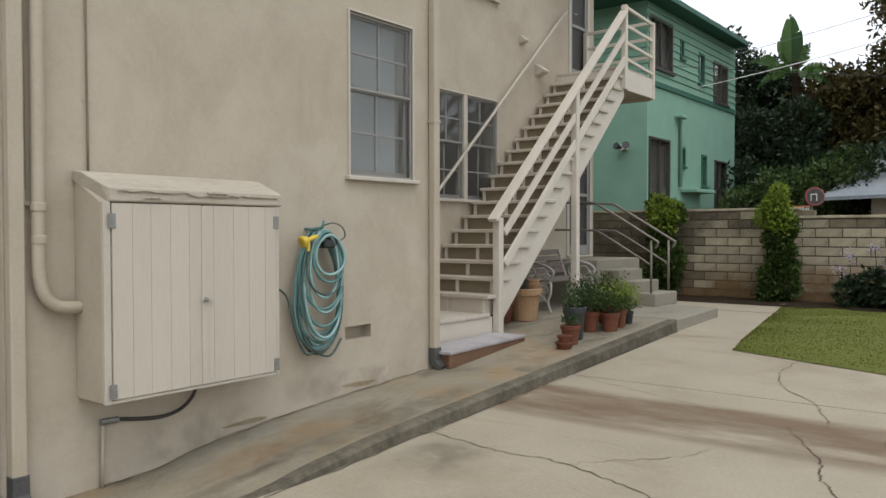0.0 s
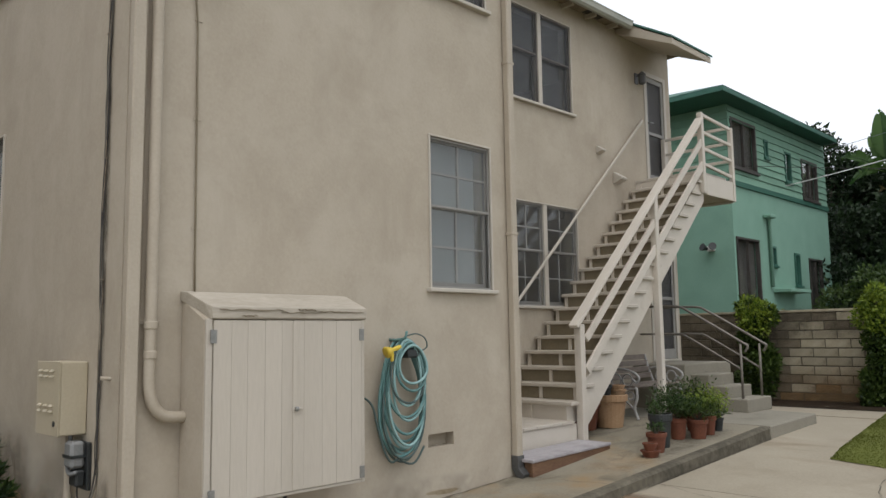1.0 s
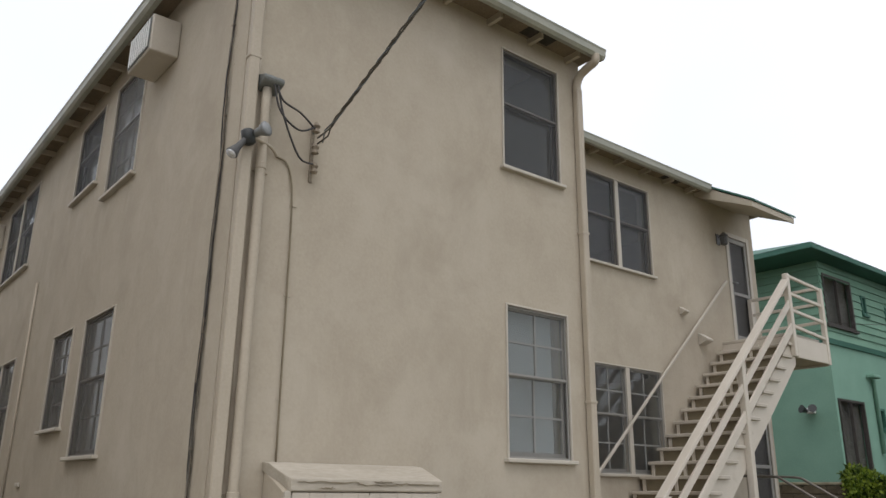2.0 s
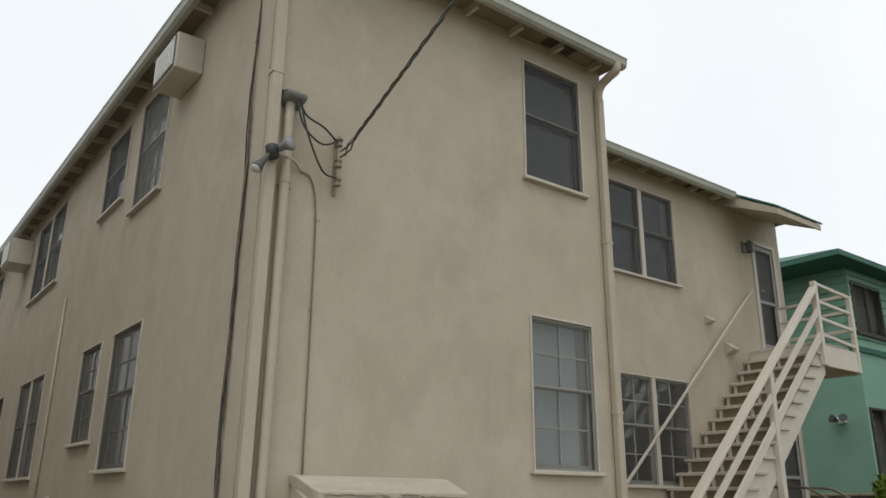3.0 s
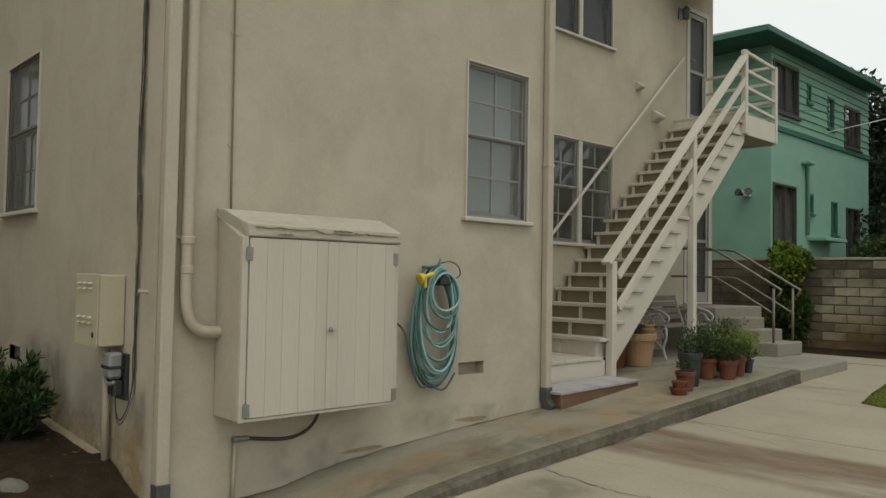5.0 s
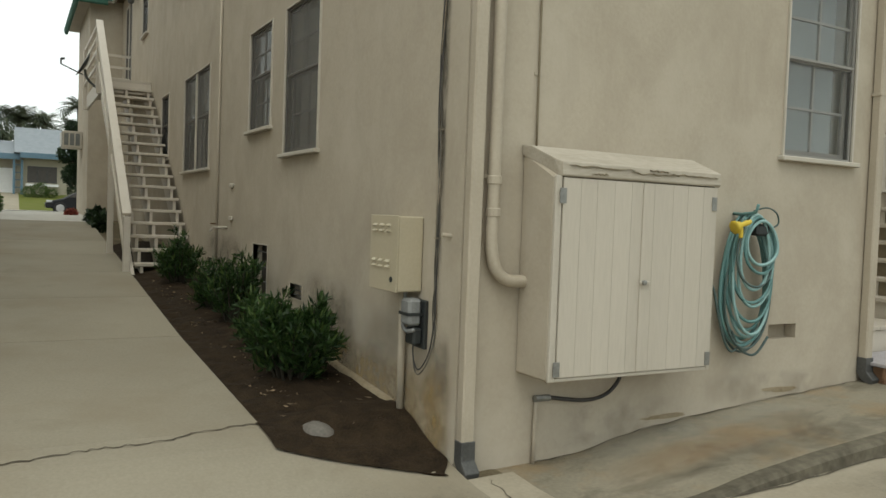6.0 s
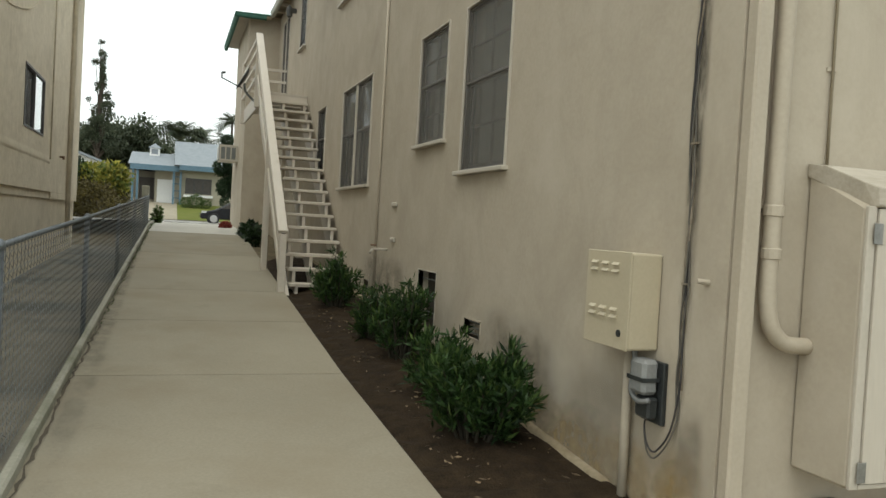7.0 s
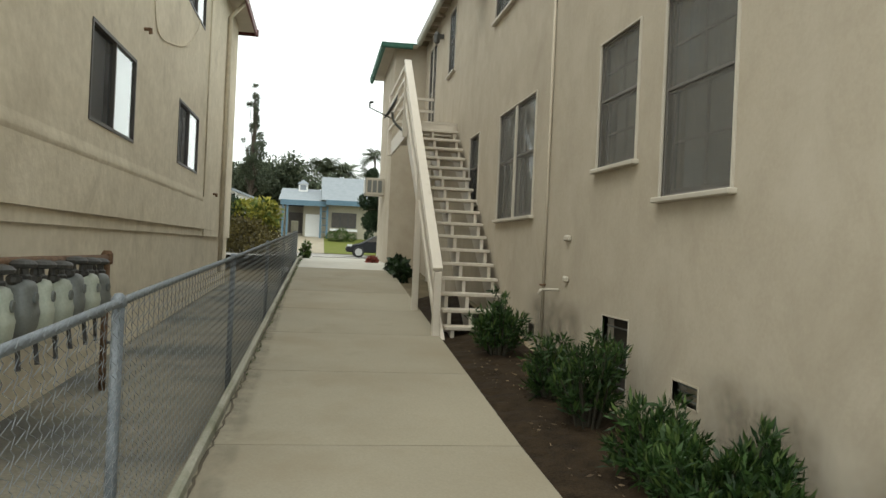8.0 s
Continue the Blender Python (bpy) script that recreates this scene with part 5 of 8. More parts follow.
for y in (SYO + 0.12, 2.18, YS - 0.11):
    top = []
    for k in range(n_side, 0, -1):
        x, z = SXL + SRUN * k, SL - SR * k - 0.043
        top += [(x, z - SR), (x, z)]
    poly = top + [(SXL, SL - SR - 0.043), (SXL, SL - 0.05), (SXL - 0.1, SL - 0.05), (SXL - 0.1, SL - 0.4), (SXL + SRUN * n_side - 0.3, SL - SR * (n_side + 1) - 0.05)]
    bm = bmesh.new()
    prism(bm, poly, "y", y, y + 0.042)
    part("carriage", bm, STAIRP, sstairs)


def sline(x, off):
    return SL - (x - SXL) * SR / SRUN + off


xb = SXL + SRUN * n_side
bm = bmesh.new()
prism(bm, [(xb + 0.10, 0.46), (xb + 0.10, sline(xb + 0.1, -0.1)), (SXL, sline(SXL, -0.12)), (SXL, sline(SXL, -0.40)), (xb - 0.25, 0.46)], "y", SYO, SYO + 0.045)
part("skirt_board", bm, STAIRP, sstairs, bevel=0.004)
for x, z0, z1, w in ((-10.98, 0.42, 1.24, 0.08), (-13.0, 0.50, 2.86, 0.07), (SXL - 0.02, SL - 0.3, 4.70, 0.08)):
    part("post", boxes((x - w / 2, x + w / 2, SYO - 0.09, SYO - 0.002, z0, z1)), STAIRP, sstairs, bevel=0.005)
for z0, z1, w, h in ((1.27, 4.71, 0.12, 0.045), (0.92, 4.30, 0.03, 0.08), (0.62, 3.95, 0.03, 0.09)):
    bm = bmesh.new()
    beam(bm, (-10.97, SYO - 0.05, z0), (SXL - 0.02, SYO - 0.05, z1), w, h)
    part("hand_rail" if w > 0.1 else "side_rail", bm, STAIRP, sstairs, bevel=0.005)
slanding = thing("side_landing", pose(-17, 2.2, 3.6), "cream-painted wooden side landing with railings", "landing")
part("deck", boxes((XF + 1.6, SXL - 0.02, SYO + 0.02, YS - 0.004, SL - 0.045, SL)), TREADP, slanding)
part("fascia_board", boxes((XF + 1.6, SXL - 0.02, SYO - 0.02, SYO + 0.018, SL - 0.28, SL + 0.005)), STAIRP, slanding)
part("fascia_board", boxes((SXL - 0.06, SXL - 0.025, SYO + 0.02, YS - 0.004, SL - 0.24, SL - 0.047)), STAIRP, slanding)
for z in (4.68, 4.45, 4.2, 3.95):
    bm = bmesh.new()
    beam(bm, (SXL, SYO - 0.05, z), (XF + 1.62, SYO - 0.05, z), 0.04, 0.055)
    part("side_rail", bm, STAIRP, slanding)
    if z < 4.6:
        bm = bmesh.new()
        beam(bm, (XF + 1.62, SYO - 0.05, z + 0.2), (XF + 1.62, YS - 0.01, z + 0.2), 0.04, 0.05)
        part("end_rail", bm, STAIRP, slanding)
for x in (XF + 1.64,):
    part("post", boxes((x - 0.04, x + 0.04, SYO - 0.09, SYO - 0.01, 3.42, 4.7)), STAIRP, slanding, bevel=0.004)
for x in (-17.6,):
    part("leg", boxes((x - 0.04, x + 0.04, YS - 0.12, YS - 0.04, 0.6, SL - 0.045)), STAIRP, slanding, bevel=0.004)


# ---- fittings on the back wall ----
cab = thing("wall_cabinet", pose(XB, 3.69, 0.5), "cream-painted outdoor wall cabinet with two plank doors and sloping lid", "cabinet")
CX, CY0, CY1, CZ0, CZ1 = -3.345, 3.06, 4.335, 0.465, 1.725
bm = bmesh.new()
prism(bm, [(XB + 0.002, CZ0), (CX + 0.0, CZ0), (CX + 0.0, CZ1 - 0.09), (XB + 0.002, CZ1 + 0.06)], "y", CY0, CY0 + 0.05)
part("side_panel", bm, STUCCO, cab, "stucco-faced side", bevel=0.012)
bm = bmesh.new()
prism(bm, [(XB + 0.002, CZ0), (CX + 0.0, CZ0), (CX + 0.0, CZ1 - 0.09), (XB + 0.002, CZ1 + 0.06)], "y", CY1 - 0.05, CY1)
part("side_panel", bm, STUCCO, cab, "stucco-faced side", bevel=0.008)
part("bottom_panel", boxes((XB + 0.002, CX - 0.002, CY0 + 0.05, CY1 - 0.05, CZ0, CZ0 + 0.03)), CREAM, cab)
bm = bmesh.new()
n_l = 14
rows = []
for i in range(n_l + 1):
    y = CY0 - 0.012 + (CY1 - CY0 + 0.024) * i / n_l
    w = 0.006 * noise.noise(Vector((0, y * 5, 1)))
    inset = 0.045 if i == 0 else 0.0
    rows.append([bm.verts.new(p) for p in ((XB + 0.003, y, CZ1 + 0.10), (XB + 0.10, y, CZ1 + 0.088 + w), (CX - 0.03, y + inset * 0.6, CZ1 + 0.012 + w), (CX + 0.030 + w, y + inset, CZ1 - 0.012), (CX + 0.034, y + inset, CZ1 - 0.085 + w), (CX + 0.02, y + inset, CZ1 - 0.095), (CX - 0.01, y + inset, CZ1 - 0.09), (XB + 0.003, y, CZ1 + 0.04))])
for a, b in zip(rows, rows[1:]):
    for i in range(8):
        j = (i + 1) % 8
        bm.faces.new((a[i], b[i], b[j], a[j]))
bm.faces.new(rows[0])
bm.faces.new(rows[-1][::-1])
bmesh.ops.recalc_face_normals(bm, faces=bm.faces)
lid = part("lid", bm, LID, cab, "weathered sloping lid with peeling paint", bevel=0.004)
rng_l = random.Random(12)
for y0, y1, z in ((3.14, 3.62, CZ1 - 0.030), (3.60, 3.98, CZ1 - 0.046), (3.92, 4.31, CZ1 - 0.036), (3.30, 3.42, CZ1 - 0.07), (3.74, 3.90, CZ1 - 0.026)):
    bm = bmesh.new()
    prev = None
    for i in range(13):
        y, zc = y0 + (y1 - y0) * i / 12, z + rng_l.uniform(-0.006, 0.006)
        w = rng_l.uniform(0.0008, 0.0032) * math.sin(math.pi * (i + 0.5) / 13) + 0.0006
        row = [bm.verts.new((CX + 0.0415, y, zc - w)), bm.verts.new((CX + 0.0415, y, zc + w)), bm.verts.new((CX + 0.028, y, zc + w)), bm.verts.new((CX + 0.028, y, zc - w))]
        if prev:
            for q in range(4):
                bm.faces.new((prev[q], row[q], row[(q + 1) % 4], prev[(q + 1) % 4]))
        prev = row
    part("paint_crack", bm, OLIVEBROWN, lid)
part("face_frame", boxes((CX, CX + 0.018, CY0, CY0 + 0.045, CZ0, CZ1 - 0.09), (CX, CX + 0.018, CY1 - 0.03, CY1, CZ0, CZ1 - 0.09), (CX, CX + 0.018, CY0 + 0.045, CY1 - 0.03, CZ0, CZ0 + 0.022)),
     CREAM, cab, bevel=0.003)
mid = (CY0 + CY1) / 2 + 0.01
for y0, y1, cuts_ in ((CY0 + 0.05, mid - 0.004, (0.0, 0.21, 0.41, 0.63, 0.85, 1.0)), (mid + 0.004, CY1 - 0.034, (0.0, 0.14, 0.40, 0.61, 0.84, 1.0))):
    leaf = part("door", boxes((CX + 0.002, CX + 0.012, y0, y1, CZ0 + 0.028, CZ1 - 0.10)), PLANKPAINT, cab)
    w = y1 - y0
    for u, v in zip(cuts_, cuts_[1:]):
        bm = boxes((CX + 0.0125, CX + 0.026, y0 + u * w + 0.0007, y0 + v * w - 0.0007, CZ0 + 0.026, CZ1 - 0.10))
        part("plank", bm, PLANKPAINT, leaf, bevel=0.0009)
    edge = y0 if y0 < mid - 0.2 else y1
    for z in (CZ0 + 0.072, CZ1 - 0.205):
        s = 1 if edge == y0 else -1
        part("hinge", boxes((CX + 0.0262, CX + 0.031, edge - s * 0.026, edge + s * 0.02, z - 0.04, z + 0.045)) if s > 0 else
             boxes((CX + 0.0262, CX + 0.031, edge - 0.022, edge + 0.022, z - 0.04, z + 0.045)), HINGE, leaf, "small zinc hinge", bevel=0.001)
    if edge == y1:
        part("batten", boxes((CX + 0.0262, CX + 0.034, y0 - 0.012, y0 + 0.03, CZ0 + 0.03, CZ1 - 0.11)), PLANKPAINT, leaf, bevel=0.002)
        bm = bmesh.new()
        lathe(bm, [(0.012, 0), (0.016, 0.01), (0.016, 0.024), (0.006, 0.03)], 10)
        bm.transform(pose(CX + 0.034, y0 + 0.008, 1.03, 0, 90, 0))
        part("latch", bm, HINGE, leaf, "small metal latch")
        part("latch_bar", boxes((CX + 0.036, CX + 0.046, y0 - 0.02, y0 + 0.06, 1.02, 1.038)), CREAM, leaf, bevel=0.002)

drip = thing("cabinet_cable", pose(XB, 3.4, 0.45), "black cable looping under the cabinet into a grey fitting", "cable")
bm = bmesh.new()
tube(bm, curve_points([(XB + 0.03, 3.30, 0.30), (XB + 0.03, 3.43, 0.278), (XB + 0.035, 3.57, 0.262), (XB + 0.045, 3.68, 0.272), (XB + 0.05, 3.77, 0.31), (XB + 0.06, 3.83, 0.385), (XB + 0.07, 3.845, 0.48)], 6), 0.0125, 8)
part("cable", bm, CABLE, drip, smooth=True)
bm = bmesh.new()
tube(bm, [(XB + 0.03, 3.195, 0.30), (XB + 0.03, 3.305, 0.298)], 0.021, 8)
part("fitting", bm, HINGE, drip)
bm = bmesh.new()
tube(bm, [(XB + 0.02, 3.215, 0.30), (XB + 0.018, 3.205, -0.12)], 0.013, 8)
part("conduit", bm, STUCCO, drip, smooth=True)


def strap(bm, x, y, z, r, h=0.05):
    lathe(bm, [(r, -h / 2), (r + 0.006, -h / 2 + 0.004), (r + 0.006, h / 2 - 0.004), (r, h / 2)], 14, (x, y, z))


riser = thing("service_conduit", pose(XB, 2.87, 3), "painted round service conduit with weatherhead on the wall", "conduit")
bm = bmesh.new()
rx = XB + 0.055
tube(bm, curve_points([(rx, 2.83, 4.56), (rx, 2.83, 3.0), (rx, 2.828, 1.6), (rx, 2.826, 1.30), (rx, 2.832, 1.19), (rx, 2.857, 1.10), (rx, 2.905, 1.045), (rx, 2.96, 1.022), (rx, 3.062, 1.015)], 6), 0.037, 14)
part("pipe", bm, PIPEP, riser, smooth=True)
for z in (1.60, 1.415, 3.92):
    bm = bmesh.new()
    strap(bm, rx, 2.83, z, 0.038)
    part("coupling", bm, STUCCO, riser, smooth=False)
for z in (1.62, 3.9):
    part("clamp", boxes((XB + 0.002, XB + 0.02, 2.76, 2.91, z - 0.012, z + 0.012)), STUCCO, riser, bevel=0.002)
bm = bmesh.new()
prism(bm, [(XB + 0.004, 4.54), (XB + 0.13, 4.58), (XB + 0.15, 4.60), (XB + 0.15, 4.63), (XB + 0.004, 4.68)], "y", 2.76, 2.93)
part("weatherhead", bm, GREYM, riser, "grey metal weatherhead box", bevel=0.008)
drop = thing("service_drop", pose(XB, 3.4, 4.2), "twisted overhead service cable anchored to the wall", "cable")
for k, z in enumerate((4.37, 4.19, 4.03)):
    bm = bmesh.new()
    lathe(bm, [(0.012, -0.05), (0.03, -0.04), (0.02, -0.01), (0.032, 0.01), (0.02, 0.03), (0.012, 0.045)], 10, (XB + 0.06, 3.27, z))
    part("insulator", bm, OLDCLAY, drop, "weathered insulator")
    bm = bmesh.new()
    tube(bm, [(XB, 3.27, z - 0.03), (XB + 0.07, 3.27, z - 0.03)], 0.010, 6)
    part("bracket", bm, GREYM, drop)
part("rack", boxes((XB + 0.002, XB + 0.012, 3.255, 3.285, 3.92, 4.41)), OLDCLAY, drop)
for k, (y0, z0, y1, z1, sag, m_) in enumerate(((2.86, 4.58, 3.25, 4.36, 0.20, CABLE), (2.88, 4.58, 3.25, 4.35, 0.05, CABLE), (2.89, 4.58, 3.25, 4.05, 0.26, CABLE))):
    bm = bmesh.new()
    tube(bm, curve_points([(XB + 0.12, y0, z0), (XB + 0.15, y0 + 0.05, z0 - 0.10 - sag * 0.6), (XB + 0.12, (y0 + y1) / 2 + 0.03, (z0 + z1) / 2 - sag), (XB + 0.07, y1, z1)], 6), 0.008, 6)
    part("lead", bm, m_, drop, smooth=True)
start, end = Vector((XB + 0.08, 3.29, 4.25)), Vector((14.4, 0.77, 8.5))
for k in range(3):
    bm = bmesh.new()
    pts = []
    for i in range(161):
        t = i / 160
        p = start.lerp(end, t)
        p.z -= 0.9 * t * (1 - t)
        a = t * 260 + k * 2.094
        pts.append(p + Vector((0, math.cos(a), math.sin(a))) * (0.011 if t > 0.012 else 0.03))
    tube(bm, pts, 0.007 if k else 0.006, 5)
    part("cable", bm, CABLEG if k else GALV, drop, smooth=True)
thin = thing("thin_conduit", pose(XB, 3.15, 3), "thin painted conduit down the wall to the cabinet", "conduit")
bm = bmesh.new()
tube(bm, curve_points([(XB + 0.012, 2.97, 4.05), (XB + 0.012, 3.05, 4.03), (XB + 0.012, 3.10, 3.93), (XB + 0.012, 3.125, 3.75), (XB + 0.012, 3.135, 3.4), (XB + 0.012, 3.145, 1.82)], 6), 0.007, 8)
part("pipe", bm, OLIVEBROWN, thin, smooth=True)
for z in (2.25, 3.0, 3.7):
    part("clip", boxes((XB + 0.001, XB + 0.008, 3.115, 3.17, z - 0.008, z + 0.008)), STUCCO, thin)
flood = thing("flood_light", pose(XB, 2.86, 4.1), "twin-head security flood light in dark housing", "flood light")
bm = bmesh.new()
tube(bm, curve_points([(XB + 0.02, 2.97, 4.05), (XB + 0.06, 2.90, 4.09), (XB + 0.10, 2.78, 4.10), (XB + 0.12, 2.70, 4.09)], 4), 0.012, 8)
part("arm", bm, PIPEP, flood, smooth=True)
bm = bmesh.new()
lathe(bm, [(0.03, -0.06), (0.05, -0.045), (0.05, 0.045), (0.03, 0.06)], 14)
bm.transform(pose(XB + 0.12, 2.685, 4.09, 15, 0, 20))
part("base", bm, BLACKP, flood, smooth=True)
for at, way, length in (((XB + 0.12, 2.72, 4.12), (0.75, 0.30, 0.12), 1.0), ((XB + 0.13, 2.66, 4.06), (0.02, -0.55, -0.80), 1.3)):
    m_ = Matrix.Translation(at) @ Vector(way).to_track_quat("Z", "Y").to_matrix().to_4x4()
    bm = bmesh.new()
    k_ = 0.72 if length > 1.1 else 0.9
    lathe(bm, [(0.026 * k_, 0), (0.032 * k_, 0.03 * length), (0.036 * k_, 0.07 * length), (0.060 * k_, 0.115 * length), (0.064 * k_, 0.125 * length), (0.064 * k_, 0.13 * length)], 18)
    bm.transform(m_)
    head = part("lamp_head", bm, PLASTER if length > 1.1 else GREYL, flood, "dark lamp holder" if length > 1.1 else "grey lamp bulb", smooth=True)
    bm = bmesh.new()
    lathe(bm, [(0.060 * k_, 0.128 * length), (0.05 * k_, 0.140 * length), (0.004, 0.147 * length)], 18)
    bm.transform(m_)
    part("lens", bm, LAMPGLASS if length > 1.1 else BULB, head, "silvered lamp face" if length > 1.1 else "grey frosted lamp face", smooth=True)
bm = bmesh.new()
tube(bm, [(XB + 0.12, 2.68, 4.07), (XB + 0.13, 2.65, 4.04)], 0.014, 8)
part("elbow", bm, BLACKP, flood)

# downspouts
def downspout(y, top, foot, label, kick, bend):
    d = thing("downspout", pose(XB, y, foot), label, "downspout", group="downspouts of the back wall")
    x0 = XB + 0.006
    bm = boxes((x0, x0 + 0.075, y - 0.042, y + 0.042, foot + 0.18, top))
    part("pipe", bm, PIPEP, d, bevel=0.01)
    for z in ((foot + 2.3, foot + 4.0) if bend else (foot + 4.9,)):
        part("strap", boxes((x0 - 0.004, x0 + 0.079, y - 0.05, y + 0.05, z - 0.012, z + 0.012)), PIPEP, d, bevel=0.002)
    bm = bmesh.new()
    prism(bm, [(x0 - 0.002, foot + 0.21), (x0 + 0.08, foot + 0.21), (x0 + 0.083, foot + 0.10), (x0 + 0.14, foot + 0.045), (x0 + 0.125, foot + 0.004), (x0 + 0.05, foot + 0.02), (x0 - 0.002, foot + 0.09)], "y", y - 0.047, y + 0.047)
    part("shoe", bm, PLASTER, d, "dark weathered metal shoe", bevel=0.004)
    if bend:
        bm = bmesh.new()
        pts = curve_points([(x0 + 0.035, y, top - 0.05), (x0 + 0.035, y, top + 0.06), (x0 + 0.09, y, top + 0.15), (x0 + 0.20, y + 0.005, top + 0.20), (XB + OV + 0.035, y + 0.01, top + 0.235), (XB + OV + 0.045, y + 0.01, EAVE + 0.08)], 5)
        tube(bm, pts, 0.047, 10)
        part("offset", bm, PIPEP, d, smooth=True)


downspout(2.705, 6.12, -0.11, "square cream downspout at the house corner", 1, False)
downspout(6.42, 5.82, 0.172, "square cream downspout beside the stairs", 1, True)
part_line = thing("corner_pipe", pose(XB, 2.83, 3), "thin old pipe beside the corner downspout", "pipe")
bm = bmesh.new()
tube(bm, [(XB + 0.012, 2.772, 5.9), (XB + 0.012, 2.772, 1.7)], 0.010, 6)
part("pipe", bm, PIPEP, part_line, smooth=True)

# garden hose on its hook
hose = thing("garden_hose", pose(XB, 4.95, 1.5), "coiled teal garden hoses hung on a wall hook", "hose")
rng_h = random.Random(5)


def hose_loop(k, cy, half, top, low, r, material, lean=0.0):
    """One hanging turn of hose: narrow over the hook, slack and rounder below."""
    x0, pts, ph = XB + 0.035 + 0.0115 * k, [], rng_h.uniform(0, 6.28)
    for i in range(40):
        q = 2 * math.pi * i / 40
        v = 0.5 - 0.5 * math.cos(q)
        w = half * math.sin(q) * (0.80 + 0.28 * v) * (1 + 0.05 * math.sin(2 * q + ph))
        pts.append((x0 + 0.012 * math.sin(q + ph) + 0.02 * v, cy + w + lean * v, top + (low - top) * v + 0.008 * math.sin(3 * q + ph)))
    bm = bmesh.new()
    tube(bm, pts, r, 8, True)
    part("coil", bm, material, hose, smooth=True)


HOSES = (HOSED, HOSEA, HOSEB, HOSEA, HOSEA, HOSEB, HOSED, HOSEA, HOSEB, HOSEA, HOSEB, HOSED, HOSEB, HOSEA, HOSEB)
HALF = (0.235, 0.245, 0.24, 0.225, 0.235, 0.215, 0.225, 0.205, 0.195, 0.20, 0.18, 0.19, 0.165, 0.175, 0.15)
LOW = (0.50, 0.60, 0.57, 0.66, 0.55, 0.62, 0.53, 0.72, 0.63, 0.86, 0.84, 0.97, 0.96, 1.07, 1.13)
for k in range(15):
    hose_loop(k * 0.85, 4.945 + rng_h.uniform(-0.02, 0.02), HALF[k], 1.465 + rng_h.uniform(-0.04, 0.02), LOW[k], 0.0115 if HOSES[k] is not HOSED else 0.009, HOSES[k], rng_h.uniform(-0.02, 0.03))
bm = bmesh.new()
tube(bm, curve_points([(XB + 0.16, 5.10, 0.62), (XB + 0.12, 5.02, 0.49), (XB + 0.09, 4.90, 0.53), (XB + 0.10, 4.80, 0.66)], 6), 0.009, 8)
part("loose_end", bm, HOSED, hose, smooth=True)
bm = bmesh.new()
tube(bm, curve_points([(XB + 0.03, 4.585, 1.03), (XB + 0.06, 4.64, 0.96), (XB + 0.08, 4.68, 0.78), (XB + 0.09, 4.74, 0.60), (XB + 0.10, 4.80, 0.52), (XB + 0.10, 4.88, 0.55)], 6), 0.009, 8)
part("loose_end", bm, HOSED, hose, smooth=True)
bm = bmesh.new()
tube(bm, curve_points([(XB + 0.15, 4.90, 1.50), (XB + 0.18, 5.00, 1.525), (XB + 0.18, 5.10, 1.49), (XB + 0.17, 5.135, 1.42), (XB + 0.16, 5.08, 1.385)], 6), 0.006, 6)
part("loose_end", bm, HOSED, hose, smooth=True)
bm = bmesh.new()
tube(bm, [(XB, 4.875, 1.48), (XB + 0.08, 4.875, 1.475), (XB + 0.19, 4.875, 1.49), (XB + 0.21, 4.875, 1.545)], 0.011, 8)
part("hook", bm, HOSEA, hose, smooth=True)
part("hook_block", boxes((XB + 0.02, XB + 0.17, 4.93, 5.06, 1.33, 1.41)), BLACKP, hose, "black hose bracket", bevel=0.015)
bm = bmesh.new()
lathe(bm, [(0.014, 0), (0.02, 0.04), (0.015, 0.07), (0.045, 0.13), (0.048, 0.145), (0.03, 0.15)], 12)
bm.transform(Matrix.Translation((XB + 0.20, 4.815, 1.425)) @ Euler((radians(108), 0, radians(-8))).to_matrix().to_4x4())
part("sprayer", bm, YELLOW, hose, "yellow spray nozzle", smooth=True)
part("sprayer_grip", boxes((XB + 0.19, XB + 0.215, 4.71, 4.735, 1.31, 1.385)), YELLOW, hose, bevel=0.006)

# small wall fittings behind the stairs
for y, z, s in ((10.25, 4.19, 0.7), (10.70, 3.83, 1.0)):
    hood = thing("vent_hood", on_back(y, z, XR), "small cream-painted vent hood on the wall", "vent", group="vent hoods on the recessed wall")
    bm = bmesh.new()
    prism(bm, [(0.0, -0.10 * s), (-0.14 * s, -0.05 * s), (-0.15 * s, -0.02 * s), (0.0, 0.08 * s)], "x", -0.08 * s, 0.08 * s)
    part("hood", bm, TRIM, hood, local=True, bevel=0.003)
sconce = thing("wall_sconce", on_back(11.40, 5.52, XR), "small dark wall lantern beside the upstairs door", "wall lamp")
part("back_plate", boxes((-0.05, 0.05, -0.015, 0.0, -0.09, 0.09)), PLASTER, sconce, local=True, bevel=0.004)
bm = bmesh.new()
lathe(bm, [(0.02, -0.12), (0.055, -0.10), (0.06, 0.03), (0.07, 0.04), (0.02, 0.09)], 10, (0, -0.11, 0))
part("lantern", bm, PLASTER, sconce, local=True)
bm = bmesh.new()
tube(bm, [(0, -0.01, 0.03), (0, -0.08, 0.06)], 0.008, 6)
part("arm", bm, PLASTER, sconce, local=True)

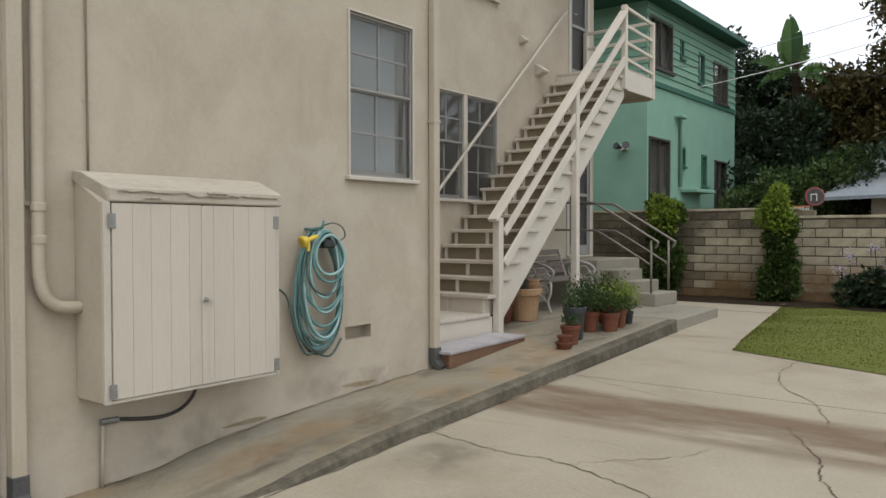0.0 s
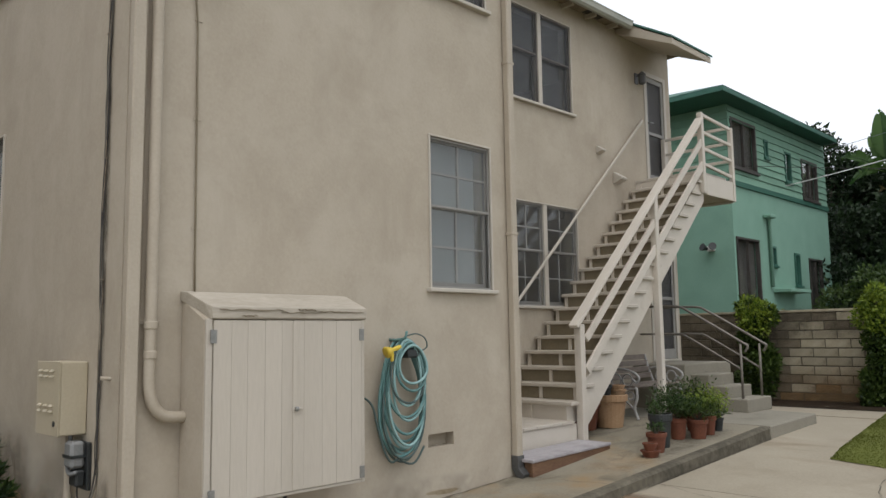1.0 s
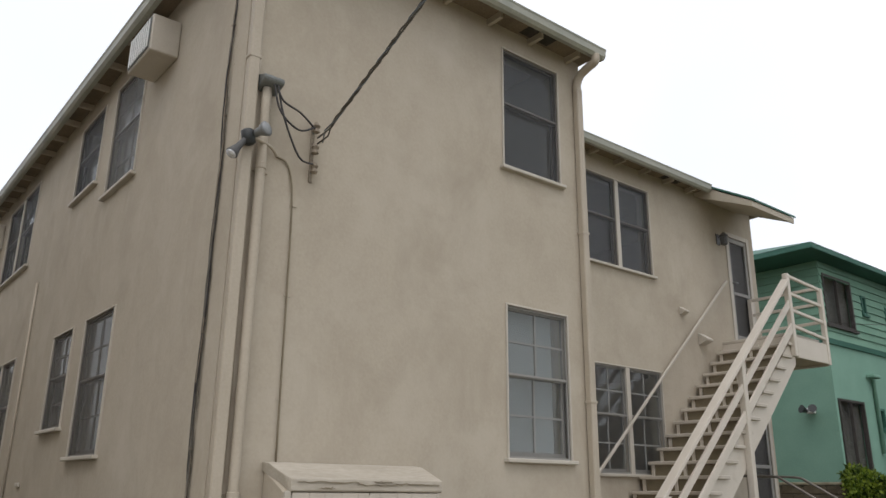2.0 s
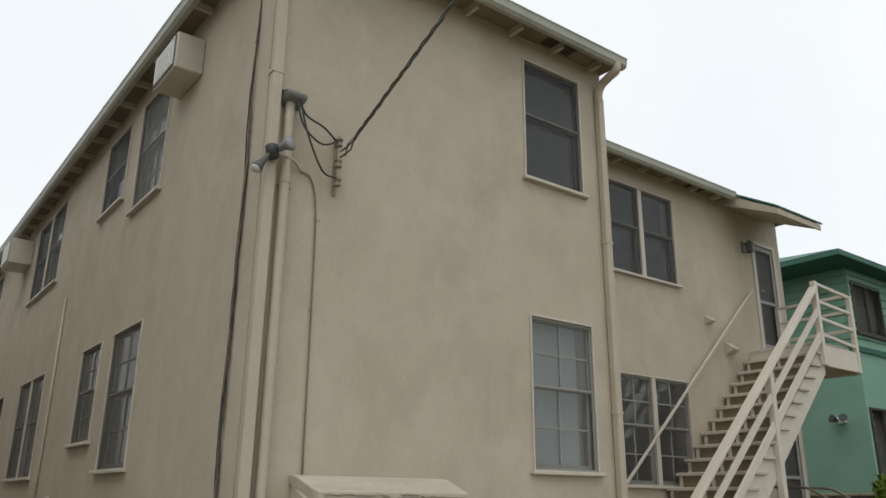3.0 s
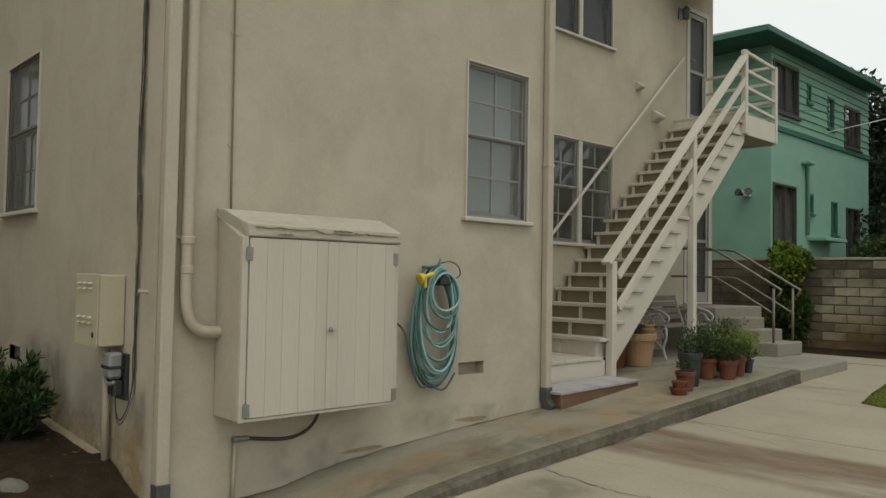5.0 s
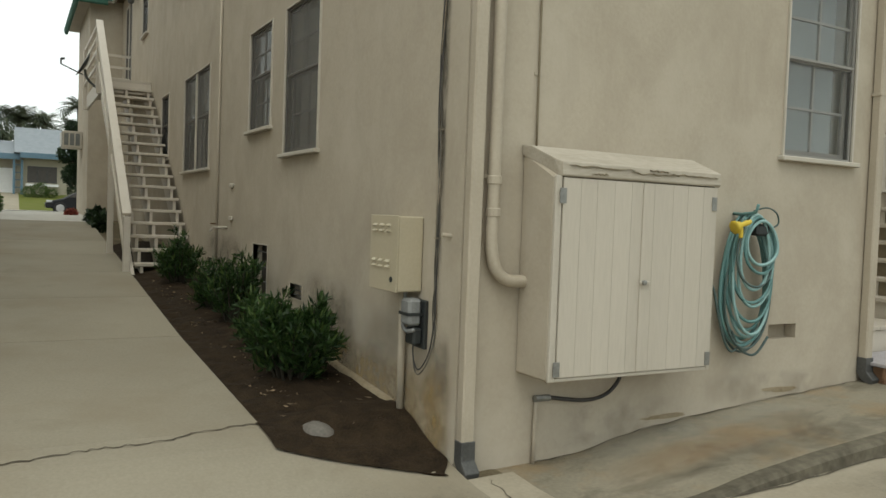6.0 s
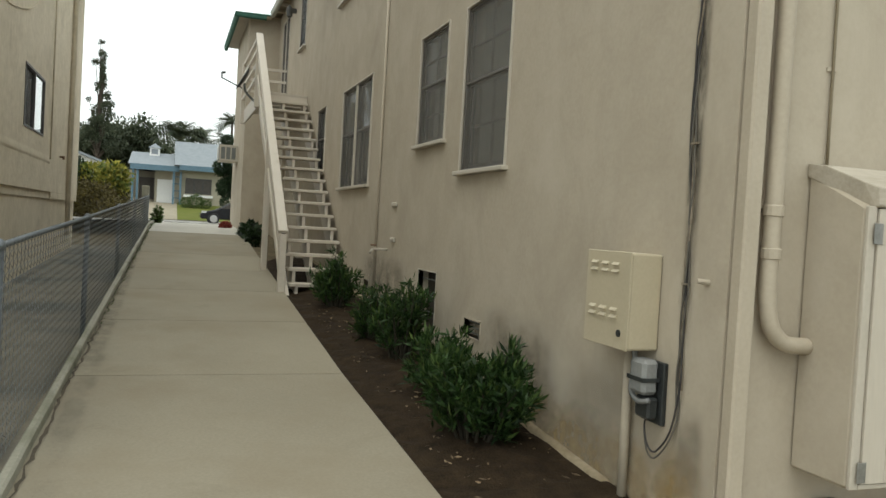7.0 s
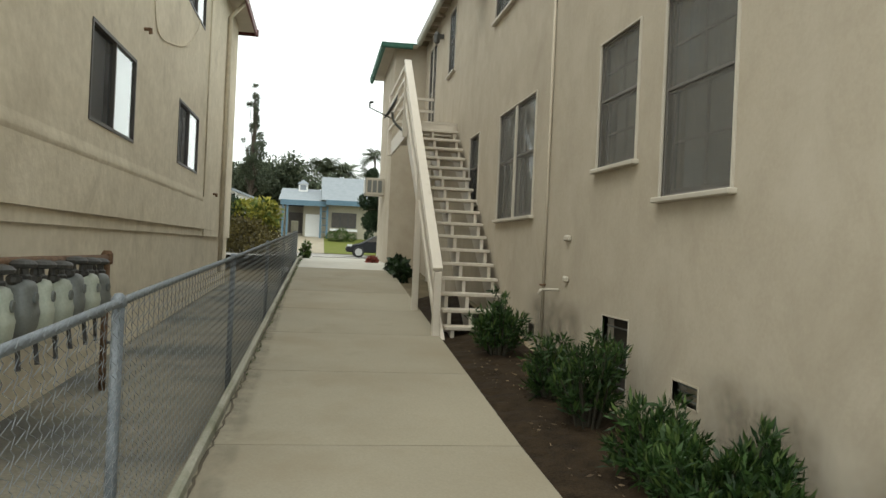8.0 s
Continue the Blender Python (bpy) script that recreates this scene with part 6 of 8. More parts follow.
# ---- fittings on the side wall ----
mbox = thing("utility_box", pose(-4.3, YS, 0.95), "tan metal utility box with louvres on the side wall", "utility box")
MX0, MX1, MY, MZ0, MZ1 = -4.53, -4.13, YS - 0.175, 0.905, 1.375
part("body", boxes((MX0, MX1, MY, YS - 0.002, MZ0, MZ1)), BOXTAN, mbox, bevel=0.008)
part("cover", boxes((MX0 - 0.008, MX1 + 0.004, MY - 0.008, MY - 0.001, MZ0 - 0.004, MZ1 + 0.004)), BOXTAN, mbox, bevel=0.003)
for zr in (1.310, 1.275, 1.085, 1.050):
    for k in range(3):
        x = MX0 + 0.045 + k * 0.10
        bm = bmesh.new()
        prism(bm, [(MY - 0.0085, zr), (MY - 0.022, zr + 0.002), (MY - 0.0085, zr + 0.016)], "x", x, x + 0.06)
        part("louvre", bm, BOXTAN, mbox)
bm = bmesh.new()
lathe(bm, [(0.018, 0), (0.018, 0.006)], 12)
bm.transform(pose(MX1 - 0.07, MY - 0.008, 0.98, 90, 0, 0))
part("lock", bm, BLACKP, mbox, "round black lock")
bm = bmesh.new()
tube(bm, [(-4.30, YS - 0.05, MZ0), (-4.305, YS - 0.04, 0.05)], 0.024, 10)
part("conduit", bm, STUCCO, mbox, smooth=True)
bm = bmesh.new()
tube(bm, curve_points([(-4.22, YS - 0.07, MZ0), (-4.22, YS - 0.07, 0.80), (-4.20, YS - 0.09, 0.70), (-4.12, YS - 0.10, 0.665), (-4.05, YS - 0.09, 0.68)], 6), 0.014, 8)
part("flexible_conduit", bm, GREYL, mbox, smooth=True)
netbox = thing("cable_box", pose(-4.12, YS, 0.6), "grey cable junction box with black straps on the wall", "cable box")
part("cover", boxes((-4.19, -4.06, YS - 0.12, YS - 0.03, 0.70, 0.87)), GREYL, netbox, bevel=0.018)
part("back_plate", boxes((-4.20, -4.03, YS - 0.028, YS - 0.002, 0.56, 0.86)), BLACKP, netbox, bevel=0.004)
part("base", boxes((-4.17, -4.05, YS - 0.09, YS - 0.03, 0.585, 0.69)), BLACKP, netbox, bevel=0.012)
part("strap", boxes((-4.195, -4.055, YS - 0.125, YS - 0.029, 0.765, 0.785)), BLACKP, netbox)
bundle = thing("cable_bundle", pose(-3.93, YS, 3), "bundle of weathered black cables up the wall corner", "cable")
rng_c = random.Random(9)
for k in range(6):
    bm = bmesh.new()
    pts = []
    z = 6.1 - 0.2 * k
    low_z = (0.66, 0.62, 1.9, 0.75, 0.6, 1.2)[k]
    while z > low_z:
        pts.append((-3.93 + 0.012 * math.sin(1.9 * z + 0.6) + 0.008 * math.sin(5.1 * z) + rng_c.uniform(-0.006, 0.006) + 0.018 * math.sin(z * (2.6 + 0.9 * k) + 1.7 * k), YS - 0.014 - 0.008 * math.sin(z * (3.1 + 0.7 * k) + 2.1 * k), z))
        z -= rng_c.uniform(0.07, 0.16)
    if k in (0, 1):
        pts += [(-3.95, YS - 0.03, 0.56 - 0.04 * k), (-4.03, YS - 0.05, 0.44 - 0.03 * k), (-4.10, YS - 0.05, 0.46 - 0.03 * k), (-4.13, YS - 0.05, 0.54), (-4.10, YS - 0.06, 0.60)]
    tube(bm, curve_points(pts, 3), (0.005, 0.0045, 0.0035, 0.004, 0.004, 0.004)[k], 6)
    part("cable", bm, (CABLE, CABLEG, CABLE, OLDCLAY, CABLEG, OLDCLAY)[k], bundle, smooth=True)
for z in (5.2, 4.4, 3.55, 2.7, 1.9, 1.25):
    part("clip", boxes((-3.95, -3.91, YS - 0.024, YS - 0.001, z - 0.004, z + 0.004)), OLDCLAY, bundle)
peg = thing("wall_peg", pose(-3.8, YS, 1.3), "small painted pipe stub on the wall", "pipe")
bm = bmesh.new()
tube(bm, [(-3.78, YS, 1.27), (-3.79, YS - 0.06, 1.275)], 0.012, 8)
part("stub", bm, STUCCO, peg)
bib = thing("hose_bib", pose(-9.26, YS, 1.16), "cream-painted wall tap with dark handle", "tap")
bm = bmesh.new()
tube(bm, [(-9.24, YS, 1.165), (-9.28, YS - 0.16, 1.165)], 0.014, 8)
tube(bm, [(-9.28, YS - 0.16, 1.165), (-9.285, YS - 0.19, 1.115)], 0.014, 8)
part("spout", bm, TRIM, bib, smooth=True)
bm = bmesh.new()
lathe(bm, [(0.03, 0), (0.035, 0.008), (0.03, 0.016)], 10, (-9.28, YS - 0.15, 1.20))
part("handle", bm, RUST, bib)
vpipe = thing("wall_pipe", pose(-9.7, YS, 2), "thin painted pipe running up the side wall", "pipe")
bm = bmesh.new()
tube(bm, [(-9.70, YS - 0.02, 0.4), (-9.70, YS - 0.02, 4.2)], 0.016, 8)
part("pipe", bm, STUCCO, vpipe, smooth=True)
for x, z, w, h in ((-9.0, 1.66, 0.16, 0.05), (-9.0, 1.28, 0.12, 0.05)):
    cap = thing("cover_plate", on_side(x, z), "small painted cover plate fixed to the wall", "cover plate", group="cover plates on the side wall")
    part("cap", boxes((-w / 2, w / 2, -0.03, 0, -h / 2, h / 2)), TRIM, cap, local=True, bevel=0.01)


def air_con(m, w, h, d, label):
    ac = thing("air_conditioner", m, label, "air conditioner", group="window air conditioners")
    part("casing", boxes((0, w, -d, -0.002, 0, h)), CREAM, ac, local=True, bevel=0.01)
    part("grille_frame", boxes((0.03, w - 0.03, -d - 0.012, -d - 0.002, 0.03, h - 0.03)), GREYM, ac, local=True)
    for k in range(9):
        x = 0.06 + (w - 0.12) * k / 8
        part("fin", boxes((x - 0.012, x + 0.012, -d - 0.02, -d - 0.0125, 0.045, h - 0.045)), WHITE, ac, local=True)
    return ac


air_con(on_side(-5.85, 5.50), 0.62, 0.38, 0.27, "cream window air conditioner under the eave")
air_con(on_side(-13.75, 5.45), 0.68, 0.43, 0.36, "cream window air conditioner farther along the wall")
front_ac = air_con(on_side(-22.25, 2.80, YF), 0.66, 0.42, 0.46, "cream air conditioner on the projecting front part")
for k in range(3):
    part("side_vent", boxes((0.6605, 0.664, -0.42 + k * 0.13, -0.32 + k * 0.13, 0.06, 0.36)), GREYM, front_ac, "dark side vent", local=True)
lamp2 = thing("wall_sconce", on_side(-17.4, 5.72), "small dark wall lantern above the side landing", "wall lamp")
bm = bmesh.new()
lathe(bm, [(0.02, -0.14), (0.06, -0.11), (0.07, 0.04), (0.02, 0.11)], 10, (0, -0.14, 0))
part("lantern", bm, PLASTER, lamp2, local=True)
part("back_plate", boxes((-0.05, 0.05, -0.10, 0.0, -0.03, 0.05)), PLASTER, lamp2, local=True, bevel=0.004)
dish = thing("satellite_dish", pose(-15.6, SYO - 0.1, 3.6), "dark satellite dish on a bent arm by the landing rail", "satellite dish")
bm = bmesh.new()
tube(bm, curve_points([(-15.45, SYO - 0.02, 3.50), (-15.47, SYO - 0.10, 3.54), (-15.45, SYO - 0.24, 3.68), (-15.42, SYO - 0.27, 3.82)], 5), 0.022, 8)
part("mast", bm, GREYM, dish, smooth=True)
bm = bmesh.new()
lathe(bm, [(0.02, -0.05), (0.14, -0.035), (0.23, 0.0), (0.235, 0.01), (0.14, -0.02), (0.02, -0.035)], 20)
bm.transform(Matrix.Translation((-15.42, SYO - 0.30, 3.90)) @ Euler((radians(62), 0, radians(2))).to_matrix().to_4x4())
part("reflector", bm, BLACKP, dish, smooth=True)
bm = bmesh.new()
tube(bm, [(-15.42, SYO - 0.30, 3.72), (-15.42, SYO - 0.66, 3.87)], 0.012, 6)
tube(bm, [(-15.42, SYO - 0.66, 3.86), (-15.42, SYO - 0.66, 3.97)], 0.014, 6)
tube(bm, [(-15.42, SYO - 0.66, 3.96), (-15.42, SYO - 0.60, 3.97)], 0.022, 6)
part("feed_arm", bm, BLACKP, dish)


# ---- under and beside the stairs ----
def pot(x, y, z, r, h, material, label, soil=True, name="flower_pot"):
    p = thing(name, pose(x, y, z), label, "pot", group="pots on the raised walk")
    bm = bmesh.new()
    lathe(bm, [(r * 0.66, 0), (r * 0.70, 0.005), (r * 0.90, h * 0.78), (r * 1.0, h * 0.80), (r * 1.02, h * 0.985), (r * 0.99, h), (r * 0.90, h), (r * 0.86, h * 0.86), (r * 0.05, h * 0.85)], 22)
    part("body", bm, material, p, local=True, smooth=False)
    if soil:
        bm = bmesh.new()
        lathe(bm, [(0.01, h * 0.80), (r * 0.85, h * 0.80), (r * 0.85, h * 0.87), (0.01, h * 0.90)], 16)
        part("potting_soil", bm, SOIL, p, local=True)
    return p


def tuft(parent, x, y, z, rad, h, n, seed, material=None, leaf=0.07, name="foliage"):
    """A bushy pot plant: short stems and leaves of its own."""
    rng = np.random.default_rng(seed)
    bm = bmesh.new()
    ends = []
    for k in range(14):
        a, s = rng.uniform(0, 6.283), rng.uniform(0.2, 1.0)
        e = Vector((x + math.cos(a) * rad * s, y + math.sin(a) * rad * s, z + h * rng.uniform(0.5, 1.0)))
        tube(bm, [(x, y, z), tuple(Vector((x, y, z)).lerp(e, 0.5) + Vector((0, 0, h * 0.12))), tuple(e)], [0.006, 0.005, 0.003], 5)
        ends.append(np.array(e))
    part("stems", bm, BARK, parent, kind="stuff")
    e = np.array(ends)[rng.integers(0, len(ends), n)]
    c = e + rng.normal(size=(n, 3)) * np.array([rad * 0.28, rad * 0.28, h * 0.2])
    c[:, 2] = np.maximum(c[:, 2], z + 0.02)
    d = unit(rng, n) * 0.8 + np.array([0, 0, 0.4])
    leaves(name, parent, material or POTLEAF, c, d, rng.uniform(0.7, 1.5, n) * leaf, rng.uniform(0.18, 0.32, n) * leaf, rng)


wz = walk_z
pot(-4.30, 9.05, wz(9.05), 0.22, 0.40, TERRAP, "large pale terracotta pot stacked with small pots")
pot(-4.47, 8.76, wz(8.76), 0.19, 0.34, TERRA, "terracotta pot tucked under the stairs")
pot(-4.62, 9.50, wz(9.5), 0.19, 0.36, TERRAP, "pale terracotta pot against the wall")
pot(-4.32, 8.96, wz(9.05) + 0.35, 0.11, 0.17, BLACKP, "small black nursery pot standing in a larger pot")
pot(-4.24, 9.14, wz(9.05) + 0.35, 0.11, 0.11, TERRAP, "shallow pale clay pot stacked on a larger pot", soil=False)
pot(-4.24, 9.14, wz(9.05) + 0.42, 0.10, 0.09, TERRAP, "shallow pale clay saucer on the stack", soil=False)
pot(-2.99, 7.74, wz(7.74), 0.10, 0.07, TERRA, "wide terracotta saucer on the walk", soil=False)
pot(-3.00, 7.75, wz(7.75) + 0.062, 0.075, 0.075, TERRA, "small terracotta bowl on a saucer", soil=True)
p1 = pot(-3.05, 7.97, wz(7.97), 0.105, 0.20, TERRA, "terracotta pot with a small grey-green plant")
tuft(p1, -3.05, 7.97, wz(7.97) + 0.17, 0.09, 0.10, 90, 21, leaf=0.05)
p2 = pot(-3.14, 8.22, wz(8.22), 0.125, 0.35, BLACKP, "tall dark green plastic planter", name="planter")
tuft(p2, -3.14, 8.22, wz(8.22) + 0.30, 0.12, 0.14, 160, 22, leaf=0.05)
for k, (x, y, r, h, m_, lab) in enumerate(((-3.20, 8.70, 0.105, 0.23, TERRA, "terracotta pot with a leafy bush"), (-3.02, 8.82, 0.11, 0.21, TERRA, "terracotta pot with trailing green leaves"),
                                           (-3.03, 9.08, 0.09, 0.21, TERRA, "terracotta pot with light green leaves"), (-3.36, 8.97, 0.12, 0.22, TERRA, "terracotta pot behind the front row"),
                                           (-3.04, 9.34, 0.065, 0.15, BLACKP, "small black pot with pale rim"), (-3.29, 9.25, 0.11, 0.20, TERRA, "terracotta pot with tall leaves"))):
    p = pot(x, y, wz(y), r, h, m_, lab)
    tuft(p, x, y, wz(y) + h * 0.85, (0.22, 0.20, 0.22, 0.24, 0.10, 0.24)[k], (0.21, 0.18, 0.26, 0.29, 0.12, 0.34)[k], (900, 800, 700, 750, 160, 650)[k], 30 + k,
         material=(POTLEAF, CLIMB, LEAFY, POTLEAF, POTLEAF, CLIMB)[k], leaf=0.05)

bench = thing("garden_bench", pose(-4.5, 10.1, wz(10)), "weathered slatted bench with pale scrolled iron ends", "bench")
bz = wz(10.0) - 0.005
BX, BY0, BY1 = -4.22, 9.58, 10.72
for y in (BY0, BY1):
    bm = bmesh.new()
    tube(bm, curve_points([(BX, y, bz), (BX - 0.05, y, bz + 0.14), (BX - 0.01, y, bz + 0.27), (BX - 0.01, y, bz + 0.40)], 5), 0.018, 8)
    tube(bm, curve_points([(BX - 0.46, y, bz), (BX - 0.40, y, bz + 0.18), (BX - 0.42, y, bz + 0.40), (BX - 0.50, y, bz + 0.62), (BX - 0.55, y, bz + 0.80)], 5), 0.018, 8)
    tube(bm, curve_points([(BX - 0.47, y, bz + 0.60), (BX - 0.25, y, bz + 0.64), (BX - 0.05, y, bz + 0.60), (BX + 0.03, y, bz + 0.53), (BX - 0.01, y, bz + 0.47), (BX - 0.06, y, bz + 0.51)], 5), 0.017, 8)
    tube(bm, curve_points([(BX - 0.01, y, bz + 0.40), (BX - 0.22, y, bz + 0.385), (BX - 0.42, y, bz + 0.38)], 5), 0.017, 8)
    for cx, cz, r in ((BX - 0.14, bz + 0.50, 0.075), (BX - 0.31, bz + 0.50, 0.075), (BX - 0.10, bz + 0.30, 0.05), (BX - 0.34, bz + 0.29, 0.05), (BX - 0.22, bz + 0.29, 0.06)):
        tube(bm, [(cx + r * math.cos(q), y, cz + r * math.sin(q)) for q in [k * 0.524 for k in range(12)]], 0.011, 6, True)
    tube(bm, curve_points([(BX - 0.04, y, bz + 0.12), (BX - 0.22, y, bz + 0.24), (BX - 0.40, y, bz + 0.12)], 6), 0.013, 6)
    part("end_frame", bm, IRON, bench, "pale painted scrolled cast iron", smooth=True)
for k in range(5):
    x = BX - 0.02 - k * 0.09
    part("seat_slat", boxes((x - 0.07, x, BY0 - 0.02, BY1 + 0.02, bz + 0.405, bz + 0.43)), SLAT, bench, bevel=0.003)
for k in range(4):
    z = bz + 0.48 + k * 0.085
    x = BX - 0.455 - 0.028 * k
    part("back_slat", boxes((x - 0.022, x, BY0 - 0.02, BY1 + 0.02, z, z + 0.07)), SLAT, bench, bevel=0.003)
rock = thing("stone", pose(-4.22, 2.02, 0.0), "rounded grey stone lying in the planting bed", "stone")
bm = bmesh.new()
bmesh.ops.create_icosphere(bm, subdivisions=3, radius=1.0)
for v in bm.verts:
    k = 1 + 0.16 * noise.noise(v.co * 1.6) + 0.05 * noise.noise(v.co * 5)
    v.co = Vector((-4.22 + v.co.x * 0.135 * k, 2.03 + v.co.y * 0.105 * k, 0.035 + v.co.z * 0.088 * k))
part("body", bm, STONE, rock, smooth=True)


# ---- planting ----
def oleander(x, y, rad, top, seed, n, label, squash=1.0):
    """A leafy bush: stems from the soil that fork, with whorls of long narrow leaves."""
    z0 = ground_z(x, y) + 0.06
    b = thing("bush", pose(x, y, z0), label, "bush", group="bushes along the side wall")
    rng = np.random.default_rng(seed)
    bm = bmesh.new()
    tips, ways = [], []
    h = top - z0
    for k in range(int(46 * rad / 0.5)):
        a, s = rng.uniform(0, 6.283), math.sqrt(rng.uniform(0.0, 1.0))
        reach = rad * s
        zt = h * (1 - 0.45 * s * s) * rng.uniform(0.60, 1.03)
        e = np.array([x + math.cos(a) * reach, y + math.sin(a) * reach * squash, z0 + zt])
        f = np.array([x + math.cos(a) * reach * 0.25, y + math.sin(a) * reach * 0.25, z0 - 0.05])
        m_ = f * 0.5 + e * 0.5 + np.array([0, 0, 0.05])
        tube(bm, [tuple(f), tuple(m_), tuple(e)], [0.011, 0.008, 0.004], 5)
        for q in (1.0, 0.86, 0.72, 0.55, 0.38):
            tips.append(f + (e - f) * q + rng.normal(size=3) * 0.025)
            ways.append((e - m_) / max(np.linalg.norm(e - m_), 1e-6))
    part("branching", bm, STEM, b, kind="stuff")
    n = int(n * 1.4)
    i = rng.integers(0, len(tips), n)
    base, way = np.array(tips)[i], np.array(ways)[i]
    d = way * rng.uniform(0.2, 0.9, (n, 1)) + unit(rng, n) * 0.75 + np.array([0, 0, 0.12])
    L = rng.uniform(0.055, 0.105, n)
    leaves("foliage", b, LEAFO, base + rng.normal(size=(n, 3)) * 0.02, d, L, L * rng.uniform(0.17, 0.25, n), rng, 0.15)
    k = rng.integers(0, len(tips), n // 5)
    base = np.array(tips)[k] + rng.normal(size=(len(k), 3)) * 0.02
    d = np.array(ways)[k] + unit(rng, len(k)) * 0.55 + np.array([0, 0, 0.3])
    L = rng.uniform(0.06, 0.11, len(k))
    leaves("young_leaves", b, LEAFM, base, d, L, L * 0.22, rng, 0.1, "lighter young leaves")


oleander(-5.30, 2.20, 0.38, 0.80, 1, 3400, "dense dark green oleander bush near the house corner", 0.9)
oleander(-6.14, 2.28, 0.27, 0.72, 2, 1500, "dark green oleander bush in the bed", 0.85)
oleander(-7.25, 2.28, 0.30, 1.00, 3, 1300, "taller sparse oleander bush before a vent", 0.8)
oleander(-8.05, 2.28, 0.28, 0.86, 4, 900, "sparse oleander bush in the bed", 0.8)
oleander(-9.75, 2.22, 0.34, 1.05, 5, 1400, "dark green oleander bush beside the side stairs", 0.8)
litter = np.random.default_rng(44)
n_l = 260
cx = litter.uniform(-10.0, -4.1, n_l)
cy = litter.uniform(1.86, 2.56, n_l)
cz = np.array([ground_z(a, b) + 0.055 + (0.02 if b > 2.2 else 0.0) for a, b in zip(cx, cy)])
dd = unit(litter, n_l)
dd[:, 2] *= 0.15
fallen = thing("fallen_leaves", pose(-7, 2.2, 0.3), "dry fallen leaves scattered over the soil", "leaf litter", kind="stuff")
leaves("leaf_litter", fallen, mat("dry_leaf", (0.09, 0.06, 0.035), (0.22, 0.16, 0.095), rough=0.9, bump=0, vary=0.4, island=True),
       np.stack([cx, cy, cz], 1), dd, litter.uniform(0.02, 0.06, n_l), litter.uniform(0.008, 0.02, n_l), litter, 0.05)
bl = np.random.default_rng(8)
n_g = 60000
gu, gv = bl.uniform(0, 1, n_g) ** 1.5, bl.uniform(0, 1, n_g)
gl = -1.7 - 0.13 * 5.4 * gv
gx = gl + (7.0 - gl) * gu
gy = np.array([lawn_edge(x) for x in gx])
gy = gy - 0.01 + (13.45 - gy) * gv
gz = np.array([ground_z(x, y) + 0.006 for x, y in zip(gx, gy)])
gd = unit(bl, n_g) * 1.1 + np.array([0, 0, 0.9])
grass = thing("grass", pose(0, 11, 0.3), "short mown grass blades of the lawn", "grass", kind="stuff")
leaves("grass_blades", grass, BLADE, np.stack([gx, gy, gz], 1), gd, bl.uniform(0.008, 0.016, n_g), bl.uniform(0.008, 0.014, n_g), bl, 0.3)


def clump_shrub(name, label, category, lumps, n, leaf, material, trunk=True, seed=0, group="", inner=None):
    """A shrub made of many leaf clumps; lumps are (x, y, z, r)."""
    x, y = lumps[0][0], lumps[0][1]
    zb = min(l[2] - l[3] for l in lumps)
    s = thing(name, pose(x, y, zb), label, category, group=group)
    rng = np.random.default_rng(seed)
    if trunk:
        bm = bmesh.new()
        for lx, ly, lz, lr in lumps:
            tube(bm, curve_points([(x, y, zb), (x * 0.6 + lx * 0.4, y * 0.6 + ly * 0.4, (zb + lz) / 2), (lx, ly, lz)], 3), 0.018 * max(1.0, lr), 5)
        part("stems", bm, BARK, s, kind="stuff")
    w = np.array([l[3] ** 2 for l in lumps])
    k = rng.choice(len(lumps), n, p=w / w.sum())
    L = np.array(lumps)[k]
    u = unit(rng, n)
    rr = rng.uniform(0.55, 1.0, n) ** 0.5 * (1 + 0.12 * rng.normal(size=n))
    c = L[:, :3] + u * (L[:, 3] * rr)[:, None]
    d = u * 0.8 + unit(rng, n) * 0.8 + np.array([0, 0, 0.2])
    leaves("foliage", s, material, c, d, rng.uniform(0.6, 1.3, n) * leaf, rng.uniform(0.35, 0.65, n) * leaf, rng)
    return s


def column_lumps(x, y, z0, z1, r, k, seed):
    rng = random.Random(seed)
    return [(x + rng.uniform(-1, 1) * r * 0.55, y + rng.uniform(-0.6, 0.2) * r * 0.4, z0 + (z1 - z0) * (i + 0.5) / k, r * rng.uniform(0.42, 0.68) * (1 - 0.18 * i / k)) for i in range(k)]


# ---- block wall at the end of the yard ----
YW = 14.6
bwall = thing("block_wall", pose(-3, YW, 0.2), "weathered grey concrete block wall with stained foot", "block wall", kind="structure")
part("mortar", boxes((-14.0, -2.42, YW + 0.012, YW + 0.14, 0.0, 1.805), (-2.42, 9.0, YW + 0.012, YW + 0.14, 0.0, 1.66)), MORTAR, bwall)
CH, CW = 0.152, 0.405


def block_mesh(w, material):
    me = bpy.data.meshes.new("block")
    b = boxes((0, w - 0.014, 0, 0.10, 0, CH - 0.017))
    bmesh.ops.bevel(b, geom=[e for e in b.edges if all(v.co.y < 0.01 for v in e.verts)], offset=0.006, segments=1, affect="EDGES")
    b.to_mesh(me)
    b.free()
    me.materials.append(material)
    return me


def cap_slab(x0, x1, z):
    part("cap", boxes((x0, x1, YW - 0.015, YW + 0.16, z, z + 0.045)), BLOCK, bwall, bevel=0.006)


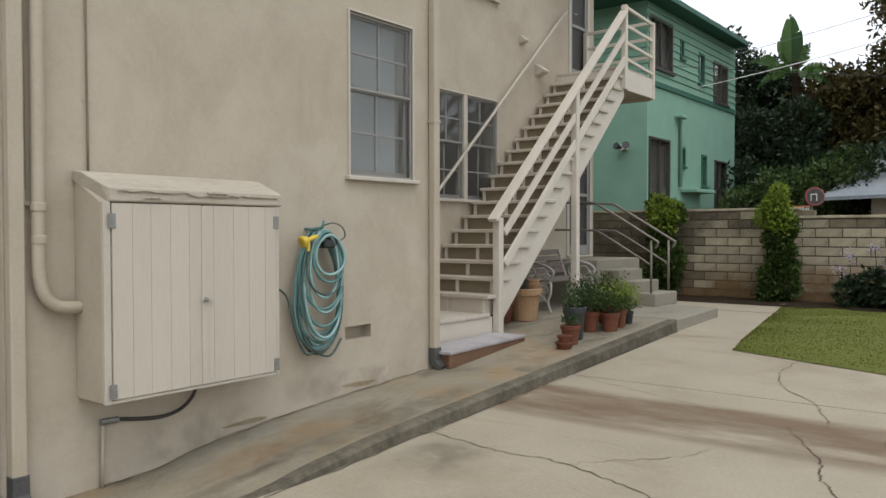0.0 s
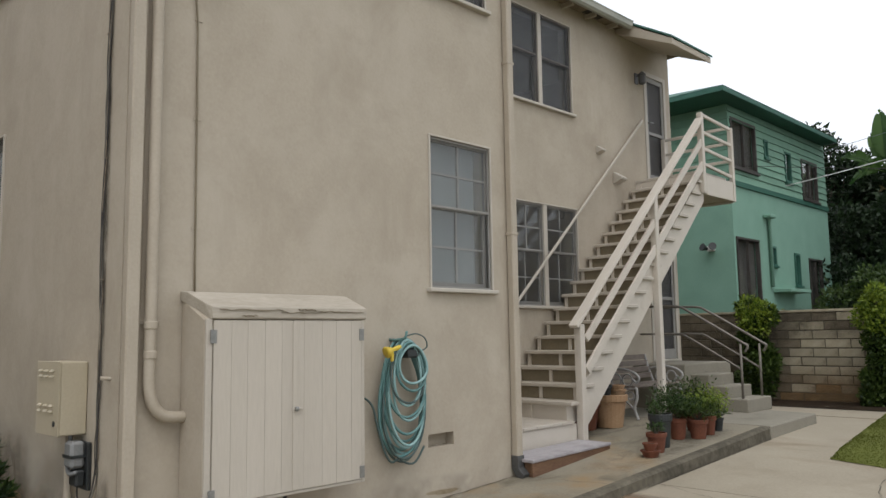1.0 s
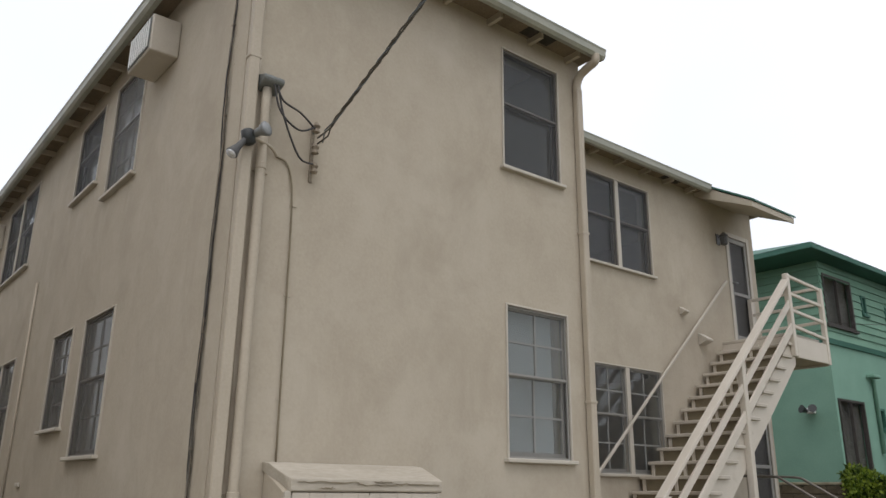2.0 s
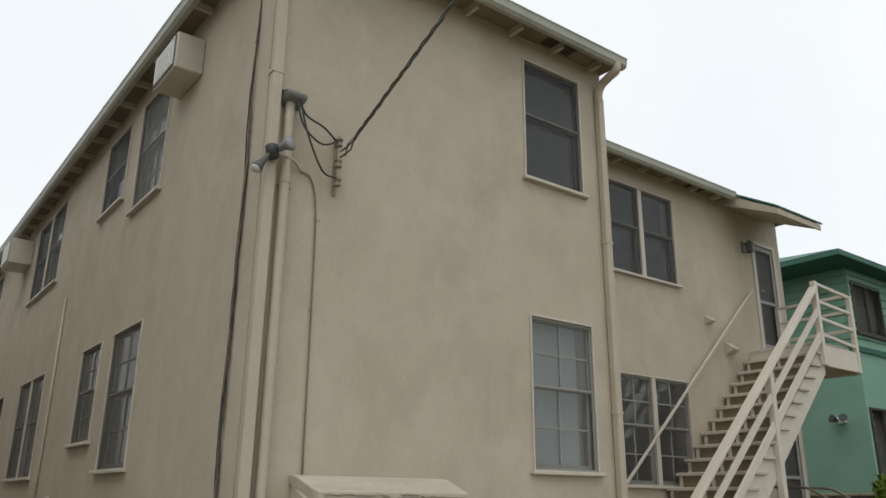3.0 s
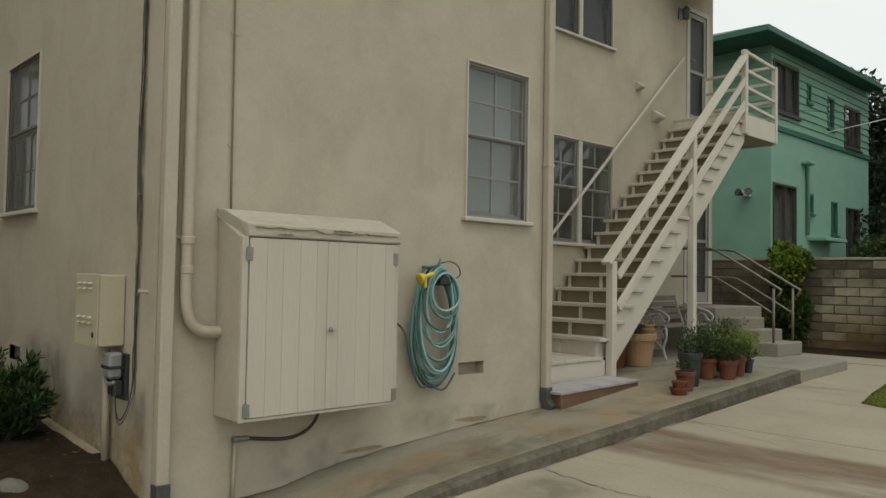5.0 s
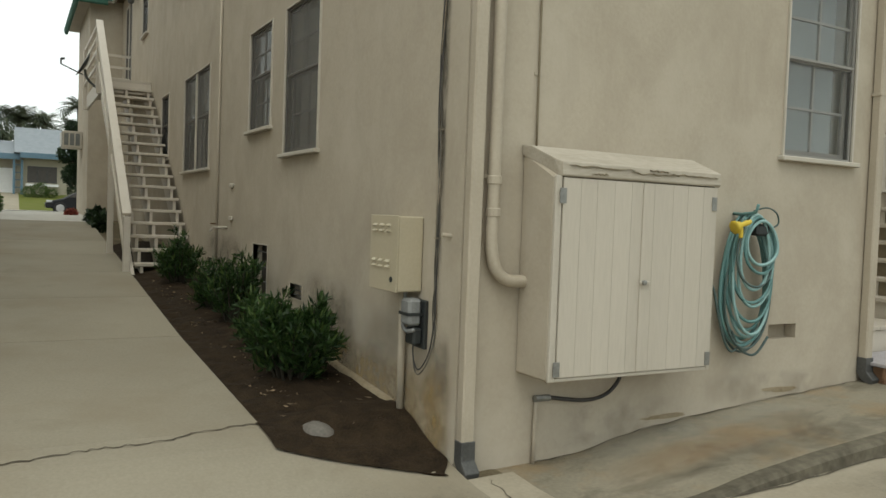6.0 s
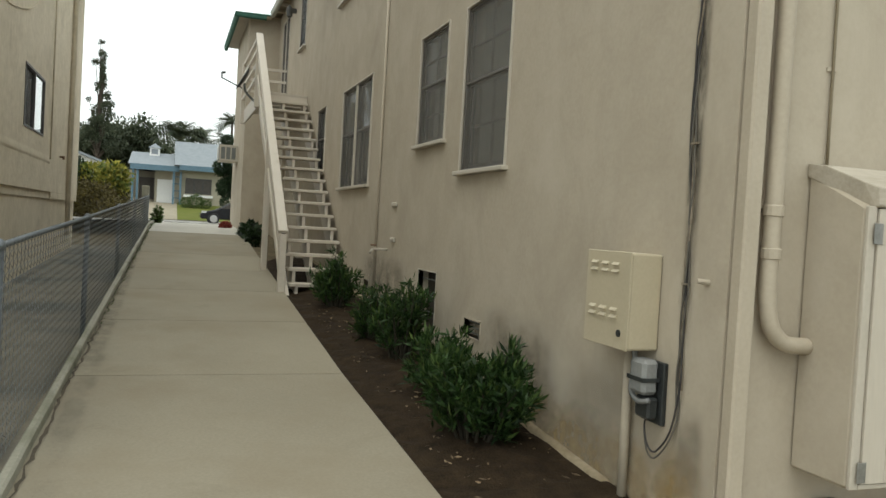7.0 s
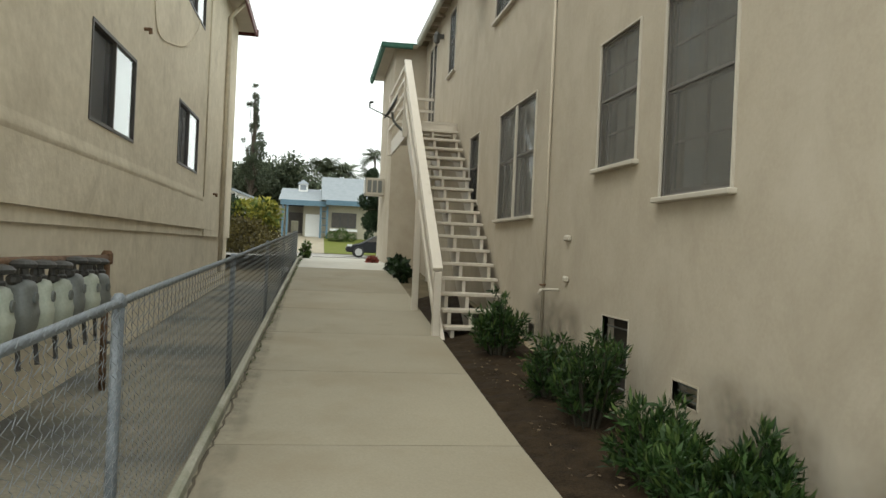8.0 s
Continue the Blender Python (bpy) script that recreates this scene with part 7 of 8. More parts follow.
full = {m_: block_mesh(CW, m_) for m_ in (BLOCK, BLOCKLOW, BLOCKDARK)}
rng_b = random.Random(3)
rest = bmesh.new()
for c in range(12):
    z = -0.01 + c * CH
    x = -6.85 + (CW / 2 if c % 2 else 0)
    while x < 1.2:
        if not (x > -2.55 and c > 10):
            m_ = BLOCKLOW if c < 3 or (c == 3 and rng_b.random() < 0.3) else BLOCK
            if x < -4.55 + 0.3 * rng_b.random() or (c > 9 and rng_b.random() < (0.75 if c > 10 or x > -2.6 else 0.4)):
                m_ = BLOCKDARK
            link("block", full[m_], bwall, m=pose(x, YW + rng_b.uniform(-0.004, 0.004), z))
        x += CW
    while x < 9.0:
        if c < 11:
            box(rest, x, x + CW - 0.012, YW, YW + 0.1, z, z + CH - 0.012)
        x += CW
    x = -6.85 + (CW / 2 if c % 2 else 0) - CW
    while x > -14:
        box(rest, x, x + CW - 0.012, YW, YW + 0.1, z, z + CH - 0.012)
        x -= CW
part("far_blocks", rest, BLOCK, bwall, kind="stuff")
cap_slab(-14, -2.45, 1.808)
cap_slab(-2.448, 9.0, 1.665)
sheet("wall_bed", spread(-4.9, 9, 0.3), spread(13.4, 14.6, 0.15), lambda x, y: ground_z(x, y) + 0.016 + 0.02 * noise.noise(Vector((x * 2, y * 3, 0))),
      SOIL, "dark soil strip along the block wall", "planting bed")

stain(bwall, "y", YW - 0.016, (-5.2, 2.2), (-0.15, 1.05), RUST_WALL)
# patchy darkening along the foot, the upper left and the left end
stain(bwall, "y", YW - 0.0095, (-4.9, 1.2), (0.05, 0.55), DARK_WALL)
stain(bwall, "y", YW - 0.011, (-5.6, -2.4), (1.25, 1.95), DARK_WALL)
stain(bwall, "y", YW - 0.0125, (-6.8, -3.9), (0.2, 1.95), DARK_WALL)
lump = column_lumps(-4.60, 14.25, 0.30, 1.92, 0.40, 14, 1)
clump_shrub("climbing_shrub", "bushy green climbing shrub against the block wall", "shrub", lump, 7000, 0.085, CLIMB, seed=61, group="shrubs on the block wall")
top_l = [(-4.70, 14.2, 1.88, 0.22), (-4.48, 14.2, 1.82, 0.20), (-4.58, 14.15, 1.68, 0.26)]
clump_shrub("climbing_shrub", "lime green crown of fresh leaves on the shrub", "shrub", top_l, 1500, 0.075, LEAFY, seed=62, group="shrubs on the block wall")
lump = column_lumps(-2.70, 14.25, 0.30, 1.85, 0.31, 16, 4)
clump_shrub("climbing_shrub", "tall narrow lime and green shrub on the block wall", "shrub", lump, 6500, 0.085, CLIMB, seed=63, group="shrubs on the block wall")
top_l = [(-2.72, 14.2, 1.85, 0.2), (-2.66, 14.2, 2.08, 0.13), (-2.84, 14.2, 1.7, 0.18), (-2.62, 14.15, 1.6, 0.2)]
clump_shrub("climbing_shrub", "lime green top of fresh leaves above the wall", "shrub", top_l, 1900, 0.075, LEAFY, seed=64, group="shrubs on the block wall")
clump_shrub("garden_plant", "dark low garden plant with pale violet flowers", "plant", [(-1.2, 14.0, 0.55, 0.3), (-1.5, 13.95, 0.5, 0.24), (-0.85, 13.9, 0.55, 0.3), (-0.5, 13.9, 0.6, 0.32)], 3600, 0.10, LEAFD, seed=65)
fl = np.random.default_rng(5)
fc = np.array([(-1.55, 13.8, 1.1), (-1.2, 13.8, 1.2), (-1.7, 13.8, 0.85), (-1.0, 13.75, 0.95), (-0.8, 13.8, 1.2)])
blooms = thing("flower_stalks", pose(-1.2, 13.85, 0.4), "pale violet flower heads on thin stalks", "flowers")
bm = bmesh.new()
for c in fc:
    tube(bm, [(c[0] + 0.05, 13.95, 0.4), tuple(c)], 0.006, 5)
part("stalks", bm, LEAFD, blooms, kind="stuff")
c = fc[fl.integers(0, 5, 260)] + fl.normal(size=(260, 3)) * 0.05
leaves("petals", blooms, FLOWER, c, unit(fl, 260), fl.uniform(0.02, 0.05, 260), fl.uniform(0.015, 0.03, 260), fl)["kind"] = "stuff"


# ---- green house next door ----
GX, GY0, GY1, GXE = -6.0, 16.9, 22.75, -16.0
gh = thing("green_house", pose(-9, 19, 0.3), "two-storey mint green house with lap siding upstairs", "house")
g_low = [(17.0, 18.16, 2.05, 3.54), (18.84, 19.1, 3.0, 3.46), (20.2, 20.55, 2.58, 3.38), (21.15, 22.05, 1.3, 3.31)]
g_up = [(17.0, 18.3, 5.08, 6.2), (18.76, 18.98, 5.54, 5.98), (19.96, 20.36, 5.12, 5.88), (21.02, 22.1, 4.82, 5.86)]


def cells_part(name, axis, at, depth, u0, u1, z0, z1, holes, material, parent):
    bm = bmesh.new()
    lo, hi = min(at, at + depth), max(at, at + depth)
    for a, b, c, d in panel_cells(u0, u1, z0, z1, holes):
        box(bm, a, b, lo, hi, c, d) if axis == "x" else box(bm, lo, hi, a, b, c, d)
    bmesh.ops.remove_doubles(bm, verts=bm.verts, dist=0.0005)
    return part(name, bm, material, parent)


cells_part("wall", "y", GX, -0.2, GY0, GY1, 0.1, 4.72, g_low, GREENW, gh)
cells_part("wall", "x", GY0, 0.2, GXE, GX - 0.2, 0.1, 4.72, [], GREENW, gh)
cells_part("wall", "x", GY1, -0.2, GXE, GX - 0.2, 0.1, 6.48, [], GREENW, gh)
cells_part("wall", "y", GXE, 0.2, GY0 + 0.2, GY1 - 0.2, 0.1, 6.48, [], GREENW, gh)
cells_part("upper_wall", "y", GX - 0.02, -0.18, GY0, GY1, 4.72, 6.48, g_up, GREENS, gh)
cells_part("upper_wall", "x", GY0 + 0.02, 0.18, GXE, GX - 0.2, 4.72, 6.48, [], GREENS, gh)
part("belt_board", boxes((GX - 0.02, GX + 0.04, GY0 - 0.04, GY1, 4.66, 4.78), (GXE, GX - 0.02, GY0 - 0.04, GY0 + 0.02, 4.66, 4.78)), GREENT, gh, bevel=0.004)
BH = 0.17
for k in range(10):
    z = 4.78 + k * BH
    for a, b, c, d in panel_cells(GY0, GY1, z, min(z + BH, 6.46), [h for h in g_up if h[2] < z + BH * 0.6 and h[3] > z + BH * 0.4]):
        if d - c > 0.02:
            bm = bmesh.new()
            prism(bm, [(GX - 0.018, c), (GX + 0.022, c), (GX - 0.004, d), (GX - 0.018, d)], "y", a, b)
            part("siding_board", bm, GREENS, gh)
    bm = bmesh.new()
    prism(bm, [(GY0 + 0.02, z), (GY0 - 0.022, z), (GY0 + 0.004, min(z + BH, 6.46)), (GY0 + 0.02, min(z + BH, 6.46))], "x", GXE, GX - 0.005)
    part("siding_board", bm, GREENS, gh)


def plain_window(parent, m, w, h, frame_m, panes=2, glass=None, dark=True):
    f = [(0, 0.05, -0.03, 0.06, 0, h), (w - 0.05, w, -0.03, 0.06, 0, h), (0.05, w - 0.05, -0.03, 0.06, h - 0.05, h), (0.05, w - 0.05, -0.03, 0.06, 0, 0.05)]
    for k in range(1, panes):
        f.append((w * k / panes - 0.02, w * k / panes + 0.02, -0.02, 0.05, 0.05, h - 0.05))
    bm = boxes(*f, m=m)
    win = part("window", bm, frame_m, parent)
    pane = part("pane", boxes((0.03, w - 0.03, 0.02, 0.026, 0.03, h - 0.03), m=m), GLASS, win)
    pane.visible_shadow = False
    part("blind", boxes((0.02, w - 0.02, 0.10, 0.11, 0.02, h - 0.02), m=m), DARKSASH if dark else CURTAIN, win)
    part("sill", boxes((-0.04, w + 0.04, -0.07, 0.06, -0.05, -0.002), m=m), frame_m, win)
    return win


for holes in (g_low, g_up):
    for a, b, c, d in holes:
        plain_window(gh, pose(GX, a, c, 0, 0, 90), b - a, d - c, GREENT if b - a < 0.5 else BRONZE, 2 if b - a > 0.6 else 1)
roof_g = bmesh.new()
hip(roof_g, GXE - 0.4, GX + 0.40, GY0 - 1.0, GY1 - 0.1, 6.58, 0.36)
part("roof", roof_g, GREENT, gh, "dark green hipped roof")
part("eave", boxes((GXE - 0.4, GX + 0.40, GY0 - 1.0, GY1 - 0.1, 6.46, 6.575)), GREENT, gh, bevel=0.01)
bm = bmesh.new()
tube(bm, [(GX + 0.05, 18.72, 2.5), (GX + 0.05, 18.72, 4.05), (GX + 0.06, 18.60, 4.12)], 0.045, 8)
part("pipe", bm, GREENW, gh, smooth=True)
part("pipe_hood", boxes((GX + 0.02, GX + 0.2, 18.45, 18.78, 4.08, 4.16)), GREENW, gh, bevel=0.02)
part("ledge", boxes((GX + 0.002, GX + 0.4, 18.85, 20.1, 2.38, 2.46)), GREENW, gh, bevel=0.01)
part("corner_board", boxes((GX - 0.05, GX + 0.012, GY0 - 0.012, GY0 + 0.06, 0.4, 4.66)), GREENW, gh)
for s in (-1, 1):
    bm = bmesh.new()
    lathe(bm, [(0.03, 0), (0.05, 0.06), (0.085, 0.14), (0.085, 0.15)], 12)
    bm.transform(Matrix.Translation((-6.5 + 0.06 * s, GY0 - 0.10, 3.30)) @ Euler((radians(60), radians(55 * s), 0)).to_matrix().to_4x4())
    part("flood_lamp", bm, BLACKP, gh, "dark twin flood lamp")
part("lamp_base", boxes((-6.58, -6.42, GY0 - 0.10, GY0 - 0.002, 3.25, 3.37)), WHITE, gh, bevel=0.01)

gh.matrix_basis = Matrix.Translation((-0.13, 0, 0)) @ gh.matrix_basis

# shed roof, hoop and rail beyond the wall
shed = thing("shed", pose(1.5, 21, 0.3), "low shed with pale grey roof beyond the block wall", "shed")
bm = bmesh.new()
v = [bm.verts.new(p) for p in ((-3.35, 20.0, 2.22), (6.0, 18.4, 2.40), (6.0, 22.5, 3.7), (-2.6, 23.0, 3.30))]
w = [bm.verts.new(p.co + Vector((0, 0, -0.08))) for p in v]
for f in ((v[0], v[1], v[2], v[3]), (w[3], w[2], w[1], w[0]), (v[0], w[0], w[1], v[1]), (v[1], w[1], w[2], v[2]), (v[2], w[2], w[3], v[3]), (v[3], w[3], w[0], v[0])):
    bm.faces.new(f)
part("roof", bm, FARROOF, shed, "pale grey sheet roof")
part("wall", boxes((-2.4, 5.8, 20.6, 22.4, 0.2, 2.25)), SOFFIT, shed)
hoop = thing("basketball_hoop", pose(-3.45, 19.5, 0.3), "basketball hoop with dark red rimmed round board", "basketball hoop")
bm = bmesh.new()
lathe(bm, [(0.17, 0), (0.19, 0.015), (0.17, 0.03)], 20)
bm.transform(pose(-3.21, 19.0, 2.20, 90, 0, 25))
part("backboard", bm, BRONZE, hoop)
bm = bmesh.new()
tube(bm, [(-3.21 + 0.165 * math.cos(q), 18.985 + 0.077 * math.cos(q), 2.20 + 0.185 * math.sin(q)) for q in [k * 0.314 for k in range(20)]], 0.02, 6, True)
part("rim_band", bm, mat("dull_red", (0.25, 0.05, 0.06), (0.32, 0.08, 0.09), rough=0.6), hoop)
rows = [(-3.28, -3.265, 18.92, 18.935, 2.10, 2.26), (-3.165, -3.15, 18.92, 18.935, 2.10, 2.26), (-3.265, -3.165, 18.92, 18.935, 2.24, 2.26)]
part("marking", boxes(*rows), WHITE, hoop)
bm = bmesh.new()
tube(bm, [(-3.30, 19.05, 0.3), (-3.30, 19.05, 2.1)], 0.04, 8)
part("pole", bm, GREYM, hoop)
bm = bmesh.new()
tube(bm, [(-3.42 + 0.16 * math.cos(q), 18.72 + 0.16 * math.sin(q), 1.98) for q in [k * 0.524 for k in range(12)]], 0.014, 6, True)
part("ring", bm, mat("orange_ring", (0.45, 0.12, 0.05), (0.5, 0.16, 0.07), rough=0.5), hoop)
nt = bmesh.new()
for k in range(12):
    q = k * 0.524
    tube(nt, [(-3.42 + 0.16 * math.cos(q), 18.72 + 0.16 * math.sin(q), 1.98), (-3.42 + 0.10 * math.cos(q + 0.5), 18.72 + 0.10 * math.sin(q + 0.5), 1.75)], 0.008, 4)
part("net", nt, WHITE, hoop)


# ---- trees ----
def tree(x, y, z0, h, trunk_r, lumps, n, leaf, material, seed, label, limb=True, name="tree"):
    t = thing(name, pose(x, y, z0), label, "tree")
    rng = np.random.default_rng(seed)
    bm = bmesh.new()
    tube(bm, curve_points([(x, y, z0 - 0.2), (x + 0.05 * h * rng.uniform(-1, 1), y, z0 + h * 0.35), (x, y + 0.02 * h, z0 + h * 0.75)], 4), [trunk_r * k for k in (1.25, 1.05, 0.95, 0.85, 0.8, 0.7, 0.6, 0.5, 0.35)], 9)
    part("trunk", bm, BARK, t)
    bm = bmesh.new()
    for lx, ly, lz, lr in lumps:
        s = z0 + min(h * 0.7, max(h * 0.2, (lz - z0) * 0.6))
        tube(bm, curve_points([(x, y, s), ((x + lx) / 2, (y + ly) / 2, (s + lz) / 2 + 0.2), (lx, ly, lz)], 3), [trunk_r * k for k in (0.45, 0.38, 0.32, 0.25, 0.2, 0.15, 0.1)], 6)
    part("branchwork", bm, BARK, t, kind="stuff")
    w = np.array([l[3] ** 2 for l in lumps])
    k = rng.choice(len(lumps), n, p=w / w.sum())
    L = np.array(lumps)[k]
    sub = unit(rng, 400)
    pick = rng.integers(0, 400, n)
    u = sub[pick] * 0.8 + unit(rng, n) * 0.33
    rr = (0.35 + 0.75 * rng.random(400) ** 0.6)[pick]
    c = L[:, :3] + u * (L[:, 3] * rr)[:, None]
    c[:, 2] = np.maximum(c[:, 2], z0 + 0.1)
    d = u * 0.5 + unit(rng, n) - np.array([0, 0, 0.15])
    leaves("crown", t, material, c, d, rng.uniform(0.6, 1.4, n) * leaf, rng.uniform(0.35, 0.6, n) * leaf, rng)
    return t


def lumps_in(x0, x1, y0, y1, z0, z1, r0, r1, k, seed):
    r = random.Random(seed)
    return [(r.uniform(x0, x1), r.uniform(y0, y1), r.uniform(z0, z1), r.uniform(r0, r1)) for _ in range(k)]


tree(-8.0, 28, 0.4, 6.5, 0.22, lumps_in(-10.0, -6.0, 26, 30, 2.0, 6.0, 0.8, 1.4, 26, 1), 24000, 0.24, LEAFD, 71, "dark leafy tree behind the green house")
tree(-7.2, 27.0, 0.4, 7.4, 0.12, [(-7.7, 27, 7.75, 0.38), (-7.35, 27.0, 7.3, 0.40), (-6.9, 27.0, 6.7, 0.5), (-6.4, 27.0, 6.5, 0.55), (-6.1, 27, 6.0, 0.6), (-6.9, 27.2, 5.6, 0.7), (-7.5, 27.0, 6.4, 0.5)], 4200, 0.18, LEAFD, 72, "thin-crowned tree above the green roof")
tree(-5.4, 29, 0.4, 5.0, 0.25, lumps_in(-7.2, -3.8, 26.5, 30, 1.5, 5.4, 0.8, 1.3, 30, 2), 26000, 0.25, LEAFD, 73, "broad dark tree beyond the block wall")
tree(-2.0, 26.5, 0.4, 8.5, 0.28, lumps_in(-3.0, -0.6, 25.5, 28, 2.2, 8.8, 0.7, 1.1, 30, 3), 30000, 0.20, LEAFB, 74, "tall brownish evergreen tree beyond the shed")
tree(-3.7, 26.0, 0.4, 5.6, 0.2, lumps_in(-4.5, -2.6, 25.2, 27.5, 1.6, 5.5, 0.6, 1.0, 26, 4), 22000, 0.20, LEAFB, 75, "brownish tree with uneven crown")
tree(-1.0, 24.5, 0.4, 7.0, 0.3, lumps_in(-2.0, 1.2, 23.5, 27, 2.0, 7.6, 0.8, 1.3, 20, 5), 16000, 0.22, LEAFB, 76, "tall brownish tree beside the yard")
clump_shrub("tree_foliage", "dense dark foliage around the banana stem", "tree", lumps_in(-6.2, -4.2, 23.6, 24.6, 1.6, 4.5, 0.45, 0.75, 22, 31), 16000, 0.17, LEAFD, seed=131)
clump_shrub("hedge", "dark green hedge beyond the block wall", "hedge", lumps_in(-6.0, 0.5, 20.8, 23.0, 1.0, 3.0, 0.6, 1.0, 18, 7), 11000, 0.16, LEAFD, seed=78)
clump_shrub("hedge", "mid green bush beyond the block wall", "hedge", [(-4.0, 20.4, 2.3, 0.55), (-3.4, 20.9, 2.5, 0.6), (-4.5, 20.6, 2.4, 0.5), (-3.0, 21.4, 2.9, 0.5), (-5.2, 20.4, 2.0, 0.5)], 4500, 0.13, LEAFM, seed=79)
banana = thing("banana_tree", pose(-5.05, 25, 0.4), "banana plant with broad torn upright leaves", "banana plant")
bm = bmesh.new()
tube(bm, curve_points([(-5.05, 25, 0.2), (-5.03, 25, 3.0), (-5.12, 25, 6.35)], 5), [0.20, 0.19, 0.18, 0.17, 0.16, 0.16, 0.15, 0.14, 0.13, 0.12, 0.09], 9)
part("trunk", bm, SOIL, banana, "dark fibrous stem")


def banana_leaf(base, way, length, width, droop, seed, face=(0.5, -1, 0.1), tears=0.25):
    """A paddle leaf with a folded midrib and a few tears along its sides."""
    rng = random.Random(seed)
    bm = bmesh.new()
    b, d = Vector(base), Vector(way).normalized()
    side = d.cross(Vector(face)).normalized()
    up = side.cross(d).normalized()
    n, rows = 22, []
    for i in range(n + 1):
        t = i / n
        p = b + d * length * (0.25 + 0.75 * t) - Vector((0, 0, 1)) * droop * t * t
        w = width * 0.5 * (math.sin(math.pi * (0.06 + 0.94 * t) ** 0.75) ** 0.55 if t < 0.99 else 0.0)
        rows.append((p, max(w, 0.015)))
    for s in (-1, 1):
        shift = 0.0
        prev = None
        for i, (p, w) in enumerate(rows):
            turns = 2 if 0 < i < n and rng.random() < tears else 1
            for turn in range(turns):
                if turn:
                    shift = rng.uniform(-0.12, 0.12)
                lag = (-0.014 if turn == 0 and turns == 2 else (0.014 if turn else 0.0)) * length
                row = (bm.verts.new(p), bm.verts.new(p + side * s * w * 0.55 + up * 0.05 * width), bm.verts.new(p + side * s * w + up * (0.02 * width + shift) + d * (0.05 * length + lag)))
                if prev and not turn:
                    for a in (0, 1):
                        f = (prev[a], prev[a + 1], row[a + 1], row[a])
                        bm.faces.new(f if s > 0 else f[::-1])
                prev = row
    tube(bm, [b, *[p for p, _ in rows[::4]]], [0.03, *[0.022 - 0.003 * k for k in range(len(rows[::4]))]], 5)
    part("leaf", bm, BANANA, banana, smooth=True)


for k, (w, ln, wd, dr) in enumerate((((-0.03, 0, 1.0), 1.75, 0.56, 0.0), ((-0.35, 0.2, 1.0), 1.35, 0.34, 0.1), ((0.28, 0.3, 1.0), 1.2, 0.45, 0.15), ((-0.9, 0.1, 0.75), 1.55, 0.36, 0.35), ((1.0, 0.2, 0.55), 1.15, 0.34, 0.5),
                                     ((1.0, -0.5, 0.1), 1.2, 0.36, 0.5), ((-0.9, -0.5, 0.3), 1.0, 0.36, 0.6), ((0.5, -0.8, 0.4), 1.0, 0.4, 0.6), ((-0.4, -0.8, 0.6), 1.0, 0.38, 0.5))):
    banana_leaf((-5.20, 25, 5.92), w, ln, wd, dr, k + 3, tears=0.12 if k < 2 else 0.4)
# overhead wires
for k, (a, b, r) in enumerate((((-6.0, 19.6, 4.95), (9.0, 20.0, 8.6), 0.010), ((-8.0, 24.0, 6.4), (14.0, 22.0, 10.6), 0.007), ((-6.0, 17.2, 5.1), (10.0, 30.0, 5.6), 0.006))):
    wire = thing("overhead_wire", pose(*a), "thin overhead wire crossing to the green house", "wire", group="overhead wires")
    a, b = Vector(a), Vector(b)
    bm = bmesh.new()
    tube(bm, [a.lerp(b, i / 30) - Vector((0, 0, 2.0 * (i / 30) * (1 - i / 30))) for i in range(31)], r, 5)
    part("wire", bm, (WHITE, GALV, CABLE)[k], wire)


# ---- neighbour on the far side of the fence ----
YN, XN = -1.80, -22.0
nb = thing("neighbour_house", pose(-10, YN, 0.2), "two-storey tan stucco house behind the chain-link fence", "house")
n_holes = [(-11.55, -9.76, 2.48, 3.44), (-16.36, -14.4, 2.55, 3.53), (-16.6, -14.8, 5.15, 6.15), (-11.43, -9.72, 5.15, 6.15)]
bm = bmesh.new()
for a, b, c, d in panel_cells(XN, -4.4, 1.60, 6.75, n_holes):
    box(bm, a, b, YN - 0.25, YN, c, d)
bmesh.ops.remove_doubles(bm, verts=bm.verts, dist=0.0005)
part("wall", bm, STUCCO_N, nb)
part("belt", boxes((XN, -17.62, YN - 0.25, YN, 1.47, 1.598), (-17.62, -4.4, YN - 0.25, YN - 0.035, 1.47, 1.598)), STUCCO_N, nb)
cells_part("lower_wall", "x", YN - 0.06, -0.19, XN, -4.4, -0.4, 1.468, [], STUCCO_N, nb)
cells_part("end_wall", "y", XN, 0.25, -12, YN - 0.25, -0.4, 6.75, [], STUCCO_N, nb)
cells_part("end_wall", "y", -4.4, -0.25, -12, YN - 0.25, -0.4, 6.75, [], STUCCO_N, nb)
cells_part("back_wall", "x", -12, 0.25, XN + 0.25, -4.65, -0.4, 6.75, [], STUCCO_N, nb)
rows = []
bm = bmesh.new()
for x in spread(-17.3, -4.4, 0.12):
    k = 0.6 + 0.5 * noise.noise(Vector((x * 1.3, 0, 2))) + 0.35 * noise.noise(Vector((x * 5, 0, 7)))
    z = 2.17 + 0.012 * noise.noise(Vector((x * 2, 3, 0)))
    rows.append([bm.verts.new((x, YN + dy * max(k, 0.15), z + dz)) for dy, dz in ((0.0, -0.05), (0.018, -0.02), (0.022, 0.0), (0.008, 0.05), (0.0, 0.09))])
for p, q in zip(rows, rows[1:]):
    for i in range(4):
        bm.faces.new((p[i], p[i + 1], q[i + 1], q[i]))
part("plaster_ridge", bm, STUCCO_N, nb, "lumpy ridge in the plaster", smooth=True)
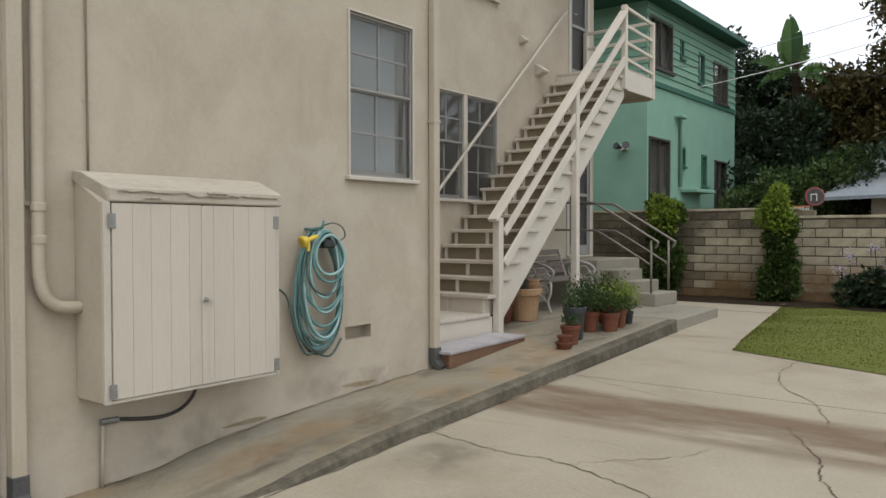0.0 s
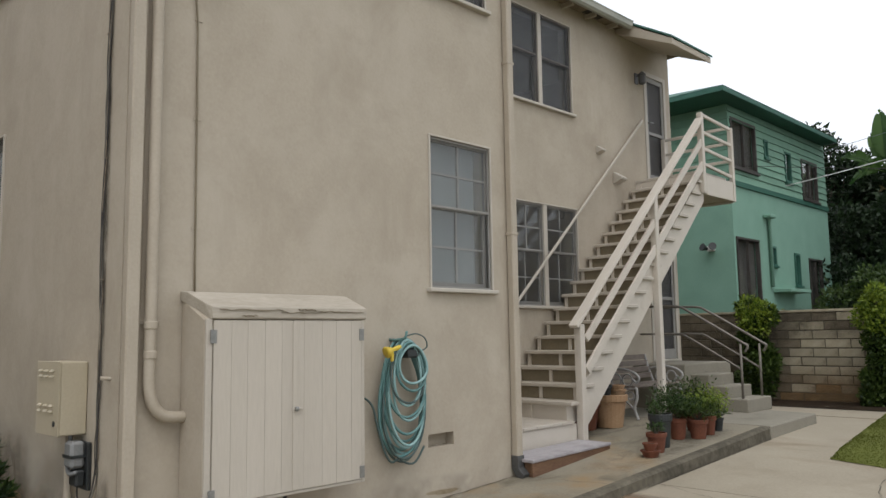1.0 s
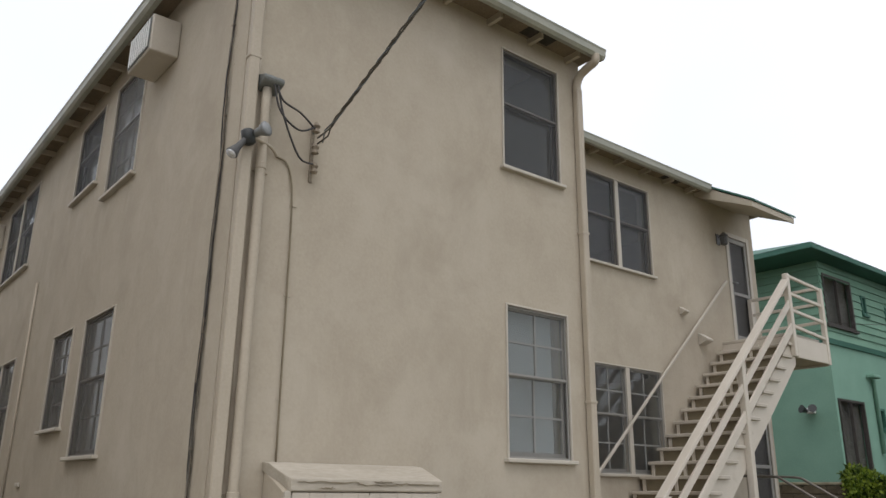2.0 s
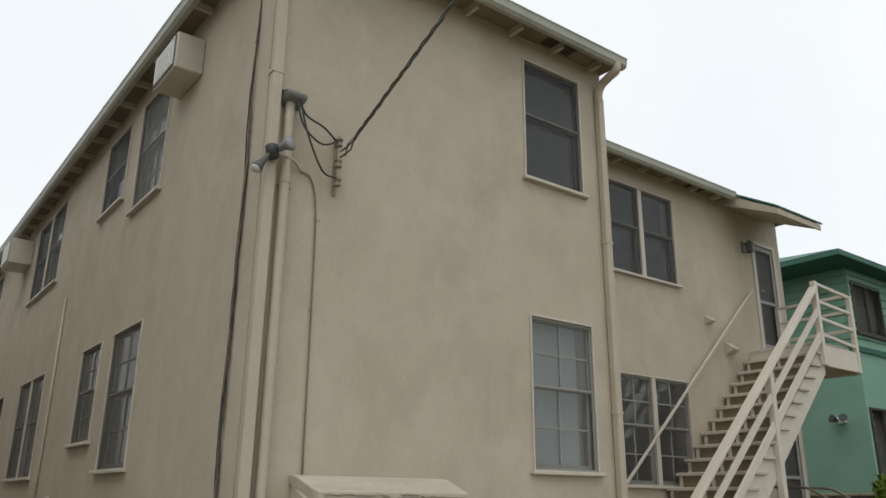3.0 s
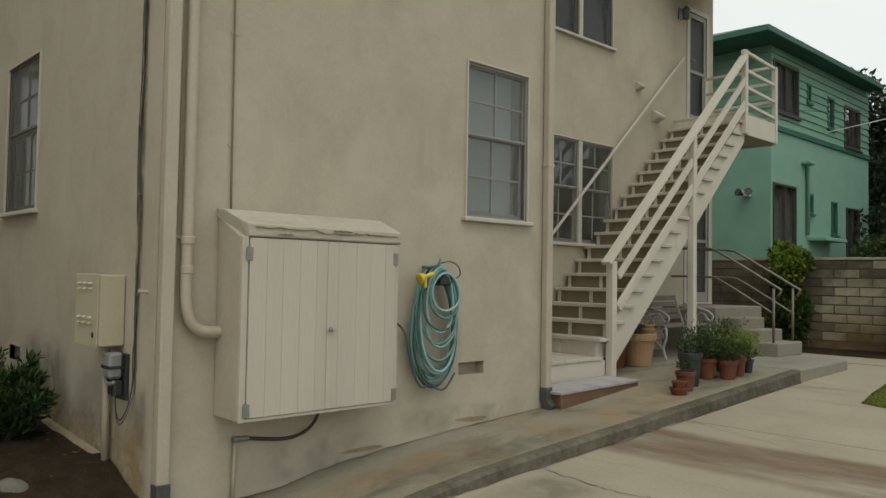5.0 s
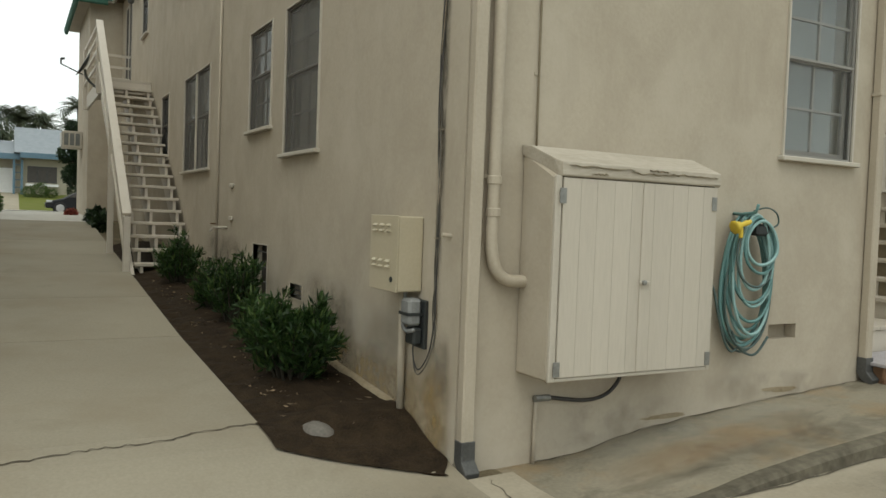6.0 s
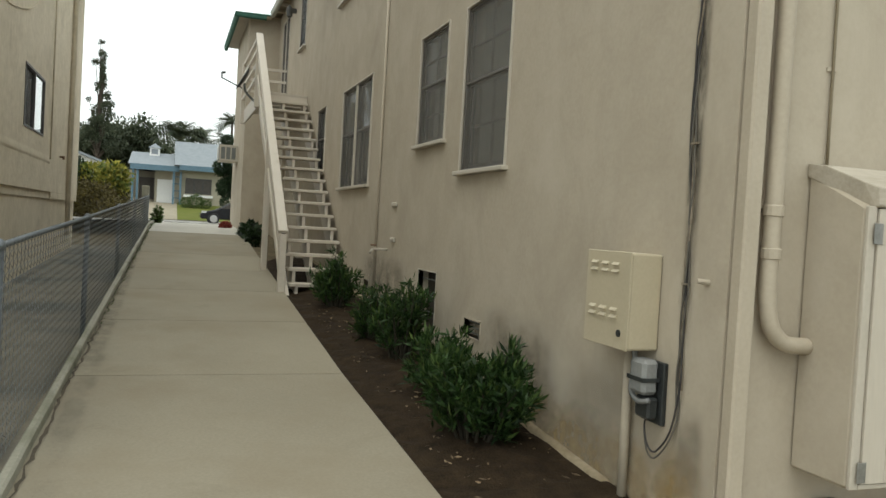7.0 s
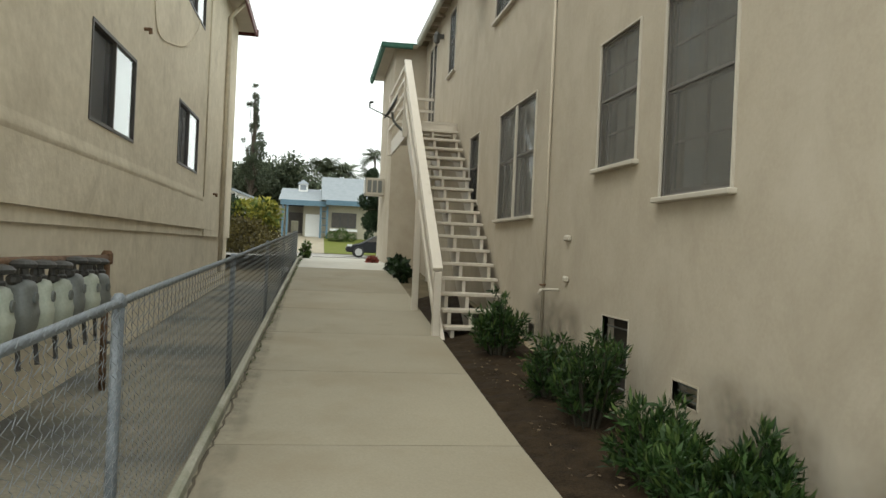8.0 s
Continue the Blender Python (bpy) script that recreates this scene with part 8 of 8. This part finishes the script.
for u0, u1, z0, z1 in n_holes:
    w, h = u1 - u0, z1 - z0
    m = pose(u1, YN, z0, 0, 0, 180)
    win = part("window", boxes((0, 0.035, -0.012, 0.08, 0, h), (w - 0.035, w, -0.012, 0.08, 0, h), (0.035, w - 0.035, -0.012, 0.08, h - 0.035, h), (0.035, w - 0.035, -0.012, 0.08, 0, 0.035),
                                (w * 0.5 - 0.02, w * 0.5 + 0.02, -0.004, 0.06, 0.035, h - 0.035), m=m), BRONZE, nb, "sliding window with dark frame")
    part("pane", boxes((w * 0.5, w - 0.03, 0.012, 0.016, 0.03, h - 0.03), m=m), GLASS, win).visible_shadow = False
    bm = bmesh.new()
    bm.faces.new([bm.verts.new(m @ Vector(p)) for p in ((0.03, 0.03, 0.03), (w * 0.5, 0.03, 0.03), (w * 0.5, 0.03, h - 0.03), (0.03, 0.03, h - 0.03))])
    part("insect_screen", bm, SCREEN, win)
    part("blind", boxes((0.02, w * 0.48, 0.10, 0.11, 0.02, h - 0.02), m=m), DARKSASH, win)
    # white board behind the glass paints in the sky's reflection
    part("blind", boxes((w * 0.5, w - 0.02, 0.05, 0.06, 0.02, h - 0.02), m=m), WHITE, win, "white panel in place of the sky reflection")
roof_n = bmesh.new()
hip(roof_n, XN - 0.5, -4.1, -12.5, YN + 0.42, 6.78, 0.30)
part("roof", roof_n, REDTRIM, nb, "dark red roof")
part("eave", boxes((XN - 0.45, -4.15, -12.45, YN + 0.37, 6.70, 6.775)), SOFFIT, nb)
part("fascia", boxes((XN - 0.5, -4.1, YN + 0.372, YN + 0.42, 6.62, 6.79), (XN - 0.5, XN - 0.455, -12.5, YN + 0.45, 6.62, 6.79)), REDTRIM, nb)
for x, r, ztop in ((-19.85, 0.05, 6.72), (-17.25, 0.013, 6.7)):
    bm = bmesh.new()
    tube(bm, [(x, YN + r + 0.005, 0.7 if r > 0.03 else 2.2), (x, YN + r + 0.005, ztop - 0.4), (x, YN + (0.4 if r > 0.03 else r + 0.005), ztop)], r, 8)
    part("downspout" if r > 0.03 else "wall_pipe", bm, STUCCO_N, nb, smooth=True)
bm = bmesh.new()
tube(bm, curve_points([(-12.3, YN + 0.012, 4.5), (-12.6, YN + 0.012, 4.06), (-13.6, YN + 0.015, 4.15), (-14.8, YN + 0.015, 4.45), (-15.7, YN + 0.012, 4.9), (-15.95, YN + 0.012, 5.15)], 6), 0.008, 5)
part("loose_cable", bm, STUCCO_N, nb)
for x, z in ((-11.87, 3.89), (-18.66, 2.34)):
    bm = bmesh.new()
    tube(bm, [(x, YN, z), (x, YN + 0.07, z + 0.005)], 0.022, 8)
    tube(bm, [(x, YN + 0.07, z + 0.02), (x - 0.01, YN + 0.075, z - 0.05)], 0.024, 8)
    part("outlet", bm, RUST, nb, "small dark outlet pipe")

nb.matrix_basis = Matrix.Translation((0, 0, 0.09)) @ nb.matrix_basis

# gas meters
GYM = -1.45
man = thing("gas_manifold", pose(-7.5, GYM, 0.2), "rusty gas pipe manifold beside the wall", "pipe")
bm = bmesh.new()
tube(bm, [(-5.2, GYM, 1.32), (-9.30, GYM, 1.295)], 0.030, 8)
tube(bm, [(-9.26, GYM, 1.35), (-9.28, GYM, 0.10)], 0.030, 8)
tube(bm, [(-5.4, GYM, 1.32), (-5.4, GYM, 0.0)], 0.030, 8)
part("pipe", bm, RUST, man, smooth=True)
bm = bmesh.new()
lathe(bm, [(0.045, 1.24), (0.05, 1.26), (0.05, 1.33), (0.03, 1.36)], 10, (-9.265, GYM, 0))
part("elbow", bm, RUST, man)
for x in (-9.275,):
    bm = bmesh.new()
    tube(bm, [(x, GYM, 0.55), (x, GYM + 0.12, 0.56), (x, GYM + 0.14, 0.07)], 0.02, 6)
    part("stay", bm, DARKIRON, man)


def gas_meter(m, paint):
    g = thing("gas_meter", m, "weathered grey-green gas meter with rounded case hanging from the pipe" if paint is METERP else "weathered dark grey gas meter with rounded case hanging from the pipe", "gas meter", group="gas meters on the manifold")
    bm = bmesh.new()
    rows = []
    for z, wx, wy in ((0.03, 0.05, 0.05), (0.015, 0.095, 0.075), (-0.02, 0.115, 0.09), (-0.14, 0.122, 0.10), (-0.17, 0.13, 0.108), (-0.19, 0.128, 0.106), (-0.26, 0.115, 0.098), (-0.32, 0.085, 0.075), (-0.335, 0.05, 0.05)):
        rows.append([bm.verts.new((math.copysign(abs(math.cos(q)) ** 0.55, math.cos(q)) * wx, math.copysign(abs(math.sin(q)) ** 0.55, math.sin(q)) * wy, z)) for q in [k * math.pi / 10 for k in range(20)]])
    for p, q in zip(rows, rows[1:]):
        for j in range(20):
            bm.faces.new((p[j], q[j], q[(j + 1) % 20], p[(j + 1) % 20]))
    bm.faces.new(rows[0])
    bm.faces.new(rows[-1][::-1])
    bmesh.ops.recalc_face_normals(bm, faces=bm.faces)
    part("case", bm, paint, g, local=True, smooth=True)
    bm = bmesh.new()
    lathe(bm, [(0.036, 0), (0.036, 0.012), (0.028, 0.016)], 14)
    bm.transform(pose(0.0, 0.095, -0.08, -90, 0, 0))
    part("dial", bm, GREYM, g, "round dark dial", local=True)
    part("label_plate", boxes((-0.05, 0.05, 0.101, 0.104, -0.19, -0.165)), WHITE, g, local=True)
    for sgn in (-1, 1):
        bm = bmesh.new()
        lathe(bm, [(0.028, 0.0), (0.045, 0.02), (0.045, 0.05), (0.03, 0.06), (0.022, 0.13)], 10, (sgn * 0.075, 0, 0))
        part("fitting", bm, DARKIRON, g, local=True)
    bm = bmesh.new()
    lathe(bm, [(0.03, 0), (0.075, 0.012), (0.082, 0.03), (0.06, 0.05), (0.02, 0.06)], 14, (0.075, 0.05, 0.10))
    part("regulator", bm, DARKIRON, g, "dark round pressure regulator", local=True)
    bm = bmesh.new()
    tube(bm, curve_points([(0.0, 0.0, -0.33), (0.0, 0.01, -0.42), (0.03, 0.03, -0.52)], 4), 0.015, 6)
    part("outlet", bm, CABLE, g, local=True)
    return g


for k in range(10):
    x = -8.83 + 0.345 * k
    gas_meter(pose(x, GYM + 0.03 + 0.012 * (k % 2), 1.16 + 0.012 * ((k * 7) % 3 - 1), 0, 0, (k * 37) % 15 - 7), METERP if k in (1, 3, 4, 6, 7, 9) else GREYM)

# ---- chain-link fence ----
YFN, FX0, FX1 = -0.42, -22.2, -1.4
fence = thing("chain_link_fence", pose(-12, YFN, 0.3), "grey galvanised chain-link fence along the path", "fence")


def fence_top(x):
    return float(np.interp(x, [-22.2, -9.2, -5.75, -4.3, -1.4], [1.80, 1.345, 1.235, 1.177, 1.09]))


def fence_foot(x):
    return min(strip_z(x), ground_z(x, 0.5) - 0.02) + 0.03


for k in range(7):
    x = -5.40 - 3.80 * (k - 1)
    if x < FX0:
        continue
    bm = bmesh.new()
    y = YFN + skew(x)
    tube(bm, [(x, y, fence_foot(x) - 0.2), (x, y, fence_top(x) + 0.01)], 0.025, 12)
    lathe(bm, [(0.025, -0.02), (0.031, -0.015), (0.031, 0.015), (0.018, 0.035), (0.005, 0.04)], 12, (x, y, fence_top(x)))
    part("post", bm, GALV, fence, smooth=True)
bm = bmesh.new()
xs_f = spread(FX0, FX1, 0.8)
tube(bm, [(x, YFN + skew(x), fence_top(x)) for x in xs_f], 0.018, 10)
part("top_rail", bm, GALV, fence, smooth=True)
PITCH = 0.052
verts, faces = [], []


def wire_run(pts, r):
    """A thin three-sided wire through the points."""
    base = len(verts)
    for p in pts:
        for q in (0.0, 2.094, 4.189):
            verts.append((p[0] + r * math.cos(q) * 0.7, p[1] + r * math.sin(q), p[2] + r * math.cos(q) * 0.7))
    for i in range(len(pts) - 1):
        for j in range(3):
            a, b = base + i * 3 + j, base + i * 3 + (j + 1) % 3
            faces.append((a, b, b + 3, a + 3))


n_w = int((FX1 - FX0) / PITCH)
for k in range(n_w):
    x = FX1 - k * PITCH
    zt, zf = fence_top(x) + 0.03, fence_foot(x) + 0.02
    n = int((zt - zf) / (PITCH * 0.52))
    pts = []
    for i in range(n + 1):
        z = zt - i * PITCH * 0.52
        s = (i + k) % 2
        pts.append((x + (PITCH if (i % 2) else 0.0), YFN + skew(x) + 0.024 + (0.004 if s else -0.004), z))
    wire_run(pts, 0.0018)
me = bpy.data.meshes.new("wire_mesh")
me.from_pydata(verts, [], faces)
me.update()
me.materials.append(WIRE)
link("wire_mesh", me, fence, "woven diamond wire", kind="stuff")
weeds = np.random.default_rng(31)
n_wd = 900
wx = -8 - weeds.random(n_wd) ** 0.7 * 13
wc = np.stack([wx, -0.24 + 0.016 * (-6.0 - wx) + weeds.normal(size=n_wd) * 0.015, [ground_z(x, 0.5) for x in wx]], 1)
edge = thing("kerb_weeds", pose(-14, -0.2, 0.6), "tiny weeds and dirt along the kerb", "weeds", kind="stuff")
leaves("weeds", edge, LEAFM, wc, unit(weeds, n_wd) * 0.6 + np.array([0, 0.3, 0.7]), weeds.uniform(0.01, 0.04, n_wd), weeds.uniform(0.006, 0.014, n_wd), weeds)
clump_shrub("weed", "thin weedy plant at the end of the fence", "weed", [(-22.0, 0.05, 1.15, 0.10), (-22.05, 0.07, 1.3, 0.09), (-22.1, 0.1, 1.45, 0.06)], 260, 0.12, LEAFM, seed=92)
fpost = thing("end_post", pose(-22.3, -0.22, 1.0), "short pale concrete post at the end of the fence", "post")
part("shaft", boxes((-22.4, -22.22, -0.32, -0.14, 0.9, 2.07)), KERBL, fpost, bevel=0.015)
clump_shrub("shrub", "spiky dark plant beside the side landing", "shrub", [(-17.2, 2.0, 1.0, 0.12), (-17.8, 2.0, 1.12, 0.14), (-18.4, 2.02, 1.1, 0.13)], 420, 0.17, LEAFD, seed=93)
clump_shrub("shrub", "small red-leaved shrub at the front corner", "shrub", [(-20.6, 1.66, 1.10, 0.12), (-20.9, 1.68, 1.13, 0.11)], 800, 0.08, REDLEAF, seed=94)
# ---- across the street ----
near_things = set(PLACE)
fh = thing("far_house", pose(-62, 4, 1.6), "single-storey cream house with pale grey roof and blue trim", "house")
FXH = -60.0


part("wall", boxes((-68, FXH, 0.66, 16.0, 1.0, 4.05)), FARWALL, fh)
part("wall", boxes((-74, -66.0, -4.6, -1.12, 1.0, 3.9), (-74, -60.75, -1.12, 0.64, 1.0, 3.9)), FARWALL, fh)
bm = bmesh.new()
prism(bm, [(FXH + 0.8, 4.15), (-64.0, 6.2), (-69.0, 4.1)], "y", 0.15, 17.0)
part("roof", bm, FARROOF, fh, "pale grey shingle roof")
bm = bmesh.new()
prism(bm, [(FXH + 0.4, 4.05), (-65.0, 5.25), (-70.0, 4.0)], "y", -2.9, 0.14)
part("roof", bm, FARROOF, fh, "pale grey shingle roof over the carport")
part("fascia", boxes((FXH + 0.70, FXH + 0.85, 0.5, 17.0, 3.80, 4.16)), FARBLUE, fh)
part("fascia", boxes((FXH + 0.36, FXH + 0.5, -2.75, 0.5, 3.68, 4.06)), FARBLUE, fh)
for y in (-2.55, -2.25, 0.15, 0.62):
    part("post", boxes((FXH + 0.2, FXH + 0.36, y - 0.07, y + 0.07, 1.0, 3.7)), FARBLUE, fh)
for k in range(5):
    part("lattice_bar", boxes((FXH + 0.24, FXH + 0.30, 0.22, 0.55, 1.3 + k * 0.5, 1.36 + k * 0.5)), FARBLUE, fh)
gd = part("garage_door", boxes((-60.748, -60.68, -0.95, 0.24, 1.2, 3.12)), WHITE, fh, "white garage door")
for k in range(4):
    part("door_panel", boxes((-60.678, -60.66, -0.9, 0.19, 1.25 + k * 0.46, 1.67 + k * 0.46)), WHITE, gd, bevel=0.01)
part("dark_doorway", boxes((-65.98, -65.93, -2.35, -1.25, 1.2, 3.4)), DARKSASH, fh)
for y0, y1 in ((0.95, 2.75), (4.0, 5.6)):
    win = part("window", boxes((FXH + 0.002, FXH + 0.06, y0, y1, 2.2, 3.3)), DARKIRON, fh, "far window with dark frame")
    for k in range(3):
        w3 = (y1 - y0) / 3
        part("pane", boxes((FXH + 0.062, FXH + 0.07, y0 + 0.06 + k * w3, y0 - 0.06 + (k + 1) * w3, 2.3, 3.2)), BRONZE, win)
part("planter", boxes((FXH + 0.02, FXH + 0.3, 0.85, 2.85, 1.95, 2.12)), WHITE, fh)
cup = part("cupola", boxes((-64.35, -63.65, -1.62, -0.92, 4.9, 5.55)), WHITE, fh, "small white roof cupola")
part("louvre", boxes((-63.648, -63.64, -1.5, -1.04, 5.08, 5.45)), FARROOF, cup)
bm = bmesh.new()
v = [bm.verts.new(p) for p in ((-64.45, -1.72, 5.55), (-63.55, -1.72, 5.55), (-63.55, -0.82, 5.55), (-64.45, -0.82, 5.55), (-64.0, -1.27, 5.92))]
for f in ((v[0], v[1], v[4]), (v[1], v[2], v[4]), (v[2], v[3], v[4]), (v[3], v[0], v[4]), (v[3], v[2], v[1], v[0])):
    bm.faces.new(f)
part("cupola_roof", bm, FARROOF, cup)
whitehouse = thing("far_garage", pose(-66, -8, 1.4), "white gabled outbuilding behind the hedge", "garage")
bm = bmesh.new()
prism(bm, [(-10.5, 1.0), (-3.7, 1.0), (-3.7, 3.6), (-6.9, 4.75), (-10.5, 3.6)], "x", -70, -62)
part("body", bm, WHITE, whitehouse)
bm = bmesh.new()
prism(bm, [(-3.3, 3.5), (-6.9, 4.76), (-10.9, 3.5), (-10.9, 3.65), (-6.9, 4.95), (-3.3, 3.65)], "x", -70.4, -61.6)
part("roof", bm, FARROOF, whitehouse)

car = thing("parked_car", pose(-48.5, 4.3, 0.4), "black compact car parked at the far kerb", "car")
CXC, CZC = -48.2, ground_z(-48.2, 3)
side_prof = [(1.75, 0.30), (1.70, 0.55), (1.85, 0.68), (2.6, 0.86), (3.35, 1.28), (3.9, 1.42), (4.8, 1.40), (5.5, 1.0), (5.95, 0.92), (6.0, 0.40), (5.7, 0.28)]
bm = bmesh.new()
prism(bm, [(y, CZC + z) for y, z in side_prof], "x", CXC - 0.86, CXC + 0.86)
part("body", bm, CARPAINT, car, bevel=0.06)
bm = bmesh.new()
prism(bm, [(y, CZC + z) for y, z in ((2.85, 0.92), (3.40, 1.23), (3.9, 1.35), (4.7, 1.34), (5.2, 1.0))], "x", CXC + 0.862, CXC + 0.868)
part("side_glass", bm, BRONZE, car)
for y in (2.45, 5.1):
    for s in (1, -1):
        bm = bmesh.new()
        lathe(bm, [(0.10, -0.1), (0.31, -0.1), (0.32, -0.05), (0.32, 0.05), (0.31, 0.1), (0.10, 0.1)], 20)
        bm.transform(pose(CXC + s * 0.80, y, CZC + 0.32, 0, 90, 0))
        wheel = part("wheel", bm, TYRE, car)
        bm = bmesh.new()
        lathe(bm, [(0.03, 0.105), (0.21, 0.10), (0.21, 0.115), (0.03, 0.12)], 14)
        bm.transform(pose(CXC + s * 0.80, y, CZC + 0.32, 0, 90 * s, 0))
        part("rim", bm, RIM, wheel)
part("headlight", boxes((CXC + 0.5, CXC + 0.862, 1.78, 2.05, CZC + 0.62, CZC + 0.74)), LAMPGLASS, car, bevel=0.01)

# planting across and along the street
clump_shrub("hedge", "yellowing leafy hedge at the end of the drive", "hedge", lumps_in(-38, -34, -3.7, -1.95, 1.3, 2.5, 0.35, 0.6, 13, 11), 4200, 0.24, YELLEAF, seed=95)
clump_shrub("hedge", "dark green leaves growing through the hedge", "hedge", lumps_in(-37, -33, -3.7, -1.9, 1.4, 2.5, 0.4, 0.65, 10, 21), 4200, 0.20, LEAFD, seed=195)
clump_shrub("hedge", "dark brownish shrub under the hedge", "hedge", lumps_in(-34, -30, -3.3, -1.6, 0.9, 1.8, 0.45, 0.7, 12, 12), 6000, 0.14, LEAFB, seed=96)
clump_shrub("shrub", "low green shrub before the far house", "shrub", [(-58.0, 1.0, 1.55, 0.35), (-58.0, 1.7, 1.65, 0.5), (-57.9, 2.4, 1.5, 0.3)], 1500, 0.12, LEAFM, seed=97)
clump_shrub("shrub", "round dark shrub under the far window", "shrub", [(-58.2, 3.6, 1.75, 0.3)], 500, 0.12, LEAFD, seed=197)
clump_shrub("topiary", "dark clipped shrub with rounded tiers", "shrub", [(-32, 2.2, 2.2, 0.36), (-32, 2.45, 2.3, 0.34), (-32, 2.0, 2.95, 0.30), (-32, 2.4, 2.98, 0.30), (-32, 2.2, 3.62, 0.27), (-32, 2.15, 3.98, 0.2)], 9000, 0.09, LEAFD, seed=98)
tree(-87, -4.0, 2.0, 7.0, 0.4, lumps_in(-90, -84, -8.5, -1.6, 3.6, 8.4, 1.2, 1.9, 40, 13), 30000, 0.42, LEAFF, 101, "broad street tree far behind the houses")
tree(-84, -12, 2.0, 7.0, 0.4, lumps_in(-88, -80, -18, -7.5, 3.5, 8.4, 1.4, 2.2, 34, 14), 22000, 0.42, LEAFF, 102, "broad green tree far behind the houses")
tree(-92, -1.2, 2.0, 5.0, 0.4, lumps_in(-95, -91, -3.5, 3.0, 4.0, 7.4, 1.0, 1.5, 20, 15), 14000, 0.42, LEAFF, 104, "low dense tree behind the palms")
pine_l = []
for i in range(46):
    r = random.Random(i + 50)
    u = (i % 23) / 23
    a = r.uniform(0, 6.283)
    sp = (1.75 - u * 1.6) * r.uniform(0.25, 1.0)
    pine_l.append((-78 + math.cos(a) * sp, -6.5 + math.sin(a) * sp, 6.0 + u * 9.6 + r.uniform(-0.3, 0.3), 0.55 * r.uniform(0.5, 1.1) * (1.1 - u * 0.75)))
tree(-78, -6.5, 2.0, 14.6, 0.16, pine_l, 7500, 0.20, LEAFF, 103, "tall sparse conifer against the sky", name="conifer")


def palm(x, y, z0, h, r, n_fronds, length, seed, label):
    p = thing("palm_tree", pose(x, y, z0), label, "palm tree", group="palms down the street")
    rng = random.Random(seed)
    bm = bmesh.new()
    tube(bm, curve_points([(x, y, z0), (x + 0.1, y + 0.1, z0 + h * 0.5), (x, y, z0 + h)], 4), r, 8)
    part("trunk", bm, BARK, p)
    top = Vector((x, y, z0 + h))
    for k in range(n_fronds):
        a, e = rng.uniform(0, 6.283), rng.uniform(-0.2, 1.2)
        d = Vector((math.cos(a) * math.cos(e), math.sin(a) * math.cos(e), math.sin(e)))
        bm = bmesh.new()
        spine = [top + d * length * t - Vector((0, 0, 1)) * length * 0.45 * t * t for t in [i / 9 for i in range(10)]]
        for i in range(1, 10):
            s = d.cross(Vector((0, 0, 1))).normalized()
            w = length * 0.26 * math.sin(math.pi * (0.15 + 0.8 * i / 10))
            for sg in (-1, 1):
                tip = spine[i] + s * sg * w + (spine[i] - spine[i - 1]) * 0.9 - Vector((0, 0, w * 0.45))
                mid = spine[i - 1].lerp(spine[i], 0.35)
                bm.faces.new([bm.verts.new(q) for q in (spine[i], mid, tip)])
        part("frond", bm, LEAFF, p)


palm(-80, 0.45, 2, 6.0, 0.25, 60, 3.0, 1, "bushy palm above the far roof")
palm(-81, 2.45, 2, 5.9, 0.23, 48, 2.5, 2, "bushy palm beside another palm")
palm(-95, 6.1, 2, 9.2, 0.13, 40, 2.2, 3, "tall slim fan palm against the sky")
palm(-88, 4.9, 2, 6.6, 0.2, 26, 1.6, 4, "low palm behind the far house")

# the street and what lies beyond it stand a little higher and farther round
for ob in list(PLACE):
    if ob not in near_things and ob.parent is None:
        away = -2 - ob.matrix_basis.translation.x
        ob.matrix_basis = Matrix.Translation((0, 0.006 * away, 0.0 if ob is car else 0.0106 * away - 0.05)) @ ob.matrix_basis
